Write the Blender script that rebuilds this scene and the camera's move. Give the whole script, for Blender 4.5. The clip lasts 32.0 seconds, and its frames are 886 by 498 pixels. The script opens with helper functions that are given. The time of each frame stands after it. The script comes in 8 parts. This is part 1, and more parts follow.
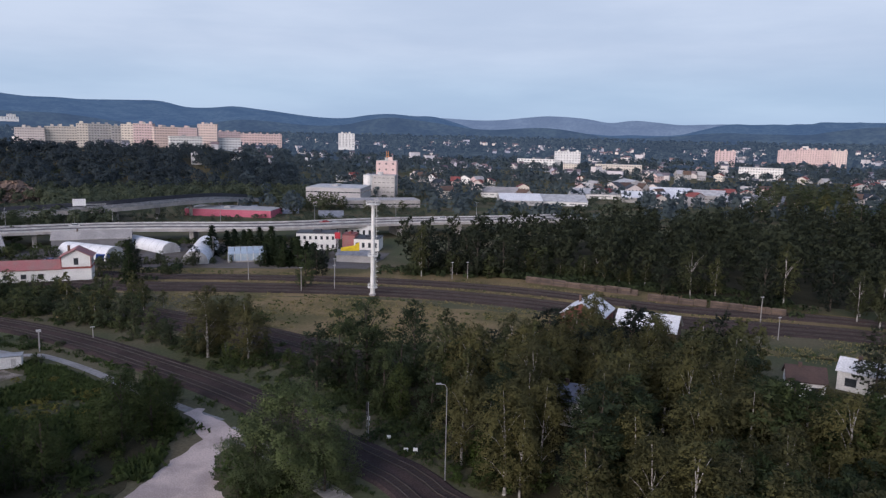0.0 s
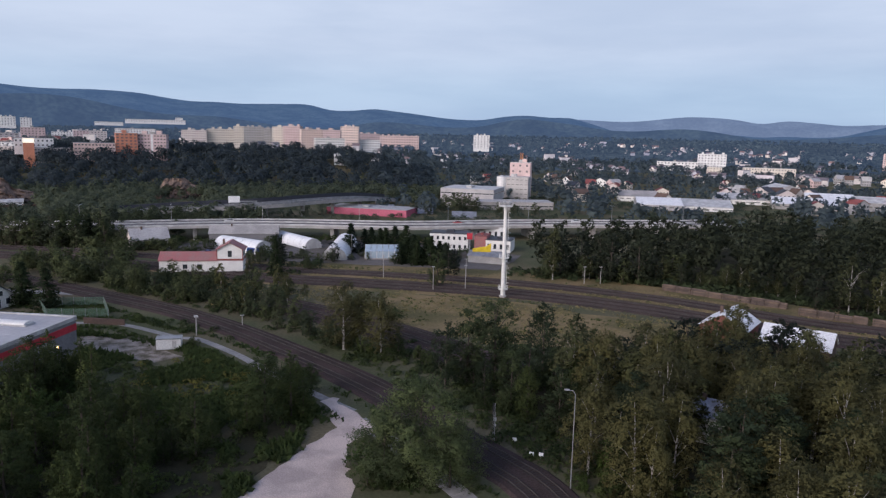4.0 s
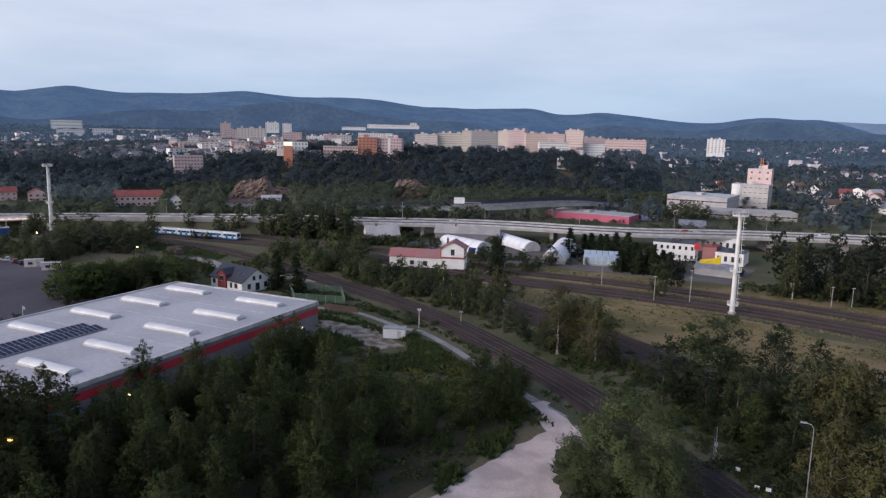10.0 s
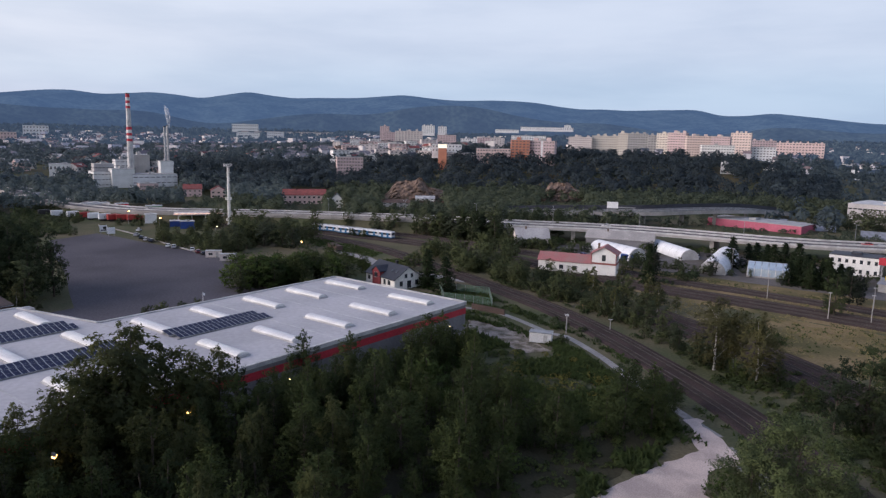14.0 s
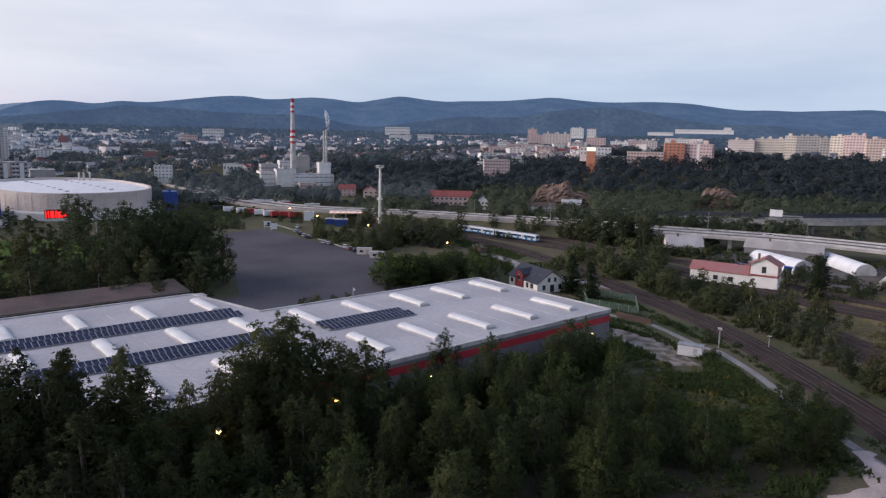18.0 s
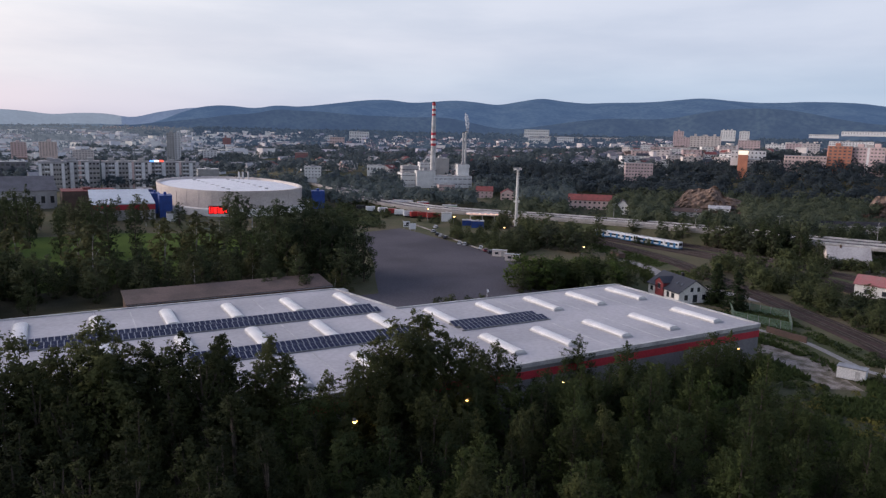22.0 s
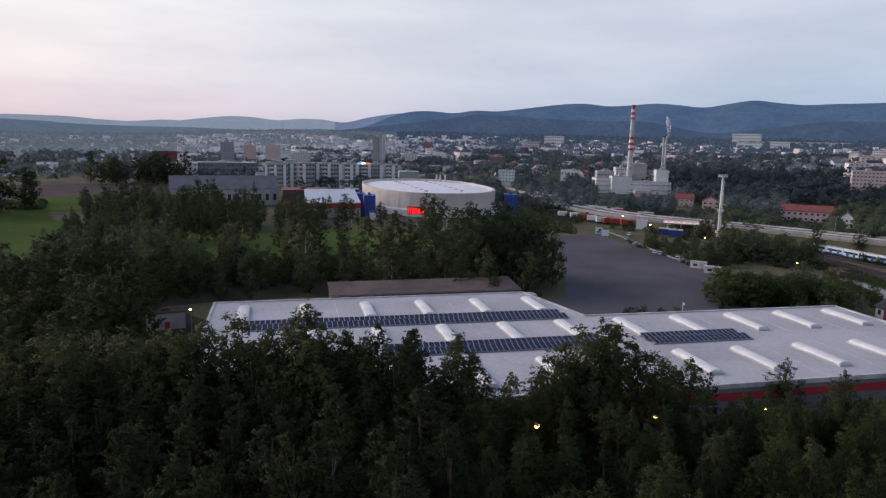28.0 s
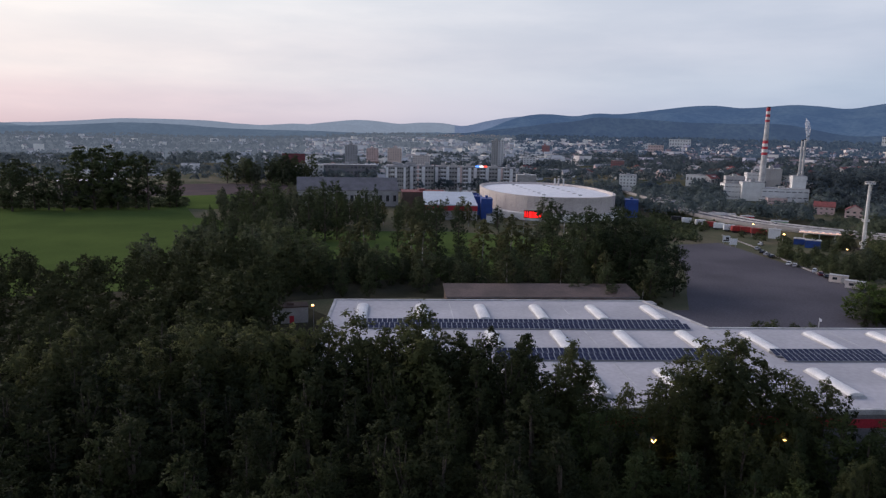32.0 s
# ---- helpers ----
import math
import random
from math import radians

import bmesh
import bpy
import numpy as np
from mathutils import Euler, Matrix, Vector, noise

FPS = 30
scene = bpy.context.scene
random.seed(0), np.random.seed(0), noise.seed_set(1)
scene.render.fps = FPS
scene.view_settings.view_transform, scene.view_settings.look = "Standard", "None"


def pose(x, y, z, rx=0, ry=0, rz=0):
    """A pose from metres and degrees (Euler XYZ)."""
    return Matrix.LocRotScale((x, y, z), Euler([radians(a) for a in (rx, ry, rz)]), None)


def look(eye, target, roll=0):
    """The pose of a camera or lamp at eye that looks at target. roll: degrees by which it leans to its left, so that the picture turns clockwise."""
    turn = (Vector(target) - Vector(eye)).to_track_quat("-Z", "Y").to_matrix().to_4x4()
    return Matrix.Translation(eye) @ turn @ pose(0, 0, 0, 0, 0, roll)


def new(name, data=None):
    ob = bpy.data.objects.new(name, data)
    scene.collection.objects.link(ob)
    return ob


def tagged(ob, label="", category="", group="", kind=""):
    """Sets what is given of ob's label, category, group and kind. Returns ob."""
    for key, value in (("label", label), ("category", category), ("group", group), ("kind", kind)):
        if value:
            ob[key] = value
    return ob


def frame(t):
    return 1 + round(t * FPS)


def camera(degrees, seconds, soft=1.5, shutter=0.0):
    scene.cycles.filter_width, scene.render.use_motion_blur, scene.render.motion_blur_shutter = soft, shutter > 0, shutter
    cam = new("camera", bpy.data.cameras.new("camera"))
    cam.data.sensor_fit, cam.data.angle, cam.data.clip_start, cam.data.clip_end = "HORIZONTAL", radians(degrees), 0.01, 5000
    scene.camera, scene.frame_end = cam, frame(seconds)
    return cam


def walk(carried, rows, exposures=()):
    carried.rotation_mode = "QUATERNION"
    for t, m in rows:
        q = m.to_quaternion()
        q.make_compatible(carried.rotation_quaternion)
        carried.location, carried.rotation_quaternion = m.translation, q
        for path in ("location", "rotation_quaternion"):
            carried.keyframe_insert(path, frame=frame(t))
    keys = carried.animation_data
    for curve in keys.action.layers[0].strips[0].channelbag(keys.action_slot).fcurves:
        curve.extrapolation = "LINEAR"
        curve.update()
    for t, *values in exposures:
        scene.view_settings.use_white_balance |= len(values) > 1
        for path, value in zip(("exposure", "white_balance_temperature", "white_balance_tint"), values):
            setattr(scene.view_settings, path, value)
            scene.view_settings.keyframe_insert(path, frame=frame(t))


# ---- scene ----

# ---- camera: a drone hovering 50 m over a railway yard, turning left ----
cam = camera(64.90, 32.0, soft=1.32)
PATH = [
    (0.0, pose(0, 0, 50, 80.95, -1.23, 0.03)),
    (1.0, pose(0, 0, 50, 80.92, -1.23, 2.51)),
    (2.0, pose(0, 0, 50, 80.90, -1.23, 5.18)),
    (3.0, pose(0, 0, 50, 80.88, -1.23, 8.03)),
    (3.5, pose(0, 0, 50, 80.87, -1.23, 9.48)),
    (5.5, pose(0, 0, 50, 80.84, -1.23, 15.40)),
    (6.0, pose(0, 0, 50, 80.83, -1.23, 16.89)),
    (7.0, pose(0, 0, 50, 80.82, -1.23, 19.92)),
    (8.0, pose(0, 0, 50, 80.81, -1.23, 22.86)),
    (9.0, pose(0, 0, 50, 80.80, -1.23, 25.92)),
    (10.0, pose(0, 0, 50, 80.79, -1.23, 29.01)),
    (11.0, pose(0, 0, 50, 80.78, -1.23, 32.11)),
    (12.0, pose(0, 0, 50, 80.76, -1.23, 35.22)),
    (13.0, pose(0, 0, 50, 80.75, -1.23, 38.31)),
    (14.0, pose(0, 0, 50, 80.74, -1.23, 41.39)),
    (14.5, pose(0, 0, 50, 80.74, -1.23, 42.93)),
    (16.5, pose(0, 0, 50, 80.71, -1.23, 48.83)),
    (17.0, pose(0, 0, 50, 80.71, -1.23, 50.35)),
    (18.0, pose(0, 0, 50, 80.70, -1.23, 53.33)),
    (19.0, pose(0, 0, 50, 80.69, -1.23, 56.32)),
    (20.0, pose(0, 0, 50, 80.68, -1.23, 59.08)),
    (21.0, pose(0, 0, 50, 80.67, -1.23, 61.83)),
    (22.0, pose(0, 0, 50, 80.66, -1.23, 64.57)),
    (23.0, pose(0, 0, 50, 80.66, -1.23, 67.32)),
    (24.0, pose(0, 0, 50, 80.65, -1.23, 70.05)),
    (25.0, pose(0, 0, 50, 80.65, -1.23, 72.89)),
    (25.5, pose(0, 0, 50, 80.65, -1.23, 74.34)),
    (27.5, pose(0, 0, 50, 80.66, -1.23, 79.32)),
    (28.0, pose(0, 0, 50, 80.67, -1.23, 80.31)),
    (29.0, pose(0, 0, 50, 80.68, -1.23, 82.21)),
    (30.0, pose(0, 0, 50, 80.69, -1.23, 84.66)),
    (31.0, pose(0, 0, 50, 80.71, -1.23, 87.28)),
    (32.0, pose(0, 0, 50, 80.73, -1.23, 89.93)),
]
walk(cam, PATH, [(0.0, 0.0, 6300, 10), (8.0, 0.05, 6380, 10), (16.0, 0.1, 6600, 11), (20.0, 0.08, 6720, 12), (24.0, 0.0, 6750, 12), (28.0, -0.08, 6650, 11), (32.0, -0.14, 6620, 11)])


def lin(r, g, b):
    """Linear colour from 0-255 display values."""
    return tuple(((c / 255 + 0.055) / 1.055) ** 2.4 if c > 10 else c / 255 / 12.92 for c in (r, g, b)) + (1.0,)


def heading(a, r):
    """The point at azimuth a (degrees, counted left from +y) and range r."""
    return -r * math.sin(radians(a)), r * math.cos(radians(a))


# ---- dusk sky: thin cloud lit by a sun just going down ----
SUN_AZ, SUN_EL = 146.0, 5.0
world = bpy.data.worlds.new("dusk_sky")
scene.world = world
world.use_nodes = True
wt = world.node_tree
wt.nodes.clear()


def wnode(kind, **kw):
    n = wt.nodes.new(kind)
    for key, value in kw.items():
        n.inputs[key].default_value = value
    return n


def ramp(tree, source, stops, smooth=True):
    n = tree.nodes.new("ShaderNodeValToRGB")
    n.color_ramp.interpolation = "EASE" if smooth else "LINEAR"
    while len(n.color_ramp.elements) < len(stops):
        n.color_ramp.elements.new(0.5)
    for e, (p, c) in zip(n.color_ramp.elements, stops):
        e.position, e.color = p, c
    tree.links.new(source, n.inputs[0])
    return n.outputs[0]


def wmath(op, a, b=None):
    n = wt.nodes.new("ShaderNodeMath")
    n.operation = op
    n.use_clamp = op == "POWER"
    for i, v in enumerate((a, b)):
        if v is None:
            continue
        if isinstance(v, (int, float)):
            n.inputs[i].default_value = v
        else:
            wt.links.new(v, n.inputs[i])
    return n.outputs[0]


def wmix(f, a, b, blend="MIX"):
    n = wt.nodes.new("ShaderNodeMix")
    n.data_type, n.blend_type = "RGBA", blend
    for i, v in ((0, f), (6, a), (7, b)):
        if isinstance(v, (int, float, tuple)):
            n.inputs[i].default_value = v
        else:
            wt.links.new(v, n.inputs[i])
    return n.outputs[2]


sky = wt.nodes.new("ShaderNodeTexSky")
sky.sky_type, sky.sun_disc = "NISHITA", False
sky.sun_elevation, sky.sun_rotation = radians(SUN_EL), radians(-SUN_AZ)
sky.air_density, sky.dust_density = 1.0, 1.0
where = wt.nodes.new("ShaderNodeTexCoord").outputs["Generated"]
axes = wt.nodes.new("ShaderNodeSeparateXYZ")
wt.links.new(where, axes.inputs[0])
dot = wt.nodes.new("ShaderNodeVectorMath")
dot.operation = "DOT_PRODUCT"
sx, sy = heading(140.0, 1.0)
wt.links.new(where, dot.inputs[0])
dot.inputs[1].default_value = (sx, sy, 0.12)
toward = wmath("MULTIPLY_ADD", dot.outputs["Value"], 0.5)
toward.node.inputs[2].default_value = 0.5
height = axes.outputs["Z"]
away_col = ramp(wt, height, [(0.0, lin(160, 181, 209)), (0.05, lin(170, 191, 216)), (0.13, lin(185, 198, 220)), (0.22, lin(190, 201, 222)), (0.42, lin(190, 201, 224)), (0.75, lin(118, 138, 184)), (1.0, lin(98, 120, 176))])
near_col = ramp(wt, height, [(0.0, lin(222, 200, 208)), (0.035, lin(238, 219, 224)), (0.08, lin(247, 238, 238)), (0.2, lin(255, 254, 253)), (0.42, lin(220, 226, 238)), (0.75, lin(120, 132, 165)), (1.0, lin(100, 115, 150))])
side = ramp(wt, toward, [(0.0, (0, 0, 0, 1)), (0.51, (0.07, 0.07, 0.07, 1)), (0.71, (0.24, 0.24, 0.24, 1)), (0.828, (0.44, 0.44, 0.44, 1)), (0.91, (0.72, 0.72, 0.72, 1)), (0.975, (1, 1, 1, 1))], smooth=False)
veil = wmix(side, away_col, near_col)
# streaks of thin cloud, drawn out along the horizon
stretch = wt.nodes.new("ShaderNodeMapping")
stretch.inputs["Scale"].default_value = (1.6, 1.6, 9.0)
wt.links.new(where, stretch.inputs[0])
wisps = wnode("ShaderNodeTexNoise", Scale=1.7, Detail=6.0, Roughness=0.55)
wt.links.new(stretch.outputs[0], wisps.inputs["Vector"])
streak = ramp(wt, wisps.outputs["Fac"], [(0.3, (0.9, 0.92, 0.94, 1)), (0.7, (1.07, 1.055, 1.035, 1))])
veil = wmix(1.0, veil, streak, "MULTIPLY")
back = wnode("ShaderNodeBackground", Strength=0.0025)
wt.links.new(sky.outputs[0], back.inputs[0])
veil_back = wnode("ShaderNodeBackground", Strength=1.12)
wt.links.new(veil, veil_back.inputs[0])
add = wt.nodes.new("ShaderNodeAddShader")
wt.links.new(back.outputs[0], add.inputs[0])
wt.links.new(veil_back.outputs[0], add.inputs[1])
wt.links.new(add.outputs[0], wt.nodes.new("ShaderNodeOutputWorld").inputs[0])

sun = new("sun", bpy.data.lights.new("sun", "SUN"))
sun.data.energy, sun.data.angle, sun.data.color = 3.9, radians(50), (1.0, 0.88, 0.87)
px, py = heading(SUN_AZ, 300.0)
sun.matrix_world = look((px, py, 300 * math.tan(radians(SUN_EL + 11))), (0, 0, 0))


# ---- materials ----
def mat(name, c1, c2=None, scale=0.5, rough=0.85, bump=0.0, metal=0.0, rand=0.0, grain=0.25, islands=0.0, fine=None, spec=0.3):
    """Two tones mixed by a broad noise, worn by a fine one; rand: tone from object to object, islands: from piece to piece."""
    m = bpy.data.materials.new(name)
    m.use_nodes = True
    t = m.node_tree
    b = t.nodes["Principled BSDF"]
    b.inputs["Roughness"].default_value, b.inputs["Metallic"].default_value = rough, metal
    b.inputs["Specular IOR Level"].default_value = spec
    co = t.nodes.new("ShaderNodeTexCoord").outputs["Object"]

    def noise_at(s, detail):
        n = t.nodes.new("ShaderNodeTexNoise")
        n.inputs["Scale"].default_value, n.inputs["Detail"].default_value = s, detail
        t.links.new(co, n.inputs["Vector"])
        return n.outputs["Fac"]

    def mix(blend, f, a, c):
        n = t.nodes.new("ShaderNodeMix")
        n.data_type, n.blend_type = "RGBA", blend
        for i, v in ((0, f), (6, a), (7, c)):
            if isinstance(v, (int, float, tuple)):
                n.inputs[i].default_value = v
            else:
                t.links.new(v, n.inputs[i])
        return n.outputs[2]

    c2 = c2 or tuple(0.7 * v for v in c1[:3]) + (1.0,)
    small = noise_at(fine or scale * 14, 3)
    col = mix("MIX", ramp(t, noise_at(scale, 4), [(0.35, (0, 0, 0, 1)), (0.65, (1, 1, 1, 1))]), c1, c2)
    col = mix("MULTIPLY", 1.0, col, ramp(t, small, [(0.3, (1 - grain,) * 3 + (1,)), (0.7, (1.0, 1.0, 1.0, 1))]))
    for amount, source in ((rand, "ShaderNodeObjectInfo"), (islands, "ShaderNodeNewGeometry")):
        if amount:
            n = t.nodes.new(source)
            v = n.outputs["Random" if source == "ShaderNodeObjectInfo" else "Random Per Island"]
            col = mix("MULTIPLY", 1.0, col, ramp(t, v, [(0.0, (1 - amount, 1 - amount * 0.9, 1 - amount * 0.7, 1)), (1.0, (1 + amount * 0.6, 1 + amount * 0.5, 1, 1))], smooth=False))
    t.links.new(col, b.inputs["Base Color"])
    if bump:
        n = t.nodes.new("ShaderNodeBump")
        n.inputs["Strength"].default_value, n.inputs["Distance"].default_value = bump, 0.1
        t.links.new(small, n.inputs["Height"])
        t.links.new(n.outputs[0], b.inputs["Normal"])
    return m


def rgb(*c):
    return tuple(c) + (1.0,)


def glow(name, colour, strength):
    m = bpy.data.materials.new(name)
    m.use_nodes = True
    b = m.node_tree.nodes["Principled BSDF"]
    b.inputs["Base Color"].default_value = colour
    b.inputs["Emission Color"].default_value, b.inputs["Emission Strength"].default_value = colour, strength
    return m


def leafy(name, c1, c2, rand=0.42, thin=0.35):
    m = mat(name, c1, c2, 0.35, 0.8, 0, rand=rand, islands=0.16, grain=0.2, spec=0.06)
    t = m.node_tree
    b = t.nodes["Principled BSDF"]
    tr = t.nodes.new("ShaderNodeBsdfTranslucent")
    tr.inputs[0].default_value = tuple(1.1 * v for v in c1[:3]) + (1,)
    mx = t.nodes.new("ShaderNodeMixShader")
    mx.inputs[0].default_value = thin
    t.links.new(b.outputs[0], mx.inputs[1])
    t.links.new(tr.outputs[0], mx.inputs[2])
    t.links.new(mx.outputs[0], t.nodes["Material Output"].inputs[0])
    return m


M_GROUND = mat("rough_grass", rgb(0.085, 0.095, 0.052), rgb(0.145, 0.125, 0.08), 0.035, 0.95, 0.4, fine=1.5, spec=0.03)
M_DRY = mat("dry_grass", rgb(0.25, 0.185, 0.10), rgb(0.125, 0.112, 0.055), 0.06, 0.95, 0.4, fine=1.2, spec=0.03)
M_LAWN = mat("mown_grass", rgb(0.092, 0.13, 0.038), rgb(0.075, 0.108, 0.033), 0.03, 0.95, 0.1, fine=2.0, spec=0.0)
M_BALLAST = mat("ballast", rgb(0.085, 0.062, 0.057), rgb(0.058, 0.045, 0.042), 0.12, 0.95, 0.6, fine=4.0, grain=0.4, spec=0.03)
M_RAIL = mat("rail_steel", rgb(0.085, 0.07, 0.066), rgb(0.06, 0.045, 0.04), 0.5, 0.65)
M_SLEEPER = mat("sleeper", rgb(0.055, 0.046, 0.042), None, 1.0, 0.9, 0.2, rand=0.2)
M_GRAVEL = mat("pale_gravel", rgb(0.66, 0.54, 0.475), rgb(0.46, 0.375, 0.335), 0.16, 0.95, 0.25, fine=5.0, grain=0.25, spec=0.03)
M_ASPHALT = mat("asphalt", rgb(0.122, 0.113, 0.124), rgb(0.09, 0.083, 0.092), 0.03, 0.85, 0.3, fine=1.5, spec=0.03)
M_YARD = mat("worn_yard", rgb(0.17, 0.155, 0.15), rgb(0.12, 0.105, 0.085), 0.07, 0.95, 0.3, fine=1.5, spec=0.03)
M_OLDROAD = mat("old_asphalt", rgb(0.33, 0.315, 0.305), rgb(0.25, 0.24, 0.235), 0.1, 0.9, 0.3, spec=0.03)
M_ROADTOP = mat("road_asphalt", rgb(0.19, 0.18, 0.18), rgb(0.15, 0.142, 0.142), 0.08, 0.9, 0.2, spec=0.03)
# litter tone kept dark to include the shade below the trees
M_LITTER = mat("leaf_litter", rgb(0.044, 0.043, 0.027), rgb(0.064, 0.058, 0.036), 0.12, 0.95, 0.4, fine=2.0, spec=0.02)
M_CINDER = mat("cinder_track", rgb(0.095, 0.068, 0.07), rgb(0.07, 0.057, 0.06), 0.05, 0.95, 0.2, fine=1.5, spec=0.02)
M_CONCRETE = mat("concrete", rgb(0.40, 0.375, 0.36), rgb(0.30, 0.285, 0.275), 0.15, 0.9, 0.2)
M_ROOF = mat("membrane_roof", rgb(0.46, 0.445, 0.455), rgb(0.38, 0.37, 0.38), 0.06, 0.75, 0.05, fine=1.0, grain=0.12)
M_CLAD = mat("grey_cladding", rgb(0.21, 0.205, 0.215), rgb(0.175, 0.17, 0.18), 0.2, 0.6)
M_RED = mat("red_cladding", rgb(0.50, 0.04, 0.06), rgb(0.42, 0.034, 0.05), 0.2, 0.55)
M_FLASH = mat("pale_flashing", rgb(0.55, 0.54, 0.53), None, 0.3, 0.5)
M_ACRYL = mat("opal_skylight", rgb(0.80, 0.79, 0.77), rgb(0.70, 0.69, 0.68), 0.5, 0.5, spec=0.3, rand=0.06)
M_SOLAR = mat("solar_cells", rgb(0.013, 0.019, 0.058), rgb(0.018, 0.025, 0.07), 0.6, 0.4, spec=0.08, rand=0.15)
M_ALU = mat("aluminium", rgb(0.5, 0.5, 0.5), None, 0.8, 0.4, 0, 0.8)
M_WHITE = mat("white_render", rgb(0.80, 0.785, 0.77), rgb(0.70, 0.685, 0.67), 0.25, 0.85, rand=0.08)
M_DULLWALL = mat("dull_white_render", rgb(0.50, 0.475, 0.465), rgb(0.40, 0.38, 0.375), 0.12, 0.88, rand=0.1)
M_CREAM = mat("cream_render", rgb(0.66, 0.59, 0.56), rgb(0.58, 0.51, 0.49), 0.25, 0.85, rand=0.1)
M_PINK = mat("pink_render", rgb(0.70, 0.52, 0.50), rgb(0.60, 0.45, 0.43), 0.25, 0.85, rand=0.15)
M_ORANGE = mat("orange_render", rgb(0.72, 0.57, 0.52), rgb(0.64, 0.51, 0.47), 0.25, 0.85, rand=0.1)
M_YELLOW = mat("yellow_render", rgb(0.70, 0.635, 0.56), rgb(0.61, 0.555, 0.49), 0.25, 0.85, rand=0.1)
M_TERRACOTTA = mat("terracotta_render", rgb(0.64, 0.27, 0.17), rgb(0.56, 0.23, 0.15), 0.2, 0.85, rand=0.1)
M_GREYWALL = mat("grey_render", rgb(0.43, 0.42, 0.42), rgb(0.35, 0.34, 0.34), 0.25, 0.85, rand=0.12)
M_SLATE = mat("dark_slate", rgb(0.034, 0.037, 0.05), rgb(0.045, 0.049, 0.062), 0.4, 0.6, 0.1, rand=0.15)
M_TILE = mat("red_tile", rgb(0.28, 0.082, 0.078), rgb(0.21, 0.07, 0.066), 0.4, 0.8, 0.2, rand=0.2)
M_BROWNROOF = mat("brown_roof", rgb(0.13, 0.085, 0.07), rgb(0.10, 0.07, 0.06), 0.3, 0.85, 0.2, rand=0.2)
M_RUST = mat("faded_red_roof", rgb(0.35, 0.135, 0.135), rgb(0.30, 0.165, 0.155), 0.3, 0.8, 0.1)
M_GLASS = mat("window_glass", rgb(0.03, 0.035, 0.045), rgb(0.05, 0.055, 0.065), 0.5, 0.15, spec=0.6, rand=0.2)
M_STEEL = mat("white_steel", rgb(0.74, 0.73, 0.70), rgb(0.66, 0.65, 0.62), 0.3, 0.5)
M_GALV = mat("galvanised_steel", rgb(0.36, 0.36, 0.37), None, 0.5, 0.5, 0, 0.5)
M_BARK = mat("bark", rgb(0.10, 0.08, 0.065), rgb(0.06, 0.05, 0.04), 2.0, 0.95, 0.5)
M_BIRCH = mat("birch_bark", rgb(0.5, 0.47, 0.43), rgb(0.22, 0.2, 0.19), 1.2, 0.85, 0.2, grain=0.5)
M_ROCK = mat("sandstone_rock", rgb(0.24, 0.165, 0.125), rgb(0.11, 0.085, 0.072), 0.09, 0.95, 1.0, fine=0.6, grain=0.5)
M_TENT = mat("white_fabric", rgb(0.80, 0.80, 0.80), rgb(0.72, 0.72, 0.73), 0.2, 0.7)
M_BLUE = mat("blue_panels", rgb(0.03, 0.08, 0.30), rgb(0.025, 0.06, 0.24), 0.3, 0.5)
M_DARK = mat("dark_metal", rgb(0.03, 0.03, 0.032), None, 0.5, 0.6)
M_WOODROOF = mat("weathered_felt", rgb(0.15, 0.108, 0.094), rgb(0.105, 0.08, 0.07), 0.15, 0.9, 0.2)
L_BIRCH = leafy("birch_leaves", rgb(0.108, 0.112, 0.055), rgb(0.08, 0.088, 0.045), 0.34)
L_SILVER = leafy("silver_birch_leaves", rgb(0.126, 0.12, 0.056), rgb(0.096, 0.095, 0.047), 0.34)
L_GREEN = leafy("green_leaves", rgb(0.08, 0.102, 0.042), rgb(0.058, 0.078, 0.034))
L_DARK = leafy("dark_leaves", rgb(0.07, 0.09, 0.047), rgb(0.05, 0.067, 0.038))
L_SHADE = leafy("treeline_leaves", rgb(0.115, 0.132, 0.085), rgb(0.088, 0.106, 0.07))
L_ASPEN = leafy("aspen_leaves", rgb(0.043, 0.053, 0.027), rgb(0.034, 0.043, 0.023), 0.45, 0.38)
L_OLIVE = leafy("olive_leaves", rgb(0.102, 0.114, 0.052), rgb(0.078, 0.09, 0.043), 0.4, 0.45)
L_MID = leafy("hedge_leaves", rgb(0.095, 0.112, 0.06), rgb(0.07, 0.088, 0.05))
L_STATION = leafy("alder_leaves", rgb(0.05, 0.06, 0.043), rgb(0.037, 0.046, 0.035))
L_WILLOW = leafy("willow_leaves", rgb(0.125, 0.152, 0.072), rgb(0.092, 0.118, 0.055), 0.25)
L_BRIGHT = leafy("bright_leaves", rgb(0.09, 0.13, 0.042), rgb(0.072, 0.105, 0.036))
L_SPRUCE = leafy("spruce_needles", rgb(0.035, 0.05, 0.028), rgb(0.026, 0.04, 0.024))


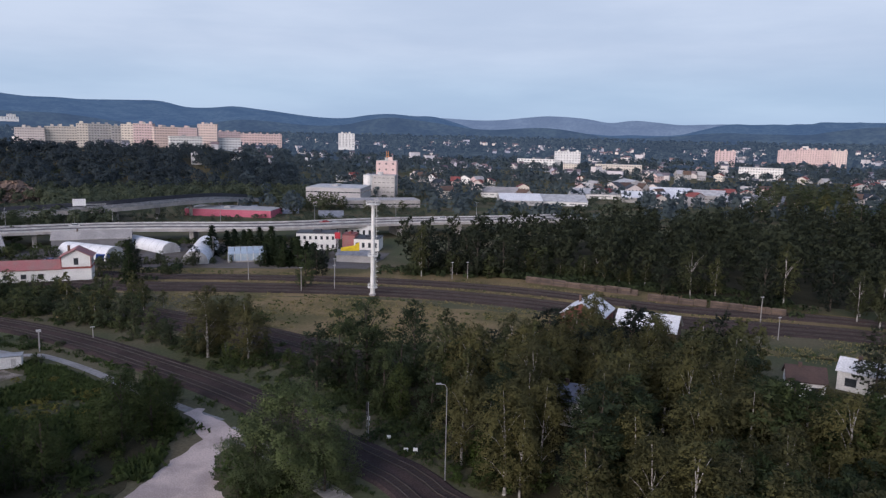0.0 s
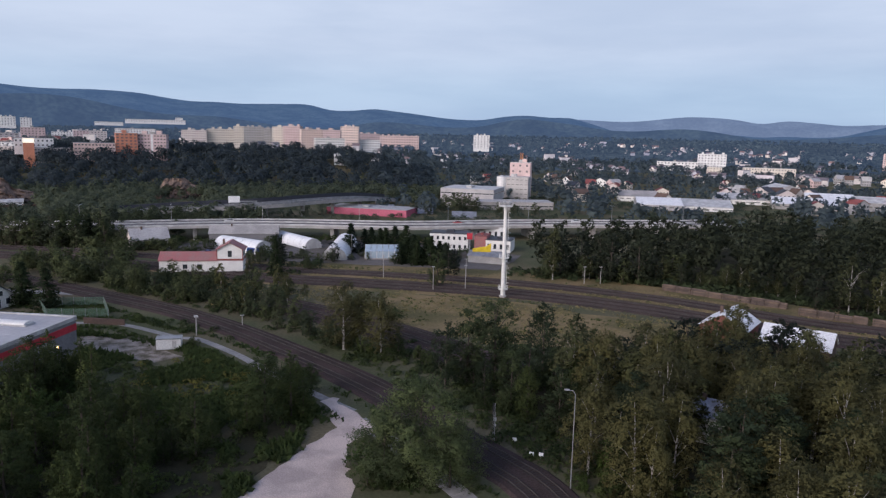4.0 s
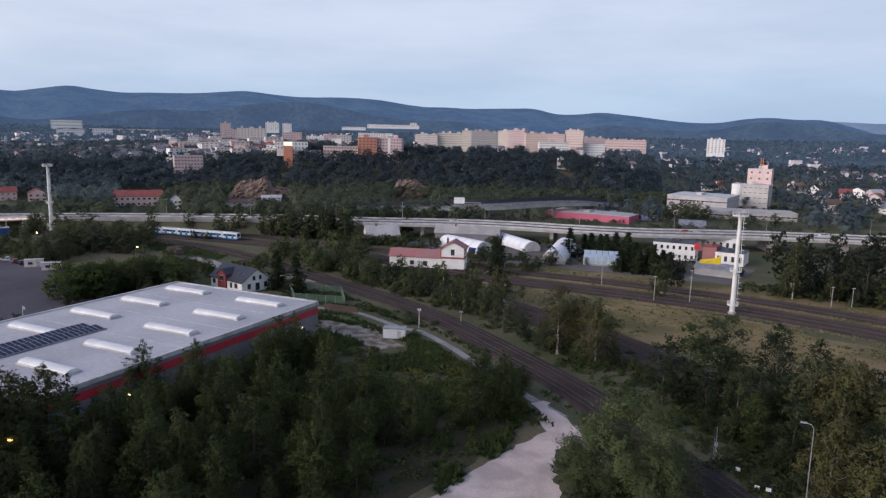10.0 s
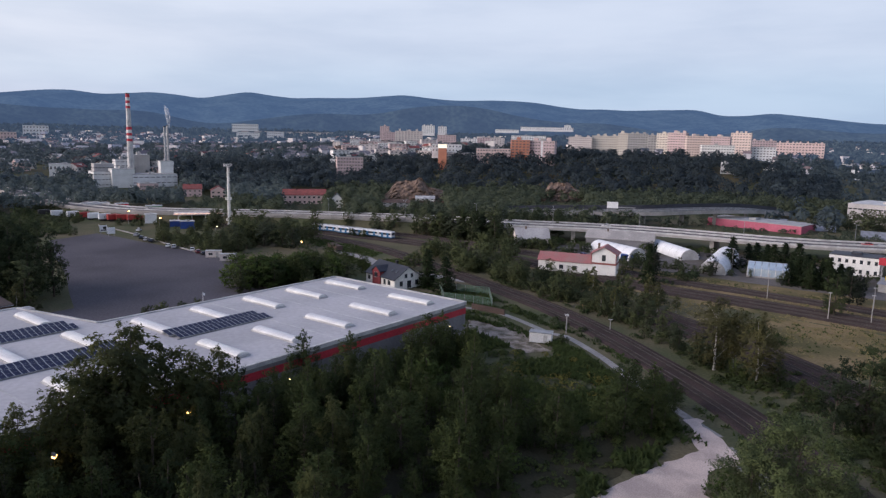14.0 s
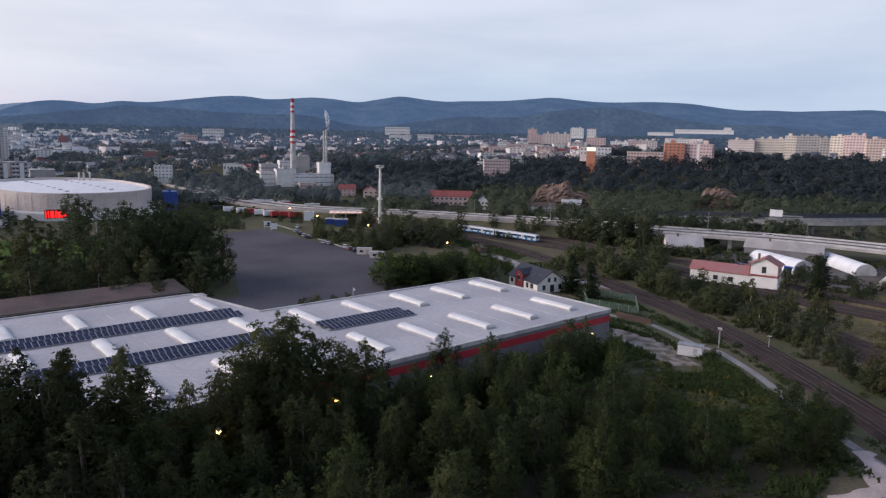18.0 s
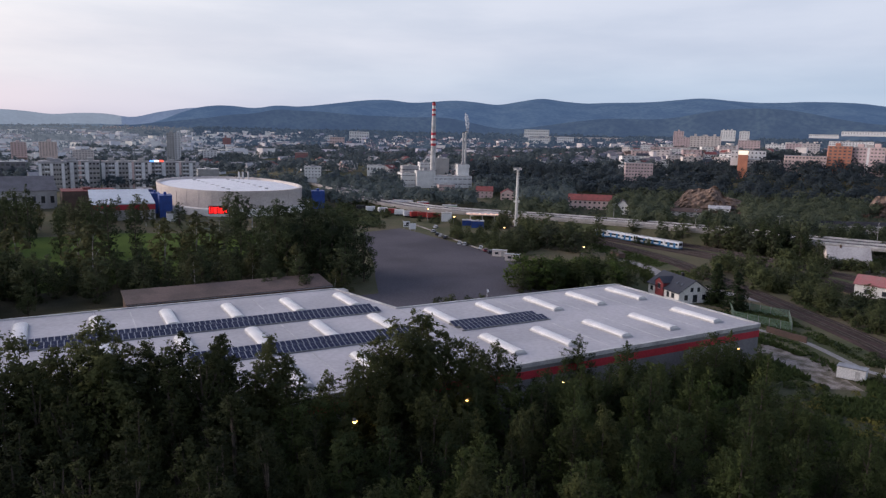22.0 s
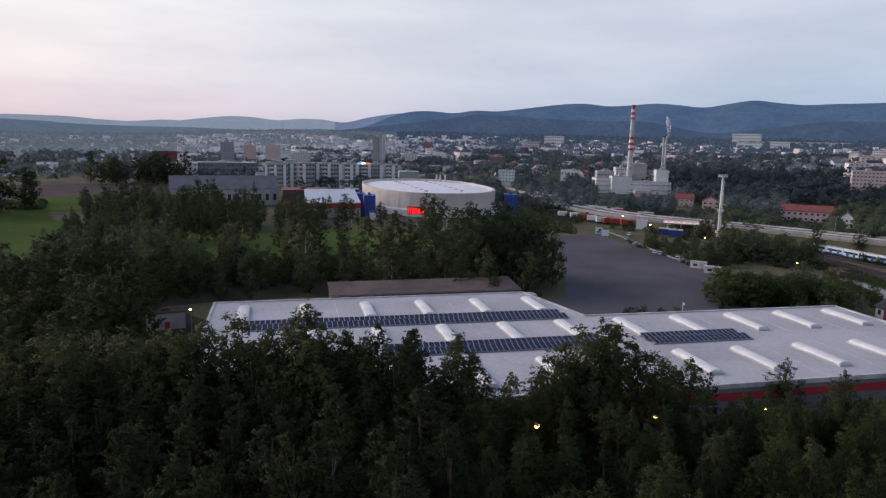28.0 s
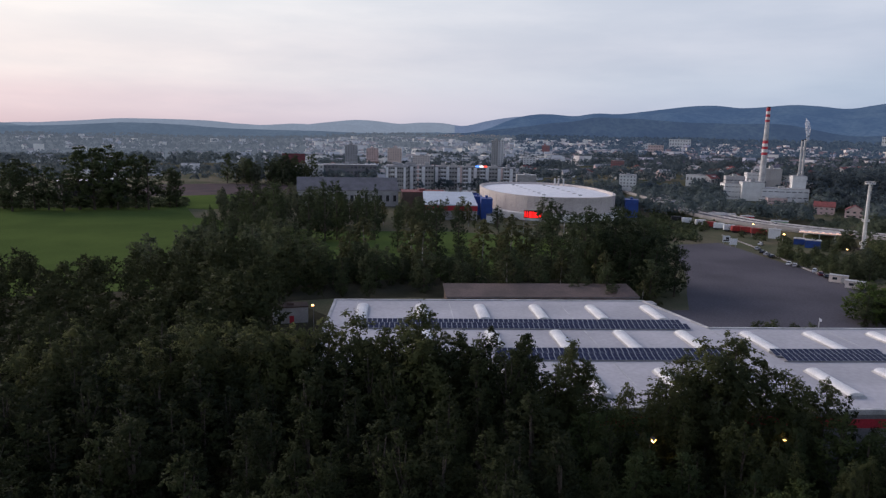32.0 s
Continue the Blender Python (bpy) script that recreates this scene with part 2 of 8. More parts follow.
# ---- mesh helpers ----
class Shape:
    """Vertices and faces gathered for one mesh."""

    def __init__(self):
        self.v, self.f = [], []

    def quad(self, *pts):
        n = len(self.v)
        self.v += [tuple(p) for p in pts]
        self.f.append(tuple(range(n, n + len(pts))))
        return self

    def box(self, x0, y0, z0, x1, y1, z1, turn=0.0, about=(0, 0)):
        c, s = math.cos(radians(turn)), math.sin(radians(turn))
        n = len(self.v)
        for z in (z0, z1):
            for x, y in ((x0, y0), (x1, y0), (x1, y1), (x0, y1)):
                dx, dy = x - about[0], y - about[1]
                self.v.append((about[0] + c * dx - s * dy, about[1] + s * dx + c * dy, z))
        self.f += [tuple(n + i for i in q) for q in ((3, 2, 1, 0), (4, 5, 6, 7), (0, 1, 5, 4), (1, 2, 6, 5), (2, 3, 7, 6), (3, 0, 4, 7))]
        return self

    def prism(self, poly, z0, z1):
        """Upright prism over a counter-clockwise outline."""
        n, k = len(self.v), len(poly)
        self.v += [(x, y, z0) for x, y in poly] + [(x, y, z1) for x, y in poly]
        self.f += [tuple(n + k + i for i in range(k)), tuple(n + i for i in reversed(range(k)))]
        self.f += [(n + i, n + (i + 1) % k, n + k + (i + 1) % k, n + k + i) for i in range(k)]
        return self

    def sweep(self, section, x0, x1):
        """A section of (y, z) points drawn along x, closed at both ends."""
        n, k = len(self.v), len(section)
        self.v += [(x0, y, z) for y, z in section] + [(x1, y, z) for y, z in section]
        self.f += [(n + i, n + (i + 1) % k, n + k + (i + 1) % k, n + k + i)[::-1] for i in range(k)]
        self.f += [tuple(n + i for i in range(k)), tuple(n + k + i for i in reversed(range(k)))]
        return self

    def tube(self, points, radii, sides=8):
        n = len(self.v)
        for i, (p, r) in enumerate(zip(points, radii)):
            p = Vector(p)
            way = (Vector(points[min(i + 1, len(points) - 1)]) - Vector(points[max(i - 1, 0)])).normalized()
            u = way.orthogonal().normalized()
            w = way.cross(u)
            for a in range(sides):
                t = 2 * math.pi * a / sides
                self.v.append(tuple(p + r * (math.cos(t) * u + math.sin(t) * w)))
        for i in range(len(points) - 1):
            for a in range(sides):
                b = (a + 1) % sides
                self.f.append((n + i * sides + a, n + i * sides + b, n + (i + 1) * sides + b, n + (i + 1) * sides + a))
        self.f += [tuple(n + a for a in reversed(range(sides))), tuple(n + (len(points) - 1) * sides + a for a in range(sides))]
        return self

    def cyl(self, x, y, z0, z1, r0, r1=None, sides=12):
        return self.tube([(x, y, z0), (x, y, z1)], [r0, r0 if r1 is None else r1], sides)

    def mesh(self, name, material):
        me = bpy.data.meshes.new(name)
        me.from_pydata(self.v, [], self.f)
        me.materials.append(material)
        me.update()
        return me


def part(name, shape, material, parent=None, label="", kind=""):
    """One mesh object under a thing or a part."""
    me = shape if isinstance(shape, bpy.types.Mesh) else shape.mesh(name, material)
    ob = new(name, me)
    ob.parent = parent
    return tagged(ob, label=label, kind=kind)


def thing(name, label, category, x=0, y=0, z=0, turn=0, group="", kind=""):
    ob = new(name)
    ob.empty_display_size = 0.5
    ob.matrix_world = pose(x, y, z, 0, 0, turn)
    return tagged(ob, label, category, group, kind)


def setting(name, shape, material, label, category):
    return tagged(part(name, shape, material), label, category, kind="structure")


def smooth(a, b, x):
    t = min(1, max(0, (x - a) / (b - a)))
    return t * t * (3 - 2 * t)


def polar(x, y):
    return math.degrees(math.atan2(-x, y)), math.hypot(x, y)


def land(x, y):
    """Height of the ground: a flat valley floor, a wooded bluff, town slopes rising to the far hills."""
    a, r = polar(x, y)
    bluff = smooth(9, 20, a) * (1 - 0.62 * smooth(46, 62, a)) * (1 - smooth(72, 88, a))
    bluff *= 1 - 0.42 * smooth(39.8, 43.5, a) * (1 - smooth(52, 62, a)) * (1 - smooth(780, 1000, r))
    rise = 29 * bluff * smooth(560, 760, r) * (1 - 0.3 * smooth(1000, 1600, r))
    slopes = 48 * smooth(1000, 3100, r) * (1 - 0.45 * bluff) * (1 - 0.55 * smooth(93, 105, a))
    rough = 3 * math.sin(x / 97 + 1) * math.sin(y / 83) * smooth(600, 900, r)
    return rise + slopes + rough


# far surfaces: aerial haze is put in as a faint bluish emission
def haze_mat(name, c, strength, glow_c):
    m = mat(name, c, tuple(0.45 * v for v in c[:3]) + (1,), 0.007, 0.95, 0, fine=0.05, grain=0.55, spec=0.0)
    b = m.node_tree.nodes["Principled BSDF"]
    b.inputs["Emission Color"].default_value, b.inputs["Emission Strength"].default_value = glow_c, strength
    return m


# far fields and woods, the haze of evening air put in as bluish emission
M_FARFIELD = haze_mat("hazy_fields", rgb(0.075, 0.09, 0.075), 0.095, (0.34, 0.52, 0.92, 1))
M_WESTFIELD = haze_mat("western_haze_fields", rgb(0.08, 0.09, 0.08), 0.17, (0.62, 0.75, 1.0, 1))
M_WESTWOOD = haze_mat("western_haze_leaves", rgb(0.06, 0.07, 0.065), 0.15, (0.60, 0.74, 1.0, 1))


# ---- ground sheet out to the horizon ----
def ground_sheet():
    s = Shape()
    rings = [0, 25, 60, 110, 170, 240, 320, 400, 465, 480, 495, 510, 530] + [560 + 22 * i for i in range(22)] + [1050 + 70 * i for i in range(32)] + [3500, 4100, 4900]
    steps = 240
    for r in rings:
        for i in range(steps):
            x, y = heading(360 * i / steps, max(r, 0.01))
            s.v.append((x, y, land(x, y) - 0.02))
    for j in range(len(rings) - 1):
        for i in range(steps):
            k = (i + 1) % steps
            s.f.append((j * steps + i, j * steps + k, (j + 1) * steps + k, (j + 1) * steps + i)[::-1])
    ob = setting("ground", s, M_GROUND, "rough grass and scrub ground of a wide valley", "ground")
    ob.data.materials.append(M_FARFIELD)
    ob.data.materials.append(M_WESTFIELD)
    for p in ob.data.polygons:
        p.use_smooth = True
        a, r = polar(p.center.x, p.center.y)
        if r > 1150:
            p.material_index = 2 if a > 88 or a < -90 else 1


ground_sheet()

# ---- far wooded hills: crest heights every 1.75 degrees from the right to the left ----
CREST = [174, 174, 175, 175, 171, 154, 163, 159, 165, 160, 154, 165, 174, 159, 179, 190, 191, 178, 164, 161, 169, 176, 178, 187, 178, 157, 155, 165, 181, 195, 206, 194, 194, 222, 222, 219, 216, 221, 221, 235, 254, 262, 264, 260, 261, 271, 283, 274, 262, 257, 254, 249, 259, 273, 253, 233, 246, 253, 242, 235, 248, 243, 227, 210, 195, 197, 179, 188, 181, 167, 141, 109, 123, 123, 113, 126, 130, 117, 100, 83, 86, 91, 97, 104, 108, 107, 105, 94, 83, 73, 64, 62, 61, 61, 61, 61]


def hills(name, crest, r0, r1, wobble, seed, material, label, a0=-36.0, a1=130.0):
    s = Shape()
    first, last = int((a0 + 36) * 2), int((min(a1, 130.0) + 36) * 2)
    n, rows = last - first + 1, 15
    for j in range(rows):
        f = j / (rows - 1)
        for i in range(n):
            a = -36 + 0.5 * (i + first)
            u = (a + 36) / 1.75
            k = min(int(u), len(crest) - 2)
            p0, p1, p2, p3, q = crest[max(k - 1, 0)], crest[k], crest[k + 1], crest[min(k + 2, len(crest) - 1)], u - k
            h = p1 + 0.5 * q * (p2 - p0 + q * (2 * p0 - 5 * p1 + 4 * p2 - p3 + q * (3 * (p1 - p2) + p3 - p0)))
            x, y = heading(a, r0 + (r1 - r0) * f)
            bumpy = noise.noise((a / 5 + seed, f * 3, seed)) * (60 if r1 > 4000 else 10) * math.sin(math.pi * f) + wobble * noise.noise((a * 1.3, f * 4, seed))
            s.v.append((x, y, 20 + (h - 20) * f ** 0.85 + bumpy * (1 if f < 1 else 0.15)))
    for j in range(rows - 1):
        for i in range(n - 1):
            s.f.append((j * n + i, (j + 1) * n + i, (j + 1) * n + i + 1, j * n + i + 1))
    ob = setting(name, s, material, label, "hills")
    for p in ob.data.polygons:
        p.use_smooth = True
    return ob


# the hills glow bluish in place of haze, palest towards the sunset
M_HILL = haze_mat("hazy_forest", rgb(0.05, 0.065, 0.055), 0.2, (0.27, 0.49, 1.0, 1))
M_WESTHILL = haze_mat("western_haze_forest", rgb(0.06, 0.072, 0.07), 0.25, (0.52, 0.70, 1.0, 1))
M_WESTFAR = haze_mat("western_haze_far_forest", rgb(0.06, 0.072, 0.075), 0.36, (0.60, 0.74, 1.0, 1))
M_FARHILL = haze_mat("hazier_forest", rgb(0.06, 0.075, 0.08), 0.33, (0.40, 0.55, 0.92, 1))
NEAR_CREST, FAR_CREST = [], []
for i, h in enumerate(CREST):
    a = -36 + 1.75 * i
    low = max(smooth(-23, -17, a) * (1 - smooth(-4, 1, a)), smooth(83, 89, a))
    NEAR_CREST.append(h - low * ((0.62 if a < 60 else 0.88) * (h - 45) + 4 * math.sin(a / 3.0)))
    FAR_CREST.append(50 + (h - 50) * 4780 / 4300 - 6 * (1 - low))
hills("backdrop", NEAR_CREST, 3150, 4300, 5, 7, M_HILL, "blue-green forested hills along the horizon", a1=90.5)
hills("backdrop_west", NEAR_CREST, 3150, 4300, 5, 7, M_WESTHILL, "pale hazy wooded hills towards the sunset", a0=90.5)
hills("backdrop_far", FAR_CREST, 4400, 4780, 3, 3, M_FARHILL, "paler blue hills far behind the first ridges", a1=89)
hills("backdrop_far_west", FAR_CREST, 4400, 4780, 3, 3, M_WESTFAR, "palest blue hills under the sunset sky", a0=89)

# ridges carry the haze as emission too, weaker than on the hills
M_RIDGE = haze_mat("wooded_ridge", rgb(0.045, 0.058, 0.046), 0.15, (0.30, 0.50, 0.98, 1))
M_WESTRIDGE = haze_mat("western_haze_ridge", rgb(0.05, 0.06, 0.055), 0.2, (0.46, 0.66, 1.0, 1))
RIDGE = [46 + (h - 46) * (0.4 + 0.16 * math.sin(i * 0.3 + 1) + 0.07 * math.sin(i * 0.9)) * (1 - 0.55 * smooth(66, 74, i) + 0.3 * smooth(76, 80, i)) for i, h in enumerate(CREST)]
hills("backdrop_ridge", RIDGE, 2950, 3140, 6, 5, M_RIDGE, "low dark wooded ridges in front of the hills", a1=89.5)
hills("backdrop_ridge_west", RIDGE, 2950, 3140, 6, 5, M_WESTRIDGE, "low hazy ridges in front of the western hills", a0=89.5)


# ---- tracks, roads, paved and grassed areas ----
def curve(points, step=6.0):
    """A smooth line through the points, in even steps."""
    pts = [Vector((p[0], p[1], p[2] if len(p) > 2 else 0.0)) for p in points]
    ext = [2 * pts[0] - pts[1]] + pts + [2 * pts[-1] - pts[-2]]
    out = []
    for i in range(1, len(ext) - 2):
        a, b, c, d = ext[i - 1:i + 3]
        n = max(2, int((c - b).length / step))
        for k in range(n):
            t = k / n
            out.append(0.5 * (2 * b + (c - a) * t + (2 * a - 5 * b + 4 * c - d) * t * t + (3 * b - a - 3 * c + d) * t ** 3))
    return out + [pts[-1]]


def offset(line, d):
    out = []
    for i, p in enumerate(line):
        way = (line[min(i + 1, len(line) - 1)] - line[max(i - 1, 0)]).normalized()
        out.append(p + Vector((-way.y, way.x, 0)) * d)
    return out


def strip(line, left, right, z0, z1, s=None, bevel=0.0):
    """A band along a line, from left to right of it, z0 to z1 thick, with sloped shoulders."""
    s = s or Shape()
    n = len(s.v)
    rails = [offset(line, left + bevel), offset(line, left), offset(line, right), offset(line, right - bevel)]
    for ps in zip(*rails):
        for p, z in zip(ps, (z0, z1, z1, z0)):
            s.v.append((p.x, p.y, p.z + z))
    for i in range(len(line) - 1):
        for k in range(4):
            a, b = n + 4 * i + k, n + 4 * i + (k + 1) % 4
            s.f.append((a, b, b + 4, a + 4)[::-1])
    e = n + 4 * (len(line) - 1)
    s.f += [(n, n + 1, n + 2, n + 3)[::-1], (e + 3, e + 2, e + 1, e)[::-1]]
    return s


def patch(name, outline, z, material, label, category, wobble=0.0):
    pts = []
    for i, (x, y) in enumerate(outline):
        x2, y2 = outline[(i + 1) % len(outline)]
        for k in range(6):
            t = k / 6
            w = wobble * noise.noise((x + (x2 - x) * t, y + (y2 - y) * t, 1.7))
            pts.append((x + (x2 - x) * t + w, y + (y2 - y) * t + w))
    area = sum(a[0] * b[1] - b[0] * a[1] for a, b in zip(pts, pts[1:] + pts[:1]))
    s = Shape()
    s.prism(pts if area > 0 else pts[::-1], -0.3, z)
    return setting(name, s, material, label, category)


sleeper_mesh = Shape().box(-1.25, -0.13, 0.0, 1.25, 0.13, 0.06).mesh("sleeper", M_SLEEPER)
sleepers_made = [0]


def track(line, name, label, bed=2.05, near=None):
    """One railway track: ballast bed, sleepers and two rails. near: the stretch whose sleepers are laid one by one."""
    t = thing(name, label, "railway track", kind="structure")
    part("ballast_bed", strip(line, bed, -bed, -0.2, 0.28, bevel=0.9), M_BALLAST, t)
    for side in (0.72, -0.72):
        part("rail", strip(offset(line, side), 0.045, -0.045, 0.3, 0.47), M_RAIL, t)
    rest = Shape()
    far = 0.0
    for a, b in zip(line, line[1:]):
        way = b - a
        ang = math.degrees(math.atan2(way.y, way.x)) - 90
        while far < way.length:
            p = a + way * (far / way.length)
            if near and near[0] < p.x < near[1] and near[2] < p.y < near[3] and sleepers_made[0] < 280:
                ob = part("sleeper", sleeper_mesh, None, t)
                ob.matrix_local = pose(p.x, p.y, p.z + 0.27, 0, 0, ang)
                sleepers_made[0] += 1
            else:
                rest.box(p.x - 1.25, p.y - 0.13, 0.27, p.x + 1.25, p.y + 0.13, 0.33, ang, (p.x, p.y))
            far += 0.65
        far -= way.length
    if rest.f:
        part("sleepers", rest, M_SLEEPER, t, kind="stuff")
    return t


branch = curve([(-0.9, 91.1), (-5.5, 97.8), (-17.5, 108.6), (-30.8, 122.2), (-44.9, 133.8), (-61.5, 145.4), (-83.6, 159.9), (-108.6, 172.9), (-140.6, 184.8), (-176.1, 196.6), (-228, 212), (-290, 213), (-340, 204)])
run_in = (branch[0] - branch[4]).normalized()
branch = [branch[0] + run_in * (6.0 * k) for k in range(15, 0, -1)] + branch
track(offset(branch, 2.1), "track_1", "rusty single railway track curving on dark ballast", near=(-60, 20, 80, 150))
track(offset(branch, -2.1), "track_2", "rusty single railway track curving on dark ballast", near=(-60, 20, 80, 150))
main = curve([(190, 138), (118.3, 178.4), (67.5, 191.5), (21.5, 212.9), (-22.0, 223.3), (-70.5, 224.5), (-107.2, 223.5), (-155, 232), (-190, 236), (-225, 235), (-262, 229), (-312, 220), (-365, 205), (-440, 175), (-540, 130)])
for i, d in enumerate((-4.6, 0.0, 4.6, 14, 18.6)):
    track(offset(main, -d), "track_%d" % (i + 3), "straight station track with brown ballast and rusty rails")
siding = curve([(-16.1, 140.2), (-36.5, 156.8), (-53.0, 167.7), (-75.8, 178.8), (-89.0, 184.7)])
track(siding, "track_8", "overgrown siding with dark rails")
track(offset(siding, -5), "track_9", "overgrown siding with dark rails")
track(offset(siding, -10), "track_10", "overgrown siding with dark rails")

patch("meadow_dry", [(-62.3, 215.2), (-24.3, 210.9), (32.9, 194.9), (68.3, 172.2), (103.2, 154.4), (110, 160), (60, 165), (10, 165), (-45, 172), (-42.9, 166.5)], 0.03, M_DRY, "dry yellowed grass between the station tracks", "grass", 3)
patch("yard_ground", [(-150, 215), (-150, 246), (-60, 262), (20, 256), (80, 226), (130, 196), (125, 178), (80, 190), (30, 208), (-20, 215), (-80, 212)], 0.012, M_DRY, "dry grass and gravel of the station yard", "ground", 2)
patch("tent_yard", [(-176, 268), (-150, 250), (-108, 256), (-70, 258), (-28, 262), (-22, 300), (-60, 312), (-110, 322), (-160, 318)], 0.03, M_YARD, "worn grey-brown yard round the storage tents", "yard", 2)
patch("meadow_bank", [(41.3, 225.2), (-28.7, 249.2), (-68.6, 252.3), (-78.8, 238.7), (-26.7, 231.7), (39.8, 216.1)], 0.02, M_DRY, "dry grass beside the station tracks", "grass", 1)

# gravel turning place and the lane to it
patch("gravel_yard", [(-43.3, 89.4), (-40.8, 100.0), (-39.1, 108.1), (-45.4, 119.7), (-44.1, 121.9), (-38.9, 117.0), (-30.9, 109.6), (-34.3, 104.2), (-32.7, 95.0), (-29.1, 90.0), (-28, 62), (-48, 60)], 0.04, M_GRAVEL, "pale gravel turning place with worn edges", "gravel", 1.2)
lane = curve([(-38.2, 116.3), (-44.5, 120.3), (-61.6, 132.1), (-75.1, 142.2), (-89.5, 150.6), (-93.6, 150.1), (-115.0, 157.2), (-129.1, 154.8)], 3)
setting("lane", strip(lane, 0.95, -0.95, -0.2, 0.03), M_OLDROAD, "narrow grey asphalt lane along the railway", "road")
lane_south = curve([(-12.5, 89.4), (-15.4, 92.7), (-27.2, 104.5), (-36.1, 112.8)], 3)
setting("lane_south", strip(lane_south, 1.6, -1.6, -0.2, 0.025), M_OLDROAD, "narrow grey asphalt lane beside the gravel", "road")
M_RUBBLE = mat("rubble_ground", rgb(0.40, 0.34, 0.29), rgb(0.15, 0.13, 0.09), 0.35, 0.95, 0.5, fine=3.0, grain=0.4, spec=0.03)
rubble = curve([(-113.4, 141.5), (-102.4, 139.9), (-89.4, 136.0)], 3)
patch("rubble_yard", [(-121.8, 148.4), (-112.7, 148.5), (-99.3, 145.6), (-85.8, 136.8), (-88.4, 132.1), (-101.5, 133.9), (-110.6, 136.6)], 0.03, M_RUBBLE, "pale rubble ground beside the warehouse", "gravel", 1)
patch("parking", [(-333.5, 115.2), (-342.8, 139.8), (-236.6, 149.6), (-200.5, 122.7), (-160, 160), (-155, 60), (-200, 55), (-202.1, 75.1)], 0.05, M_ASPHALT, "wide dark asphalt parking ground", "parking ground", 1)
patch("pitch", [(-188.3, -160.7), (-411.3, -344.2), (-426.8, -270.5), (-455.7, -166.6), (-400.0, -141.6), (-356.8, -63.8), (-363.5, 6.3), (-343.9, 65.3), (-272.1, 52.2), (-250, 20), (-215, -90)], 0.06, M_LAWN, "mown green sports pitch", "pitch")
patch("running_track", [(-528, -214), (-556, -160), (-560, -112), (-600, -96), (-664, -130), (-668, -204), (-628, -280), (-505, -262)], 0.02, M_CINDER, "dark reddish cinder running track round a lawn", "running track", 2)
patch("infield", [(-455.0, -190.0), (-443.0, -148.4), (-470, -115), (-525.3, -108.6), (-559.9, -123.7), (-559.3, -159.9), (-526.8, -205.3)], 0.07, M_LAWN, "mown green infield of the running track", "pitch")
service = curve([(-231.9, 190.0), (-210.2, 190.2), (-184.6, 181.3), (-150, 185)], 3)
setting("service_road", strip(service, 2.4, -2.4, -0.2, 0.04), M_OLDROAD, "pale service road beside the white house", "road")

# floors of the woods: litter sheets, the shade under the crowns painted in
patch("wood_floor", [(-100.5, -95), (-100.5, 20), (-101, 124), (-92, 115), (-80, 108), (-64, 112), (-50, 115), (-44, 108), (-45, 88), (-50, 60), (-30, 40), (-30, -95)], 0.015, M_LITTER, "leaf litter and brambles under the trees, coloured dark for shade", "ground", 2)
patch("birch_wood_floor", [(8.5, 92), (6, 112), (-12, 128), (-24, 142), (-8, 150), (45, 152), (95, 132), (112, 112), (112, 50), (30, 50)], 0.015, M_LITTER, "leaf litter under the birches, coloured dark for shade", "ground", 2)
patch("back_wood_floor", [(-250, -190), (-262, -60), (-250, -20), (-240, 50), (-226, 60), (-212, 0), (-205, -45), (-184, -28), (-108, -30), (-62, -95), (-60, -190)], 0.01, M_LITTER, "leaf litter under the wood, coloured dark for shade", "ground", 2)
patch("station_wood_floor", [(-10, 262), (60, 236), (135, 208), (190, 190), (262, 300), (190, 402), (80, 354), (20, 305)], 0.016, M_LITTER, "leaf litter under the station wood, coloured dark for shade", "ground", 2)

# ---- elevated road across the valley ----
deck = curve([(74.3, 399.1, 7), (56.3, 387.1, 7), (-23.8, 359.1, 7), (-81.2, 330.2, 7), (-149.2, 314.3, 7), (-203.8, 285.6, 7), (-260.9, 266.6, 6), (-330.1, 227.4, 5), (-404.4, 179.4, 4), (-511.3, 163.7, 4), (-493.4, 164.3, 6.8), (-617.6, 167.8, 5.6)], 10)
hw = thing("elevated_road", "concrete dual carriageway on low piers with pale barriers", "road", kind="structure")
part("deck", strip(deck, 11, -11, -1.1, 0.0), M_CONCRETE, hw)
bank = [p for p in deck if polar(p.x, p.y)[0] > 40]
part("embankment", strip(bank, 10.5, -10.5, -8.0, -1.12, bevel=9.0), M_GROUND, hw, "grassy embankment under the road")
part("carriageway", strip(deck, 10.3, -10.3, 0.0, 0.06), M_ROADTOP, hw, "worn dark asphalt surface")
for d in (10.8, 0.3, -10.3):
    part("barrier", strip(offset(deck, d), 0.0, -0.4, 0.0, 0.75), M_FLASH, hw)
wall_line = [p for p in offset(deck, 11.2) if p.x < -212]
part("noise_wall", strip(wall_line, 0.15, -0.15, -0.3, 1.1), M_CONCRETE, hw, "pale grey noise barrier")
pier = Shape().box(-0.9, -7.5, -9, 0.9, 7.5, 0).mesh("pier", M_CONCRETE)
for i in range(1, len(deck) - 2, 3):
    p, w = deck[i], deck[i + 1] - deck[i]
    ob = part("pier", pier, None, hw)
    ob.matrix_local = pose(p.x, p.y, p.z - 1.3, 0, 0, math.degrees(math.atan2(w.y, w.x)))
ramp_line = curve([(-262.0, 322.0, 4.5), (-222.0, 352.0, 7.0), (-178.4, 380.2, 8.9), (-160.5, 409.7, 9.4), (-142.6, 447.8, 8.6), (-135.4, 502.1, 3.7)], 8)
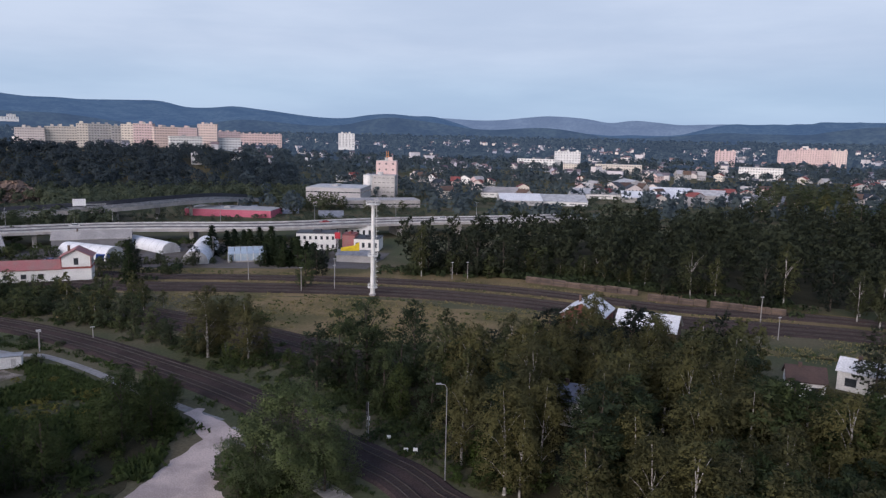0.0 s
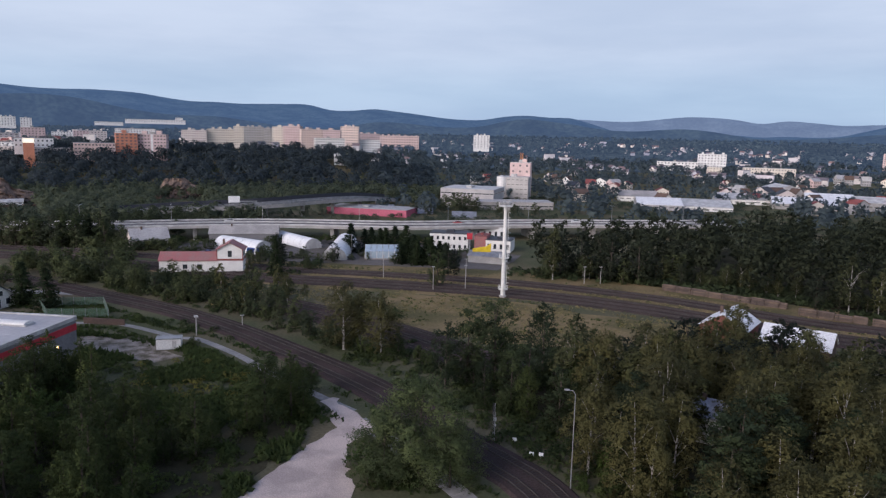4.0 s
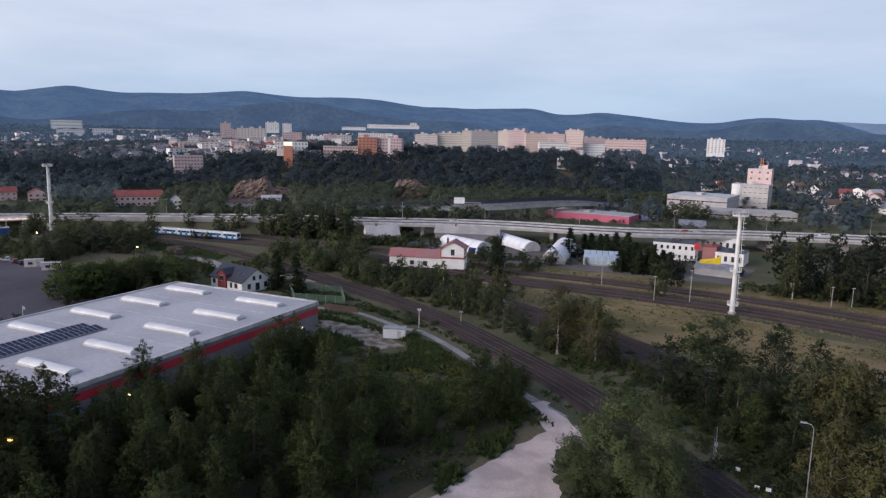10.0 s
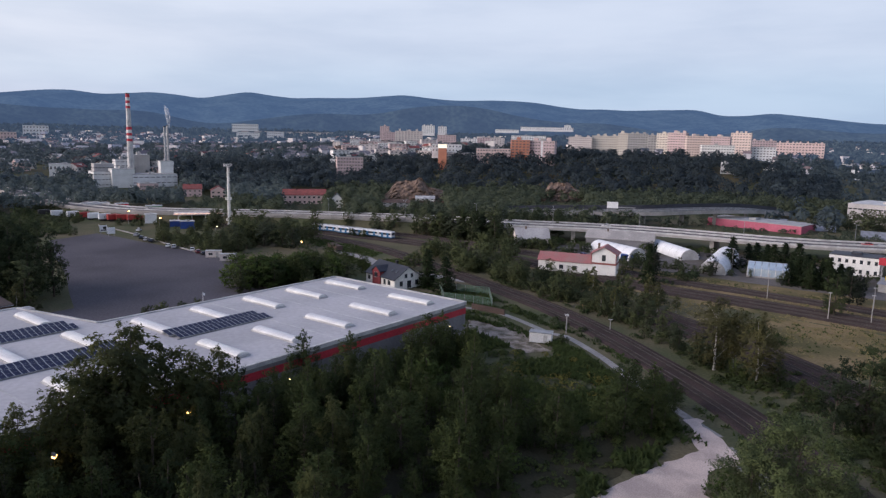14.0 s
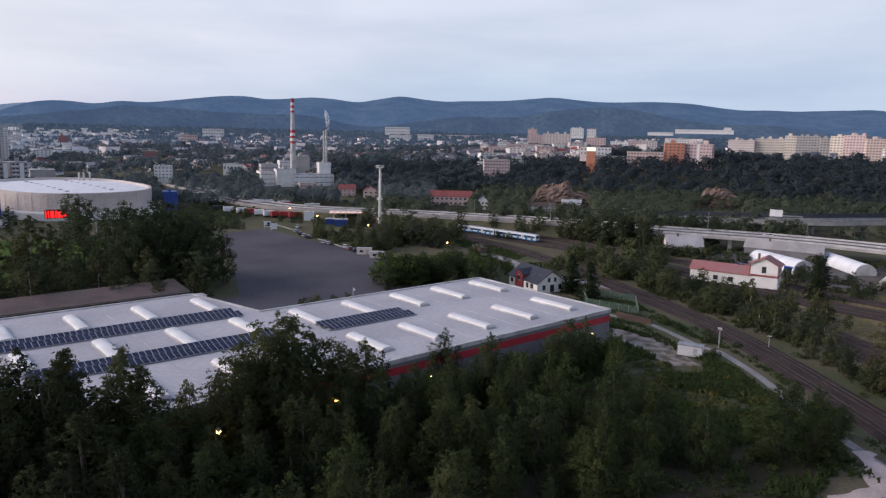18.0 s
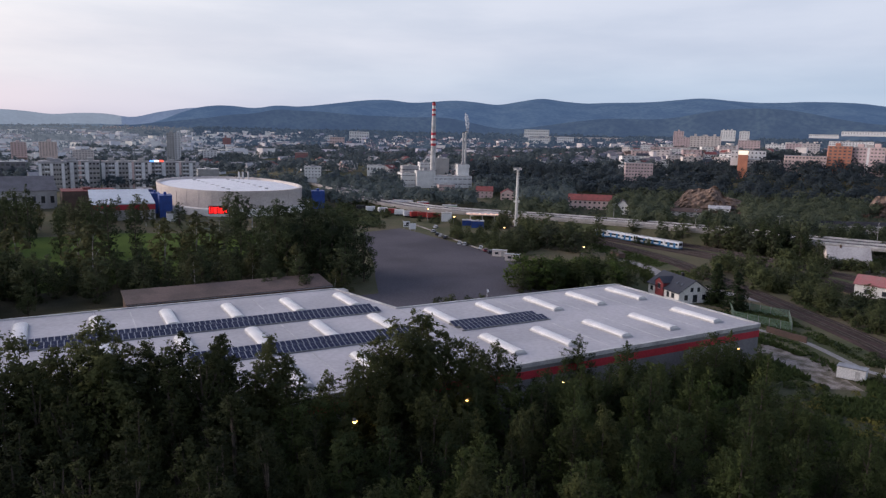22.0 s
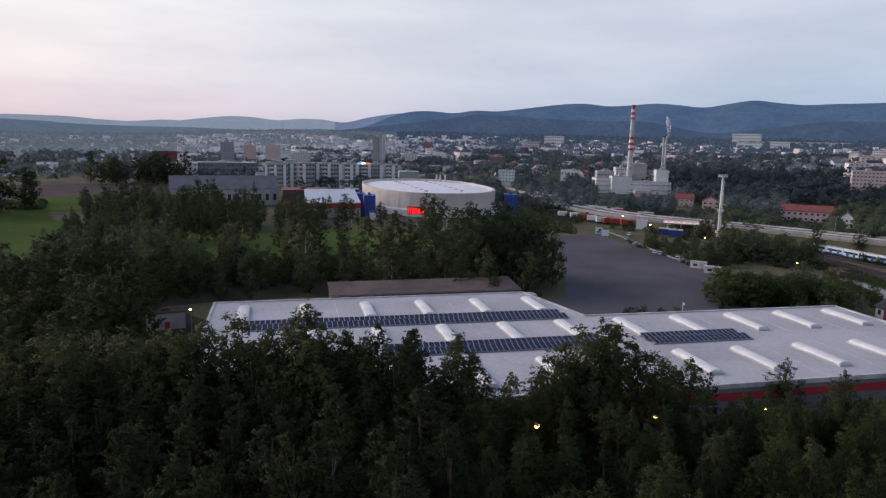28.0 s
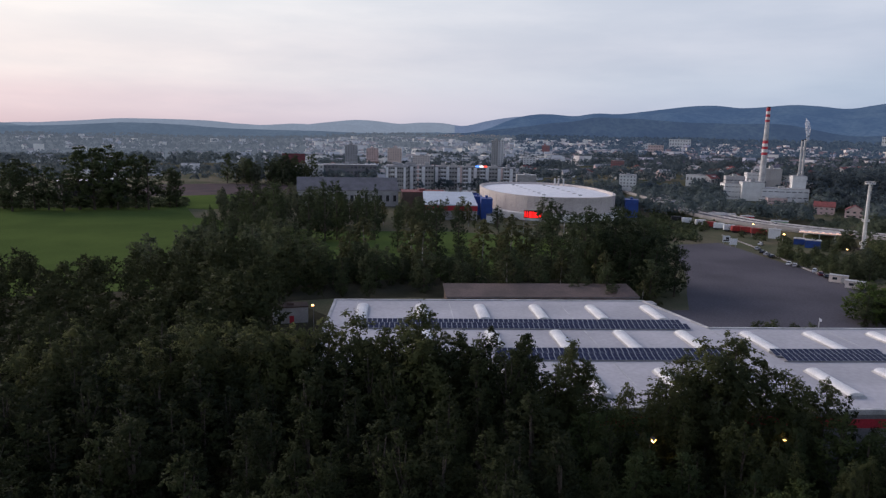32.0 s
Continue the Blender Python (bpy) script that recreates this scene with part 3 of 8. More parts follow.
rp = thing("ramp_bridge", "curved grey concrete road ramp behind the trees", "bridge", kind="structure")
part("deck", strip(ramp_line, 5, -5, -2.0, 0.0), M_CONCRETE, rp)
for d in (5, -4.6):
    part("parapet", strip(offset(ramp_line, d), 0, -0.4, 0.0, 0.9), M_GALV, rp)
for d in (5.2, -5.0):
    if offset(ramp_line, d)[12].length > ramp_line[12].length:
        part("noise_wall", strip(offset(ramp_line, d), 0, -0.2, 0.0, 3.2), M_SLATE, rp, "dark noise barrier on the far side")
part("carriageway", strip(ramp_line, 4.5, -4.5, 0.0, 0.06), M_OLDROAD, rp)
for i in range(0, len(ramp_line) - 1, 3):
    p = ramp_line[i]
    part("pier", Shape().box(p.x - 1, p.y - 1, -1, p.x + 1, p.y + 1, p.z - 1.8), M_CONCRETE, rp)


# ---- warehouse with skylights and solar panels ----
WX, WY, WT = -103.2, 27.0, 3.4
wh = thing("warehouse", "large grey flat-roofed warehouse with a red band under the eaves", "warehouse", WX, WY, 0, WT)
# local axes: u to the far side (world -x), v along the front (world +y)
OUT = [(0.9, -49), (0.9, 32), (2.1, 36), (1.9, 105), (-44.3, 104.3), (-44.7, 35.8), (-70.2, 29.6), (-69.4, -48.7)]
part("wall", Shape().prism(OUT, 0, 6.0), M_CLAD, wh)
part("red_band", Shape().prism([(x + (0.06 if x > -10 else -0.06), y + (0.06 if y > 50 else -0.06)) for x, y in OUT], 6.0, 7.5), M_RED, wh, "glossy red cladding band")
part("eaves_band", Shape().prism(OUT, 7.5, 8.3), M_CLAD, wh, "dark grey band under the roof edge")
part("roof", Shape().prism(OUT, 8.3, 8.9), M_ROOF, wh, "pale grey membrane roof with faint stains")
for a, b in zip(OUT, OUT[1:] + OUT[:1]):
    d = Vector((b[0] - a[0], b[1] - a[1]))
    ang = math.degrees(math.atan2(d.y, d.x))
    part("roof_edge", Shape().box(a[0], a[1] - 0.3, 8.32, a[0] + d.length, a[1] + 0.3, 9.15, ang, a), M_FLASH, wh, "pale metal roof edge")


def skylight_shape(length=12.6, width=2.6, h=0.85):
    sec = [(-width / 2, 0), (-width / 2, 0.35)] + [(width / 2 * math.cos(t), 0.35 + (h - 0.35) * math.sin(t)) for t in [math.pi * (1 - k / 16) for k in range(1, 16)]] + [(width / 2, 0.35), (width / 2, 0)]
    return Shape().sweep(sec[::-1], -length / 2, length / 2)


sky_dome = skylight_shape().mesh("dome", M_ACRYL)
sky_curb = Shape().box(-6.7, -1.45, 0, 6.7, 1.45, 0.3).mesh("curb", M_FLASH)


def skylight(x, y, turn=WT):
    t = thing("skylight", "white barrel-vaulted roof light on the warehouse roof", "skylight", x, y, 8.9, turn, group="roof lights")
    part("curb", sky_curb, None, t)
    ob = part("dome", sky_dome, None, t)
    ob.location.z = 0.02


def on_roof(u, v):
    c, s = math.cos(radians(WT)), math.sin(radians(WT))
    return WX + c * u - s * v, WY + s * u + c * v


for u, vs in ((-56.5, (-41.5, -27.6, -13.4, 0.1, 14.0, 27.7)), (-34.0, (-27.5, -13.5, 0.4, 14.1, 27.6)), (-9.5, (-41.5, -27.5, -13.6, 0.2, 14.0, 27.8)), (-33.6, (41.8, 56.0, 70.3, 83.8, 97.6)), (-9.5, (42.2, 55.2, 69.4, 83.2, 97.0))):
    for v in vs:
        skylight(*on_roof(u, v))
# membrane seams, and the ridge strip between the roof bays
for v in (-43, -20.5, 7.2, 35.9, 62, 76, 90):
    part("roof_seam", Shape().box(-69 if v < 30 else -44, v - 0.15, 8.9, 0.6, v + 0.15, 8.93), M_FLASH, wh)
for u in (-45.2, -22.5):
    part("roof_seam", Shape().box(u - 0.12, -48.5, 8.9, u + 0.12, 29, 8.925), M_FLASH, wh)

_p = Shape().box(-1.4, -0.545, 0, 1.4, 0.545, 0.05)
_p2 = Shape()
for i in range(2):
    _p2.box(-1.34 + 1.36 * i, -0.475, 0.051, -0.02 + 1.36 * i, 0.475, 0.056)
_v, _f = _p.v + _p2.v, _p.f + [tuple(i + 8 for i in f) for f in _p2.f]
panel_mesh = bpy.data.meshes.new("panel")
panel_mesh.from_pydata(_v, [], _f)
panel_mesh.materials.append(M_ALU)
panel_mesh.materials.append(M_SOLAR)
for p in panel_mesh.polygons:
    p.material_index = 0 if p.index < 6 else 1

def solar_array(u0, u1, v0, v1, label):
    """Two banks of panels set up against each other along v."""
    x, y = on_roof((u0 + u1) / 2, v0)
    t = thing("solar_array", label, "solar panels", x, y, 8.9, WT)
    n = int((v1 - v0) / 1.12)
    for k, u in enumerate((-1.62, 1.62)):
        part("rack", Shape().box(u - 1.3, 0, 0.0, u - 1.2, v1 - v0, 0.35).box(u + 1.2, 0, 0, u + 1.3, v1 - v0, 0.18), M_GALV, t)
        for i in range(n):
            ob = part("panel", panel_mesh, None, t)
            ob.matrix_local = pose(u, 0.56 + i * 1.12 + (0.5 if k else 0.0), 0.5, 0, 11, 0)
    return t


solar_array(-48.9, -43.1, -41, 31.0, "long double row of dark solar panels on the roof")
solar_array(-27.6, -21.8, -14.2, 31.0, "double row of dark solar panels on the roof")
solar_array(-27.6, -21.0, 40.2, 63.6, "short double row of dark solar panels on the roof")


# paved strips that stay free of growth
CLEAR = [(curve([(-174.4, -41.9), (-175.2, -31.5)], 3), 4.0), (curve([(-118, -27), (-135, -29.5), (-150, -32), (-163, -34), (-176, -36)], 8), 5.0), (rubble, 4.5), (lane, 2.9), (lane_south, 2.6), (branch, 5.2), (service, 3.5), (siding, 3.0), (offset(siding, -5), 3.0), (offset(siding, -10), 3.0)] + [(offset(main, -d), 2.6) for d in (-4.6, 0.0, 4.6, 14, 18.6)]
CLEAR = [(np.array([(p.x, p.y) for p in line]), w) for line, w in CLEAR]


# gaps through which houses, rocks and halls show: azimuths from right to left, and range
OPENINGS = [
    (50.72, 54.44, 509), (58.44, 61.81, 560), (49.32, 50.41, 500), (41.78, 43.60, 540), (44.06, 46.49, 520), (41.06, 46.03, 540), (29.75, 33.26, 540),
    (13.55, 20.87, 450), (32.25, 35.60, 322), (1.50, 11.30, 545), (-14.46, -3.14, 600), (-22.39, -19.35, 520), (-26.49, -23.82, 470), (17.24, 25.31, 470),
    (61.77, 67.87, 650), (73.89, 87.05, 450), (81.73, 101.46, 545), (-34.65, -30.80, 140), (-31.5, -25.5, 152), (-12.75, -10.41, 122), (18.63, 19.84, 670), (74.30, 75.78, 640), (60.57, 69.23, 470), (47.71, 50.01, 690),
]


def off_track(x, y):
    return all(np.min((pts[:, 0] - x) ** 2 + (pts[:, 1] - y) ** 2) > w * w + 4 for pts, w in CLEAR)


def is_free(x, y):
    a, r = polar(x, y)
    for a0, a1, r1 in OPENINGS:
        if a0 < a < a1 and r1 - (35 if r1 > 660 else 120 if r1 > 440 else 60) < r < r1 + 12:
            return False
    for pts, w in CLEAR:
        if np.min((pts[:, 0] - x) ** 2 + (pts[:, 1] - y) ** 2) < max(w, 1.0) ** 2 + 4:
            return False
    return True



# ---- trees ----
def cloud_mesh(name, centres, out, sizes, material, rng, wide=0.5, hang=None, swell=None):
    """A mesh of small leaf sprays at the centres, each a pointed blade turned at random about an outward direction; hang: the way they point; swell: the rounded form that they clothe."""
    n = len(centres)
    nrm = out + rng.normal(0, 0.75, (n, 3))
    nrm /= np.linalg.norm(nrm, axis=1)[:, None] + 1e-9
    aim = rng.normal(0, 1, (n, 3)) if hang is None else hang + rng.normal(0, 0.55, (n, 3))
    b = np.cross(nrm, aim)
    b /= np.linalg.norm(b, axis=1)[:, None] + 1e-9
    t = np.cross(b, nrm)
    s = sizes[:, None]
    v = np.stack([centres + t * s * 1.1, centres - t * s * 0.55 + b * s * wide, centres - t * s * 0.75 - b * s * wide], 1)
    if swell is None:
        return leaf_mesh(name, v.reshape(-1, 3), material)
    swell = swell / (np.linalg.norm(swell, axis=1)[:, None] + 1e-9) + 0.25 * nrm
    swell /= np.linalg.norm(swell, axis=1)[:, None] + 1e-9
    turned = np.einsum("ij,ij->i", np.cross(v[:, 1] - v[:, 0], v[:, 2] - v[:, 0]), swell) < 0
    v[turned] = v[turned][:, [0, 2, 1]]
    return leaf_mesh(name, v.reshape(-1, 3), material, np.repeat(swell, 3, axis=0))


def leaf_mesh(name, v, material, normals=None):
    n = len(v) // 3
    me = bpy.data.meshes.new(name)
    me.vertices.add(3 * n)
    me.loops.add(3 * n)
    me.polygons.add(n)
    me.vertices.foreach_set("co", v.ravel())
    me.loops.foreach_set("vertex_index", np.arange(3 * n))
    me.polygons.foreach_set("loop_start", np.arange(0, 3 * n, 3))
    if normals is not None:
        me.attributes.new("custom_normal", "FLOAT_VECTOR", "POINT").data.foreach_set("vector", normals.astype(np.float32).ravel())
    me.materials.append(material)
    me.update(calc_edges=True)
    return me


PROFILES = {
    "birch": [(0.0, 0.35), (0.2, 0.8), (0.45, 1.0), (0.7, 0.8), (0.9, 0.42), (1.0, 0.1)],
    "broad": [(0.0, 0.55), (0.2, 0.95), (0.5, 1.0), (0.75, 0.82), (0.92, 0.5), (1.0, 0.15)],
    "aspen": [(0.0, 0.6), (0.2, 0.95), (0.42, 1.0), (0.66, 0.72), (0.86, 0.36), (1.0, 0.06)],
    "spruce": [(0.0, 1.0), (0.3, 0.75), (0.6, 0.45), (0.85, 0.17), (1.0, 0.02)],
    "bush": [(0.0, 0.9), (0.3, 1.0), (0.6, 0.85), (0.85, 0.5), (1.0, 0.15)],
}


LOBES = {"birch": (15, 1.75, -0.55), "broad": (17, 0.9, 0.3), "aspen": (17, 1.5, 0.55), "bush": (11, 0.85, 0.45), "spruce": (0, 1.0, -0.35)}


def tree_kind(kind, seed, h, r, clear, clumps, per, leaf, bark, leaves, limbs=8):
    """Trunk and crown meshes of one tree: a tapered, forked trunk, and a crown of swelling boughs clothed in leaf clumps, with gaps between them."""
    rng = np.random.default_rng(seed)
    prof = PROFILES[kind]
    base = clear * h
    count, tall, lift = LOBES[kind]

    def girth(f):
        return np.interp(f, [p[0] for p in prof], [p[1] for p in prof])

    if kind == "spruce":
        f = (np.floor(rng.random(clumps) ** 1.25 * 11) + 0.7 * rng.random(clumps)) / 11
        ang = rng.random(clumps) * 2 * math.pi
        rr = r * girth(f) * (0.15 + 0.85 * rng.random(clumps))
        c = np.stack([rr * np.cos(ang), rr * np.sin(ang), base + (h - base) * f * 0.97 - 0.25 * rr], 1)
        heart, size = c * np.array([0.0, 0.0, 1.0]), np.full(clumps, r)
        spread = r * 0.13 * (0.6 + 0.8 * rng.random(clumps))
    else:
        lf = (np.arange(count) + rng.random(count)) / count * 0.97
        la = np.arange(count) * 2.4 + rng.normal(0, 0.45, count) + seed
        lr = r * girth(lf)
        size0 = (0.34 * lr + 0.14 * r) * rng.uniform(0.75, 1.3, count)
        d0 = np.maximum(lr - 0.75 * size0, 0.0) * rng.uniform(0.8, 1.12, count)
        lobe = np.stack([d0 * np.cos(la), d0 * np.sin(la), base + (h - base) * lf], 1)
        lobe[:, 2] = np.minimum(lobe[:, 2], h - 0.7 * size0 * tall)
        k = rng.choice(count, clumps, p=size0 ** 2 / np.sum(size0 ** 2))
        d = rng.normal(0, 1, (clumps, 3)) + 0.45 * np.stack([np.cos(la[k]), np.sin(la[k]), 0.55 + 0 * la[k]], 1)
        d /= np.linalg.norm(d, axis=1)[:, None]
        c = lobe[k] + d * (size0[k] * rng.random(clumps) ** 0.38)[:, None] * np.array([1.0, 1.0, tall])
        core = rng.random(clumps) < 0.12
        c[core, :2] *= 0.3
        heart, size = lobe[k], size0[k]
        ang = np.arctan2(c[:, 1], c[:, 0])
        spread = r * 0.115 * (0.6 + 0.8 * rng.random(clumps))
    k = np.repeat(np.arange(clumps), per)
    way = np.stack([np.cos(ang), np.sin(ang), np.full(clumps, lift)], 1) + rng.normal(0, 0.4, (clumps, 3))
    way /= np.linalg.norm(way, axis=1)[:, None]
    d = rng.normal(0, 1, (clumps * per, 3))
    d /= np.linalg.norm(d, axis=1)[:, None]
    reach = rng.uniform(-1, 1, clumps * per)
    pos = c[k] + way[k] * (reach * 1.45 * spread[k])[:, None] + d * (spread[k] * (0.95 - 0.35 * reach) * rng.random(clumps * per) ** 0.6)[:, None]
    axis = np.array([0.0, 0.0, base + 0.35 * (h - base)])
    swell = (pos - heart[k]) / size[k][:, None] * np.array([1, 1, 1 / tall]) + 0.6 * (pos - axis) / np.array([r, r, 0.5 * h]) + 0.2 * d
    out = d + np.array([0, 0, 0.5]) + 0.5 * np.stack([np.cos(ang[k]), np.sin(ang[k]), 0 * k], 1)
    crown = cloud_mesh("crown", pos, out, leaf * (0.65 + 0.7 * rng.random(len(pos))), leaves, rng, hang=way[k], swell=swell)
    s = Shape()
    lean = rng.normal(0, 0.02 * h, 2)
    top = 0.93 if kind != "bush" else 0.6
    pts = [(lean[0] * t * t, lean[1] * t * t, h * t) for t in (0, 0.06, 0.25, 0.5, 0.75, top)]
    tr = (0.0095 if kind == "birch" else 0.0135) * h + 0.04
    s.tube(pts, [tr * 1.35, tr, tr * 0.85, tr * 0.6, tr * 0.35, tr * 0.1], 7)
    for i in rng.choice(clumps, limbs if clumps > 160 and kind != "bush" else 3, replace=False):
        z0 = max(0.15 * h, c[i, 2] - 0.25 * h) if kind != "bush" else 0.1 * h
        s.tube([(lean[0] * (z0 / h) ** 2, lean[1] * (z0 / h) ** 2, z0), (c[i, 0] * 0.5, c[i, 1] * 0.5, (z0 + c[i, 2]) / 2 + 0.03 * h), tuple(c[i])], [tr * 0.35, tr * 0.22, tr * 0.06], 5)
    return s.mesh("trunk", bark), crown, h


KINDS = {}


def add_kind(key, count, *args):
    KINDS[key] = [tree_kind(args[0], 31 * len(KINDS) + 7 * i + 1, *args[1:]) for i in range(count)]


#        key            n  profile   h     r    clear clumps per leaf  bark     leaves
add_kind("birch", 4, "birch", 18.0, 4.1, 0.07, 430, 18, 0.195, M_BIRCH, L_SILVER)
add_kind("broad", 3, "broad", 16.0, 4.6, 0.05, 360, 17, 0.215, M_BARK, L_GREEN)
add_kind("dark", 3, "broad", 18.0, 4.4, 0.04, 400, 17, 0.225, M_BARK, L_DARK)
add_kind("aspen", 4, "aspen", 20.0, 3.0, 0.12, 310, 16, 0.212, M_BARK, L_ASPEN)
add_kind("olive", 4, "birch", 20.0, 3.7, 0.08, 440, 18, 0.21, M_BARK, L_OLIVE)
add_kind("aspen_in", 5, "aspen", 20.0, 2.6, 0.45, 230, 15, 0.185, M_BARK, L_ASPEN)
add_kind("young", 5, "aspen", 12.0, 3.0, 0.03, 330, 17, 0.16, M_BARK, L_GREEN)
add_kind("bush", 3, "bush", 5.0, 3.0, 0.02, 130, 14, 0.2, M_BARK, L_GREEN)
add_kind("bright", 2, "bush", 6.0, 2.8, 0.02, 130, 14, 0.2, M_BARK, L_BRIGHT)
add_kind("willow", 2, "broad", 12.0, 5.6, 0.02, 760, 22, 0.15, M_BARK, L_WILLOW)
add_kind("spruce", 2, "spruce", 16.0, 4.0, 0.03, 260, 12, 0.36, M_BARK, L_SPRUCE)
# the same kinds, leaner, for trees far off
add_kind("birch_far", 3, "birch", 18.0, 3.8, 0.16, 110, 9, 0.52, M_BIRCH, L_BIRCH)
add_kind("broad_far", 3, "broad", 14.0, 4.5, 0.03, 190, 11, 0.37, M_BARK, L_MID)
add_kind("dark_far", 3, "broad", 16.0, 4.3, 0.03, 190, 11, 0.4, M_BARK, L_SHADE)
add_kind("deep_far", 3, "broad", 16.0, 4.3, 0.2, 120, 9, 0.5, M_BARK, L_STATION)
add_kind("ash_far", 3, "aspen", 20.0, 3.6, 0.04, 210, 11, 0.36, M_BARK, L_DARK)
add_kind("big", 4, "broad", 24.0, 6.3, 0.06, 330, 15, 0.36, M_BARK, L_DARK)
add_kind("backwood_far", 4, "broad", 20.0, 4.8, 0.35, 130, 9, 0.52, M_BARK, L_ASPEN)
add_kind("birch_mid", 3, "birch", 18.0, 3.9, 0.16, 200, 11, 0.36, M_BIRCH, L_BIRCH)
add_kind("dark_mid", 3, "broad", 16.0, 4.3, 0.08, 200, 11, 0.36, M_BARK, L_STATION)
KINDS["lime_far"] = KINDS["dark_far"]
add_kind("tall_far", 3, "broad", 30.0, 6.5, 0.06, 210, 13, 0.62, M_BARK, L_DARK)
add_kind("bush_far", 3, "bush", 5.0, 3.3, 0.0, 110, 10, 0.29, M_BARK, L_MID)

TREE_LABELS = {
    "birch": ("birch_tree", "slender birch with a pale trunk and thin olive foliage", "tree"),
    "broad": ("broadleaf_tree", "full green broadleaf tree with an uneven crown", "tree"),
    "dark": ("alder_tree", "tall dark green broadleaf tree", "tree"),
    "aspen": ("aspen_tree", "narrow dark aspen standing in a dense wood", "tree"),
    "olive": ("hornbeam_tree", "full olive-green tree at the warehouse front", "tree"),
    "ash": ("ash_tree", "slim dark ash tree in a dense treeline", "tree"),
    "lime": ("lime_tree", "dark green lime tree with a full crown", "tree"),
    "big": ("big_tree", "big full dark green tree beside the parking ground", "tree"),
    "tall": ("poplar_tree", "very tall dark poplar beyond the sports pitch", "tree"),
    "young": ("young_tree", "young green tree in a thicket", "tree"),
    "bush": ("bush", "dense green bush in rough grass", "bush"),
    "bright": ("hazel_bush", "fresh light green leafy bush", "bush"),
    "willow": ("willow_tree", "broad grey-green willow with a rounded crown", "tree"),
    "spruce": ("spruce_tree", "dark spruce with drooping branches", "tree"),
}
tree_rng = random.Random(5)


def plant(kind, x, y, h, wide=1.0, z=None):
    trunk, crown, h0 = KINDS[kind][tree_rng.randrange(len(KINDS[kind]))]
    name, label, cat = TREE_LABELS[kind.replace("_far", "").replace("_in", "").replace("_mid", "")]
    t = thing(name, label, cat, group="trees" if cat == "tree" else "bushes")
    k = h / h0
    t.matrix_world = pose(x, y, (land(x, y) if z is None else z) - 0.05, 0, 0, tree_rng.uniform(0, 360)) @ Matrix.Diagonal((k * wide, k * wide, k, 1))
    part("trunk", trunk, None, t)
    part("crown", crown, None, t)


def inside(x, y, poly):
    hit = False
    for (ax, ay), (bx, by) in zip(poly, poly[1:] + poly[:1]):
        if (ay > y) != (by > y) and x < (bx - ax) * (y - ay) / (by - ay) + ax:
            hit = not hit
    return hit


def wood(poly, spacing, kinds, h0, h1, wide=(0.85, 1.2), skip=0.0):
    """Trees of the kinds, unevenly spaced, within an outline."""
    xs, ys = [p[0] for p in poly], [p[1] for p in poly]
    y = min(ys)
    while y < max(ys):
        x = min(xs)
        while x < max(xs):
            px, py = x + tree_rng.uniform(-0.42, 0.42) * spacing, y + tree_rng.uniform(-0.42, 0.42) * spacing
            if inside(px, py, poly) and tree_rng.random() >= skip and is_free(px, py):
                kind = tree_rng.choice(kinds)
                h = tree_rng.uniform(h0, h1)
                plant(kind, px, py, min(h, tree_rng.uniform(2.5, 5)) if kind.startswith(("bush", "bright")) else h, tree_rng.uniform(*wide))
            x += spacing
        y += spacing * 0.87


def grove(name, label, poly, spacing, kinds, h0, h1, seed):
    """A wood too deep to count: the crowns of its trees in one mesh."""
    rnd = random.Random(seed)
    vs, ns, xs, ys = [], [], [p[0] for p in poly], [p[1] for p in poly]
    y = min(ys)
    while y < max(ys):
        x = min(xs)
        while x < max(xs):
            px, py = x + rnd.uniform(-0.45, 0.45) * spacing, y + rnd.uniform(-0.45, 0.45) * spacing
            x += spacing
            if not inside(px, py, poly) or not is_free(px, py):
                continue
            _, crown, h = KINDS[rnd.choice(kinds)][rnd.randrange(3)]
            co, nr = np.empty(len(crown.vertices) * 3), np.empty(len(crown.vertices) * 3)
            crown.vertices.foreach_get("co", co)
            crown.attributes["custom_normal"].data.foreach_get("vector", nr)
            k = rnd.uniform(h0, h1) / h * (1 - 0.3 * smooth(107, 113, polar(px, py)[0]))
            m = np.array(pose(px, py, land(px, py), 0, 0, rnd.uniform(0, 360)) @ Matrix.Scale(k, 4))
            vs.append(co.reshape(-1, 3) @ m[:3, :3].T + m[:3, 3])
            ns.append(nr.reshape(-1, 3) @ m[:3, :3].T / k)
        y += spacing * 0.87
    me = leaf_mesh(name, np.concatenate(vs), KINDS[kinds[0]][0][1].materials[0], np.concatenate(ns))
    tagged(part(name, me, None), label, "woods", kind="stuff")


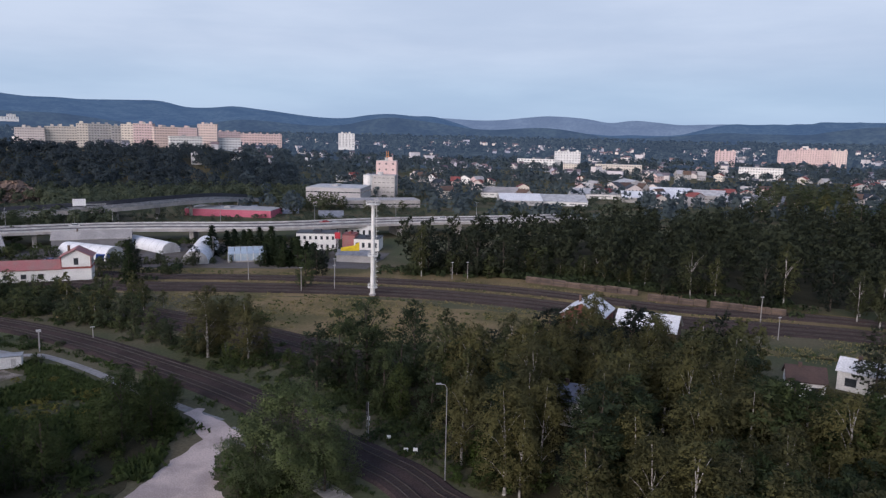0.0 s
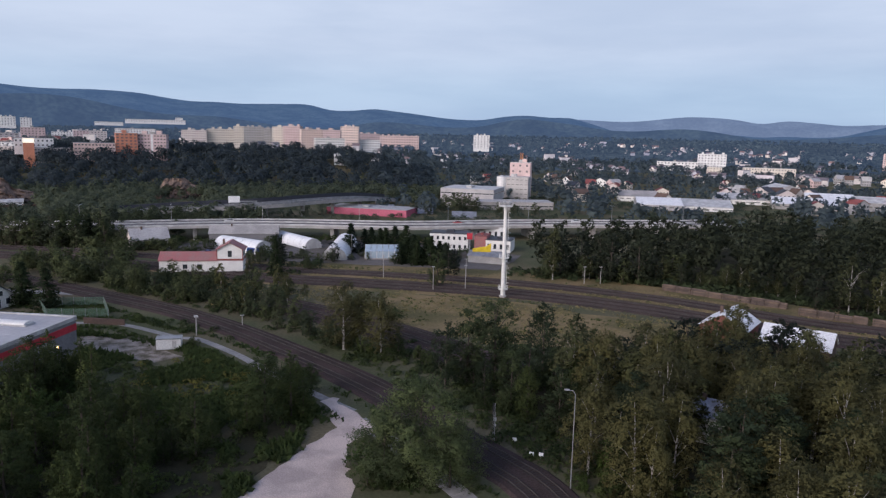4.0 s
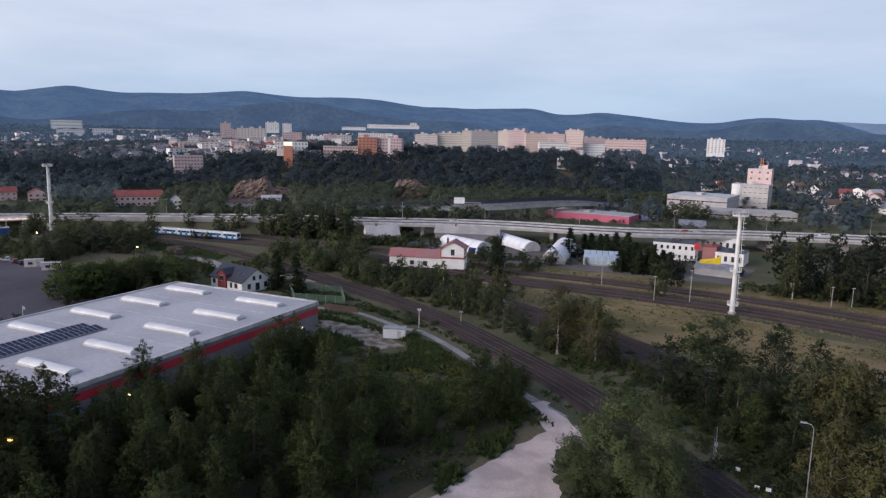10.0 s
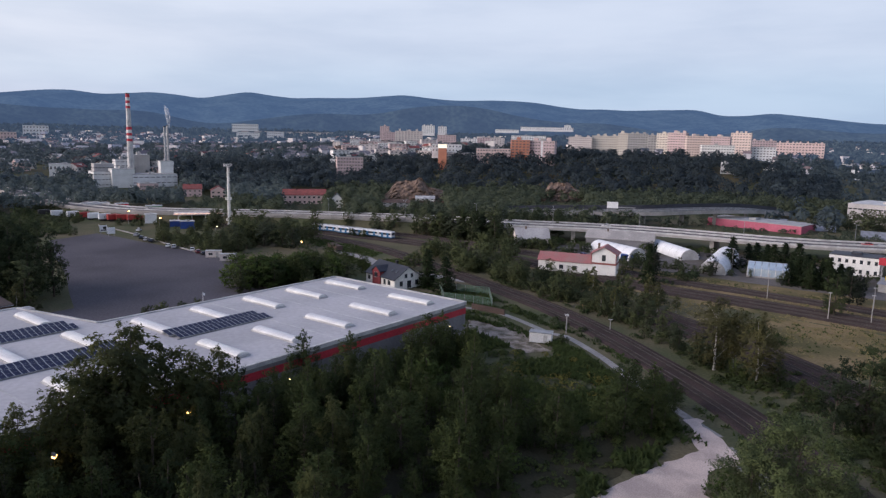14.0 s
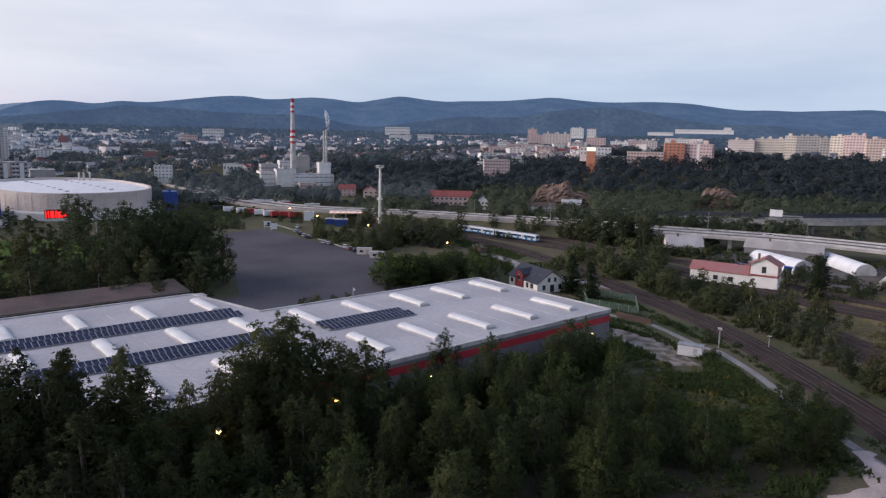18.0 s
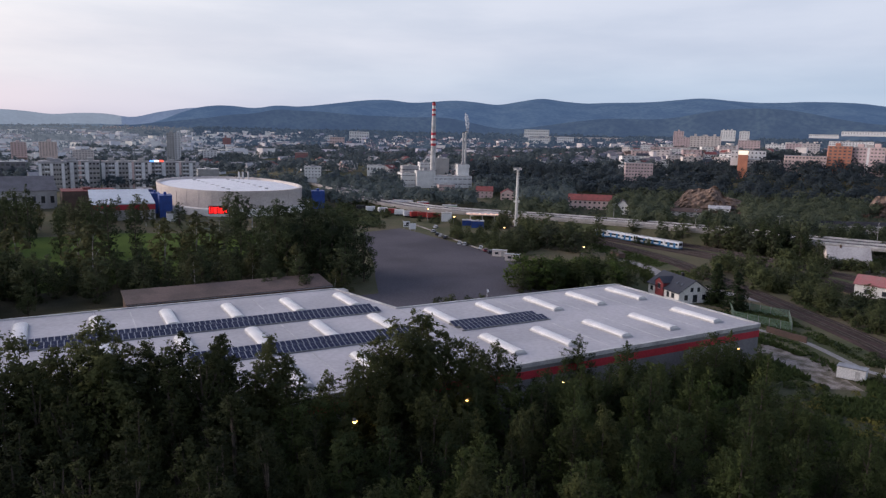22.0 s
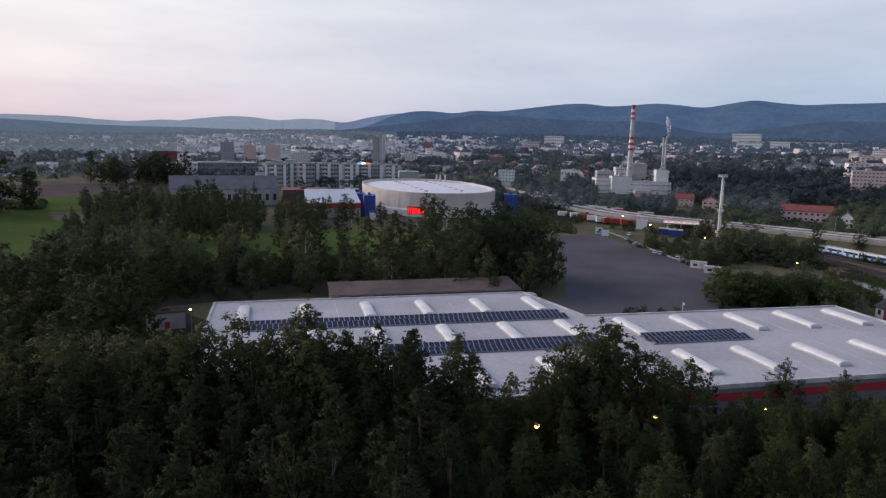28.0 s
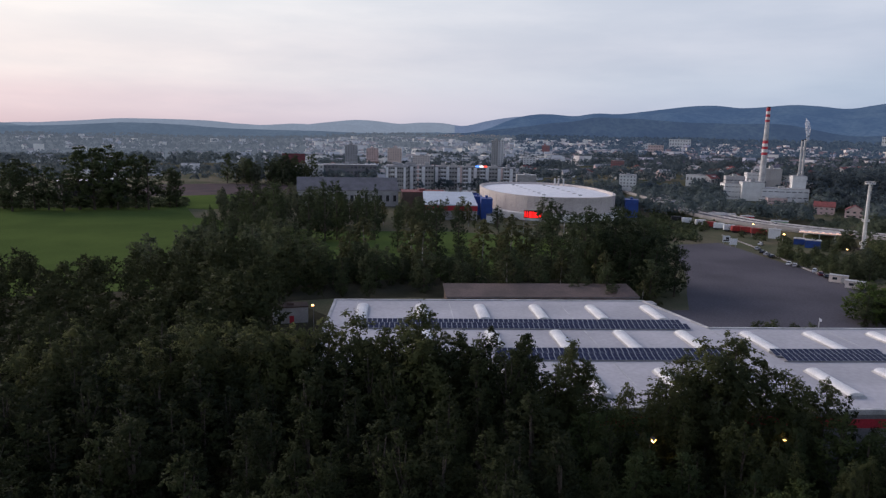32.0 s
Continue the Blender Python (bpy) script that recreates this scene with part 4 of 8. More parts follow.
# trees that stand out singly, as kind, foot and height
for kind, (x, y), h, wide in [
    ("willow", (-20.9, 94.7), 14.5, 1.12), ("willow", (-25.6, 92.6), 10.5, 1.05), ("willow", (-15.8, 92.6), 9.5, 1.1), ("bright", (-30.4, 95.9), 4.5, 1.2), ("bush", (-27.6, 90.7), 4.0, 1.2), ("birch", (-52.1, 151.5), 16.5, 1.5), ("birch", (-49.6, 155.9), 14.0, 1.5), ("birch", (-42.2, 148.9), 14.5, 1.4),
    ("dark", (-14.8, 139.1), 18.0, 1.2), ("dark", (-5.1, 140.2), 17.0, 1.0), ("dark", (-24.0, 132.0), 14.0, 1.0), ("dark", (-20.1, 135.7), 16.0, 1.1),
    ("birch", (5.4, 123.2), 17.5, 1.2), ("birch", (16.0, 125.8), 16.0, 1.2), ("birch", (30.3, 133.8), 17.5, 1.0),
    ("birch", (30.1, 110.9), 17.5, 1.25), ("birch", (43.7, 115.2), 17.5, 1.2), ("birch", (49.4, 112.4), 16.0, 1.3),
    ("birch", (24.7, 96.2), 18.5, 1.1), ("birch", (35.4, 89.8), 18.5, 1.2), ("birch", (56.2, 106.9), 10.5, 1.2), ("birch", (33.5, 146.2), 18.5, 1.2), ("birch", (27.0, 142.5), 15.5, 1.1), ("birch", (46.0, 142.8), 15.0, 1.1),
    ("birch", (15.0, 142.0), 14.0, 1.1), ("birch", (18.6, 139.0), 14.0, 1.1), ("birch", (21.9, 137.7), 13.0, 1.1), ("birch", (41.7, 133.9), 14.0, 1.2), ("birch", (46.8, 138.6), 14.0, 1.1), ("birch", (36.5, 127.9), 14.0, 1.1), ("birch", (34.8, 130.9), 14.0, 1.2), ("birch", (40.1, 134.0), 13.0, 1.3), ("birch", (43.4, 132.7), 13.0, 1.3), ("birch", (24.2, 135.0), 14.0, 1.2), ("birch", (29.9, 133.8), 14.0, 1.2), ("birch", (26.7, 131.4), 13.0, 1.2), ("birch", (32.1, 131.0), 13.0, 1.2), ("birch", (3.8, 101.1), 15.5, 1.2), ("dark", (11.5, 110.0), 14.0, 1.2),
    ("young", (-96.3, 113.8), 8.5, 1.2), 
    ("young", (-103.3, 78.4), 13.5, 1.1),
    
    ("bright", (-82.9, 90.7), 9.5, 1.1), ("spruce", (-103.6, 227.5), 15.0, 1.0), ("broad_far", (-96.6, 242.0), 7.0, 1.0), ("dark", (-44.6, 225.6), 13.0, 1.1),
]:
    plant(kind, x, y, h, wide)

# the row along the warehouse front, as place along the wall and height
for k, (y, h) in enumerate([(-23.0, 22.5), (-19.5, 23.2), (-16.0, 24.0), (-11.9, 25.0), (-8.6, 23.0), (-5.6, 23.6), (-2.4, 25.6), (0.4, 22.0), (3.4, 21.6), (5.8, 22.0), (8.6, 20.2), (11.4, 17.8), (14.4, 17.2), (17.4, 18.2), (19.6, 20.6), (21.6, 17.8), (33.2, 18.4), (36.2, 19.8), (39.0, 22.0), (41.6, 23.2), (44.4, 21.4), (47.0, 19.6), (50.2, 18.2), (53.2, 16.4), (56.8, 16.0)]):
    plant("olive", -96.6 + (0.0, 1.3, -0.9)[k % 3], y, h, (1.2, 1.35, 1.1)[k % 3])
wood([(-106, -90), (-99.5, 14), (-88, 16), (-84, -90)], 4.9, ["aspen", "olive", "aspen_in"], 19.5, 23.5, (1.0, 1.35))
wood([(-84, -90), (-88, 16), (-60, 14), (-50, -10), (-60, -90)], 5.7, ["aspen_in"], 17.5, 21.5, (1.0, 1.35))
wood([(-99, 16), (-97, 64), (-72, 62), (-54, 40), (-56, 14)], 5.6, ["olive", "aspen_in", "young", "olive", "broad"], 10.5, 15)
wood([(-97, 66), (-101, 125), (-92, 116), (-80.1, 105.7), (-66.4, 105.2), (-54.5, 106.9), (-46.3, 111.1), (-44.5, 109.0), (-49.0, 102.0), (-52.5, 96.0), (-55.5, 90.0), (-56.0, 82.0), (-50, 68), (-46, 52), (-50, 40), (-72, 62)], 4.7, ["young", "broad", "young", "young", "bush", "bright"], 5, 13.5)
wood([(-97.5, 60), (-100.5, 122), (-94, 118), (-90, 60)], 4.2, ["young", "broad", "olive"], 6.5, 9.5)
grove("back_wood", "deep dark wood beside the warehouse", [(-204, -190), (-208, -80), (-204, -50), (-184, -29), (-108, -31), (-110, -92), (-62, -95), (-60, -175)], 8.6, ["backwood_far"], 18, 22, 44)
wood([(7.2, 93.3), (7.5, 114.9), (14.3, 134.6), (50, 118), (98, 112), (98, 62), (40, 60)], 7.6, ["birch", "birch", "birch", "birch", "dark"], 12.5, 17.5, (1.05, 1.45))
edge_rng = random.Random(91)
for k in range(34):
    a, r = -25.5 - 0.34 * k + edge_rng.uniform(-0.4, 0.4), 72 + (k * 37 % 50) + edge_rng.uniform(-3, 3)
    plant(edge_rng.choice(["birch", "dark", "birch", "broad"]), *heading(a, r), 8.0 + (122 - r) * 0.17 + edge_rng.uniform(-2, 0.5), 1.3)
for k in range(34):
    a, r = -25.2 - 0.34 * k + edge_rng.uniform(-0.3, 0.3), 104 + (k * 29 % 38)
    plant(edge_rng.choice(["birch", "dark", "broad"]), *heading(a, r), 49.5 - r * 0.304 + edge_rng.uniform(-2.5, 0.3), 1.35)
# trees between the thicket and the bend of the lane
for (x, y), h in [((-50.5, 119.5), 7.5), ((-47.5, 115.5), 7.0), ((-54.0, 123.5), 6.5), ((-45.5, 110.5), 5.5), ((-58.5, 126.0), 5.0), ((-49.0, 123.0), 6.0), ((-63.0, 128.5), 4.5)]:
    plant("young" if h > 6 else "broad", x, y, h, 1.3)
wood([(-8, 140), (45, 150), (92, 132), (112, 120), (98, 104), (50, 118), (15, 112), (4, 118)], 7.5, ["birch_mid", "dark_mid", "birch_mid"], 12, 16, (1.0, 1.35))
wood([(-27.3, 149.9), (-9.7, 151.1), (6, 140), (4, 108), (-9.1, 114.1), (-17.4, 123.9)], 6.5, ["dark", "broad", "dark", "bush"], 8, 14)
wood([(1.6, 107.9), (20.9, 106.7), (21.6, 92.3), (2.3, 93.1)], 4.2, ["bush", "bright", "bush"], 3, 5)
wood([(-12, 250), (16.8, 249), (50, 249), (92, 222), (96, 232), (54, 260), (18, 262), (-12, 262)], 5.0, ["bush_far", "broad_far", "dark_mid", "birch_mid"], 5, 11, (1.0, 1.4))
# woods behind the station and behind the sheds: front rows singly
wood([(-16.4, 249.5), (30.8, 247.3), (68.3, 227.8), (104.2, 200.9), (122.9, 185.8), (150, 195), (135, 205), (60, 232), (0, 262), (-16, 262)], 9.0, ["birch_mid", "dark_mid", "dark_mid", "birch_mid"], 13, 20)
wood([(-196, 66), (-222, 76), (-246, 0), (-232, -96), (-196, -78), (-212, 0)], 7.4, ["ash_far", "big", "big", "birch_far", "broad_far"], 6, 15, (0.95, 1.3), skip=0.25)
for x, y, h in [(-241.4, -32.1, 18), (-247.1, -27.0, 20), (-248.6, -10.0, 21), (-239.5, -6.1, 20), (-253.3, 15.7, 20), (-262.5, 26.9, 21), (-258.7, 31.9, 18)]:
    plant("birch_far", x, y, h, 1.25)
for x, y in [(-179.5, 85.0), (-180.0, 89.5), (-178.5, 94.0), (-177.5, 98.5)]:
    plant("bush_far", x, y, tree_rng.uniform(2.6, 3.8), 1.0)
wood([(-387.2, -78.7), (-379.8, -5.9), (-369.1, 69.9), (-426.1, 80.3), (-446.7, -7.1), (-450.1, -91.4)], 9, ["dark_far", "birch_far", "ash_far"], 8, 15, skip=0.12)
wood([(-325.1, -114.1), (-372.0, -118.0), (-370.0, -96.0), (-317.2, -62.4), (-258.8, -63.5), (-267.2, -94.1)], 8.5, ["ash_far", "dark_far", "ash_far"], 9, 14)
wood([(-228, -110), (-262, -100), (-276, -50), (-240, -40), (-222, -70)], 8.0, ["ash_far", "dark_far", "broad_far"], 12, 17)
for x, y, h, w in [(-317.6, -89.7, 26.5, 0.7), (-320.9, -77.0, 29, 0.6), (-324.2, -61.7, 25.4, 1.0), (-326.4, -48.7, 28.8, 1.05), (-321.0, -53.5, 25, 1.1), (-327.7, -39.2, 23.7, 0.7), (-328.5, -31.0, 27.2, 0.7), (-299.4, -18.3, 19.7, 0.9), (-289.9, -8.5, 18.9, 1.1), (-300.0, -1.6, 22.3, 1.0), (-299.9, 8.1, 20.5, 0.9), (-269.0, 22.8, 14.8, 1.2), (-326.0, 51.5, 21.1, 1.0)]:
    plant("ash_far", x, y, h, w)
for (x, y), h in [((-373.8, -70.5), 22), ((-371.2, -57.9), 25), ((-367.3, -53.7), 23), ((-378.1, -44.8), 17), ((-375.1, -34.3), 19), ((-372.4, -22.5), 14), ((-370.0, -8.7), 17), ((-375.5, -3.3), 15), ((-377.4, 8.4), 13), ((-376.4, 31.1), 14), ((-376.5, 60.4), 18), ((-378.2, -101.6), 24), ((-389.8, -93.2), 25), ((-391.5, -113.1), 21)]:
    plant("ash_far", x, y, h, 1.5)
wood([(-300, 75), (-300, 25), (-318, 20), (-322, 80)], 10, ["lime_far", "birch_far"], 9, 15, skip=0.3)
wood([(-184.0, 114.3), (-200.6, 127.8), (-208.1, 151.5), (-200.2, 167.6), (-188.5, 162.7), (-160, 140), (-190, 128)], 6.5, ["broad_far", "broad_far", "bush_far"], 6, 9.5)
# poplars and trees beyond the sports ground
for (x, y), h in [((-426.9, -221.6), 38), ((-428.9, -213.6), 37), ((-438.4, -208.0), 39), ((-432.1, -200.5), 36), ((-442.1, -193.6), 33), ((-436.4, -183.4), 33), ((-452.7, -176.3), 25), ((-453.7, -172.3), 23), ((-425.9, -257.3), 30), ((-420.9, -245.8), 27), ((-422.7, -238.3), 26), ((-423.7, -266.2), 28), ((-411.3, -253.5), 26), ((-417.9, -226.4), 22)]:
    plant("tall_far", x, y, h * 1.03, 1.25)
wood([(-442.6, -294.8), (-467.4, -182.2), (-499.5, -186.5), (-469.8, -312.6)], 9, ["lime_far", "ash_far", "bush_far"], 4, 9, skip=0.25)
wood([(-650, -130), (-690, -120), (-706, -190), (-676, -215)], 11, ["tall_far", "lime_far"], 19, 30, skip=0.1)
for x, y in [(-412.8, -72.1), (-406.6, -59.4), (-399.4, -38.8), (-393.5, -12.5), (-389.5, -6.0), (-420.0, -49.4), (-421.2, -106.2), (-433.6, -123.4), (-395.4, 58.5), (-391.9, 67.6)]:
    plant("dark_far", x, y, tree_rng.uniform(13, 18), 1.0)

# bushes and trees below the elevated road
road_rng = random.Random(88)
for p in deck:
    a, r = polar(p.x, p.y)
    dense = 56.5 < a < 59.5 or 45.6 < a < 47.4 or 50.2 < a < 52.2 or 35.68 < a < 44.29
    if 30 < a < 80:
        for _ in range(9 if dense else 2):
            q = road_rng.uniform(14, 34) if dense else road_rng.uniform(24, 50)
            x, y = heading(a + road_rng.uniform(-1.6, 1.6), r - q)
            if off_track(x, y):
                kind = road_rng.choice(["bush_far", "lime_far", "broad_far", "lime_far"]) if dense else "bush_far"
                plant(kind, x, y, road_rng.uniform(3, 5) if kind == "bush_far" else road_rng.uniform(8.5, 12.5), 1.05)
# growth between the parked cars and the road
for outline, h0, h1 in [([(-385.0, 142.4), (-340.4, 153.4), (-306.3, 150.6), (-266.7, 149.7), (-249.9, 154.5), (-257.9, 177.3), (-278.9, 198.0), (-302.9, 190.1), (-331.7, 172.7), (-398.3, 147.4)], 1.8, 3.8), ([(-258.8, 153.4), (-249.9, 154.5), (-265.7, 187.1), (-283.8, 198.4), (-296.5, 186.0)], 8, 11)]:
    wood(outline, 6.2, ["bush_far", "broad_far", "lime_far"], h0, h1, skip=0.1)
for (x, y), h in [((-296.5, 149.2), 9), ((-301.0, 149.1), 7), ((-279.8, 148.7), 6), ((-261.7, 150.6), 8), ((-253.3, 151.3), 10)]:
    plant("broad_far", x, y, h, 1.0)
ROADSIDE = []
for p in deck:
    a, r = polar(p.x, p.y)
    if 6 < a < 40:
        for _ in range(3):
            x, y = heading(a + road_rng.uniform(-1.2, 1.2), r - road_rng.uniform(13, 22))
            if off_track(x, y):
                h = road_rng.uniform(2.8, 5.2)
                ROADSIDE.append((x, y, -0.5, h, 0.6 * h))
# big trees between the sheds and the parking ground
for (x, y), h in [((-231, 49), 27.5), ((-229, 58), 28), ((-235, 64), 26.5), ((-227, 67), 24.5), ((-261.7, 42.6), 22), ((-248.0, 46.8), 24), ((-254.0, 54.9), 25), ((-240.9, 58.4), 24.5), ((-246.7, 65.8), 26), ((-236.2, 68.3), 25), ((-241.8, 75.6), 25), ((-229.8, 76.1), 22), ((-225.2, 51.3), 20), ((-221.8, 61.3), 20), ((-217.7, 68.9), 18), ((-220.6, 76.3), 17)]:
    plant("big", x, y, h, 0.95)
# round bushes between the parking ground and the white house
for k in range(26):
    f = k / 25
    x, y = -195 + 15 * f + road_rng.uniform(-6, 6), 121 + 33 * f + road_rng.uniform(-3, 3)
    plant("broad" if k % 3 else "bright", x, y, road_rng.uniform(9.5, 12.5) * (1 - 0.2 * f), 1.2)
for k, (x, y) in enumerate([(-274.2, 172.0), (-266.0, 175.0), (-259.3, 176.4), (-252.9, 181.5), (-246.0, 182.0), (-282.0, 181.0), (-270.0, 186.0), (-260.0, 190.0), (-202.6, 167.2), (-207.0, 160.0)]):
    plant("broad_far" if k % 2 else "dark_far", x, y, 9.5 + 1.1 * (k % 4), 1.3)
for k in range(12):
    plant("bush_far" if k % 2 else "broad_far", -190 + 2.1 * k + road_rng.uniform(-1, 1), 257 + 0.9 * k + road_rng.uniform(-2, 2), 4.0 + 0.4 * (k % 4), 1.2)
# full trees between the pitch and the wide hall
for (x, y), h in [((-354, -60), 26), ((-358, -66), 23), ((-367, -39), 22), ((-373, -88), 23), ((-396, -103), 21), ((-377, -54), 19), ((-384, -96), 20)]:
    plant("big", x, y, h, 0.95)
# trees before the long factory hall
for a, r, h in [(10.6, 485, 11), (10.0, 480, 13), (9.3, 482, 13), (8.7, 478, 12), (8.1, 480, 10), (14.5, 560, 12), (13.9, 570, 13), (13.2, 575, 12), (12.6, 560, 10)]:
    plant("dark_far", *heading(a, r), h, 1.35)
for x, y, h in [(-190, 162, 8), (-194, 168, 8), (-188, 170, 7), (-199, 164, 8.5), (-184, 168, 6)]:
    plant("broad", x, y, h, 1.3)
# trees that hide a stretch of the elevated road
for p in deck:
    a, r = polar(p.x, p.y)
    if 36 < a < 43.8:
        for _ in range(4):
            x, y = heading(a + road_rng.uniform(-0.8, 0.8), r - road_rng.uniform(11, 24))
            if off_track(x, y):
                plant(road_rng.choice(["dark_far", "broad_far", "ash_far"]), x, y, road_rng.uniform(12, 16.5), 1.3)
# hedge on the far side of the curved tracks
hedge_rng = random.Random(77)
for k, p in enumerate(offset(branch, -9.5)):
    if -168 < p.x < -52:
        for _ in range(2):
            kind = hedge_rng.choice(["bush_far", "broad_far", "bush_far", "dark_far"])
            q = p + Vector((hedge_rng.uniform(-3, 3), hedge_rng.uniform(-1.5, 4.5), 0))
            plant(kind, q.x, q.y, hedge_rng.uniform(2.5, 5) if kind == "bush_far" else hedge_rng.uniform(5, 9), 1.0)
# bushes round the tents and the station sheds
wood([(-157.8, 247.0), (-119.3, 250.3), (-73.1, 265.1), (-37.5, 267.6), (-40.4, 288.5), (-79.9, 290.0), (-102.5, 263.9), (-127.0, 266.6), (-162.0, 253.6)], 6, ["bush_far", "bush_far", "lime_far"], 2.5, 6, skip=0.35)
for (x, y), h in [((-110.3, 244.0), 13), ((-107.9, 241.4), 11), ((-44.4, 244.8), 12), ((-42.4, 246.3), 10), ((-93.7, 261.4), 8)]:
    plant("dark_mid", x, y, h, 1.0)
# scrub and young trees along the tracks and by the lane
wood([(-81.3, 172.2), (-138.9, 190.1), (-168.0, 208.5), (-201.2, 213.9), (-209.1, 229.3), (-148.3, 221.2), (-106.3, 210.5), (-76.8, 190.3)], 6, ["bush_far", "broad_far", "bush_far"], 3.5, 8, skip=0.15)
wood([(-65.2, 135.6), (-92.6, 145.8), (-116.1, 158.8), (-115.3, 163.1), (-85.2, 150.2), (-49.5, 124.2)], 4.5, ["bush_far", "bush"], 1.8, 4.2, skip=0.25)
wood([(-122.8, 194.7), (-109.4, 203.1), (-88.3, 205.0), (-69.6, 186.4), (-68.8, 172.2), (-92.2, 175.8)], 7, ["broad_far", "birch_far", "bush_far"], 5, 11, skip=0.25)
wood([(-74.1, 186.0), (-49.1, 197.8), (-35.0, 162.3), (-22.3, 150.2), (-29.3, 135.3), (-47.1, 148.6), (-61.9, 165.1)], 7, ["bush", "young", "birch", "bush"], 3, 8, skip=0.3)
# low bushes on the verge between the lane and the branch line
wood([(-45.1, 126.7), (-52.3, 131.0), (-61.4, 136.9), (-61.2, 139.8), (-51.3, 134.8), (-43.7, 129.7)], 2.6, ["bush", "bright", "bush"], 1.3, 2.6, skip=0.15)
wood([(-50.7, 164.5), (-36.1, 152.3), (-24.7, 134.6), (-22.3, 139.5), (-33.4, 163.6), (-50.9, 179.8)], 4.2, ["bush", "young", "bush"], 2.5, 5.5, skip=0.15)
grove("track_scrub", "bushes and young trees along the railway", [(-156.9, 174.1), (-187.2, 188.2), (-205.3, 227.6), (-192.3, 265.1), (-154.8, 229.3), (-145.9, 198.3)], 7, ["broad_far", "bush_far"], 4.5, 9, 45)
grove("mast_scrub", "trees round the light mast", [(-246.1, 185.3), (-277.6, 175.3), (-320.1, 199.2), (-314.3, 222.4), (-248.5, 206.0)], 8, ["broad_far", "dark_far"], 6, 12, 46)
wood([(-343.4, 121.1), (-364.5, 165.1), (-339.7, 160.4), (-340.6, 147.8)], 6, ["bush_far", "broad_far"], 2.5, 4.2)
wood([(-334.8, 154.8), (-293.0, 150.1), (-254.4, 154.9), (-271.4, 174.4), (-321.0, 184.6)], 7, ["broad_far", "bush_far"], 3, 6.5, skip=0.25)
for x, y, h in [(-94.6, 284.5, 13), (-90.4, 291.3, 10), (-87.0, 290.3, 11), (-83.2, 291.0, 10.5), (-80.6, 290.6, 11), (-76.5, 290.5, 12), (-73.4, 289.5, 9), (-70.4, 286.5, 13), (-67.6, 264.5, 9), (-65.5, 268.0, 11), (-62.4, 266.9, 12), (-60.2, 263.3, 10.5), (-57.9, 267.8, 10), (-55.2, 264.8, 12), (-52.0, 266.6, 10), (-48.8, 262.7, 10), (-144.5, 166.7, 12), (-154.0, 168.4, 13)]:
    plant("spruce", x, y, h, 1.55)


grove("station_wood", "deep dark green wood behind the station tracks", [(-14, 268), (60, 238), (135, 212), (175, 190), (250, 300), (190, 400), (80, 352), (20, 300)], 14, ["deep_far"], 15, 21, 41)
grove("roadside_wood", "trees below the elevated road", [(-286.5, 253.3), (-209.4, 288.5), (-179.4, 311.7), (-198.2, 343.9), (-242.2, 333.4), (-322.4, 303.9)], 9, ["broad_far"], 6, 12, 42)
grove("yard_wood", "trees between the parking ground and the road", [(-345, 100), (-330, 70), (-420, 40), (-440, 110), (-420, 160), (-390, 150)], 11, ["dark_far"], 2.5, 4.5, 43)


patch("park_lawn", [(312.3, 553.8), (374.2, 585.5), (320, 470), (262, 405), (247.4, 427.3)], 0.05, M_LAWN, "green lawn between woods", "grass", 3)
wood([(186, 392), (204, 400), (236, 384), (286, 352), (310, 300), (262, 292), (222, 350)], 11, ["birch_far", "ash_far", "dark_far", "birch_far"], 18, 27, skip=0.1)
wood([(196, 452), (212, 440), (262, 470), (330, 560), (300, 600), (228, 520)], 16, ["dark_far", "ash_far"], 16, 24, skip=0.2)


# woods too far or too dense to count
def far_wood(name, label, spots, material, seed, quads=46, size=1.25):
    rng = np.random.default_rng(seed)
    cs, outs, ss = [], [], []
    for x, y, z, h, r in spots:
        d = rng.normal(0, 1, (quads, 3))
        d /= np.linalg.norm(d, axis=1)[:, None]
        d[:, 2] = np.abs(d[:, 2]) * 1.0 - 0.12
        lob = 0.72 + 0.38 * rng.random(quads)
        cs.append(np.array([x, y, z + 0.42 * h]) + d * lob[:, None] * np.array([r, r, 0.56 * h]))
        outs.append(d + np.array([0, 0, 0.55]))
        ss.append(np.full(quads, size * r / 4.5) * (0.7 + 0.6 * rng.random(quads)))
    me = cloud_mesh(name, np.concatenate(cs), np.concatenate(outs), 1.15 * np.concatenate(ss), material, rng, 0.75, swell=np.concatenate(outs))
    return tagged(part(name, me, None), label, "woods", kind="stuff")


def belt(a0, a1, r0, r1, count, h0, h1, seed, thin=0.0):
    """Spots for trees in a sector, thinned by a broad noise."""
    rnd = random.Random(seed)
    out = []
    while len(out) < count:
        a, r = rnd.uniform(a0, a1), math.sqrt(rnd.uniform(r0 * r0, r1 * r1))
        x, y = heading(a, r)
        if noise.noise((x / 130, y / 130, seed)) < thin or not is_free(x, y):
            continue
        h = rnd.uniform(h0, h1)
        out.append((x, y, land(x, y), h, h * rnd.uniform(0.3, 0.45)))
    return out


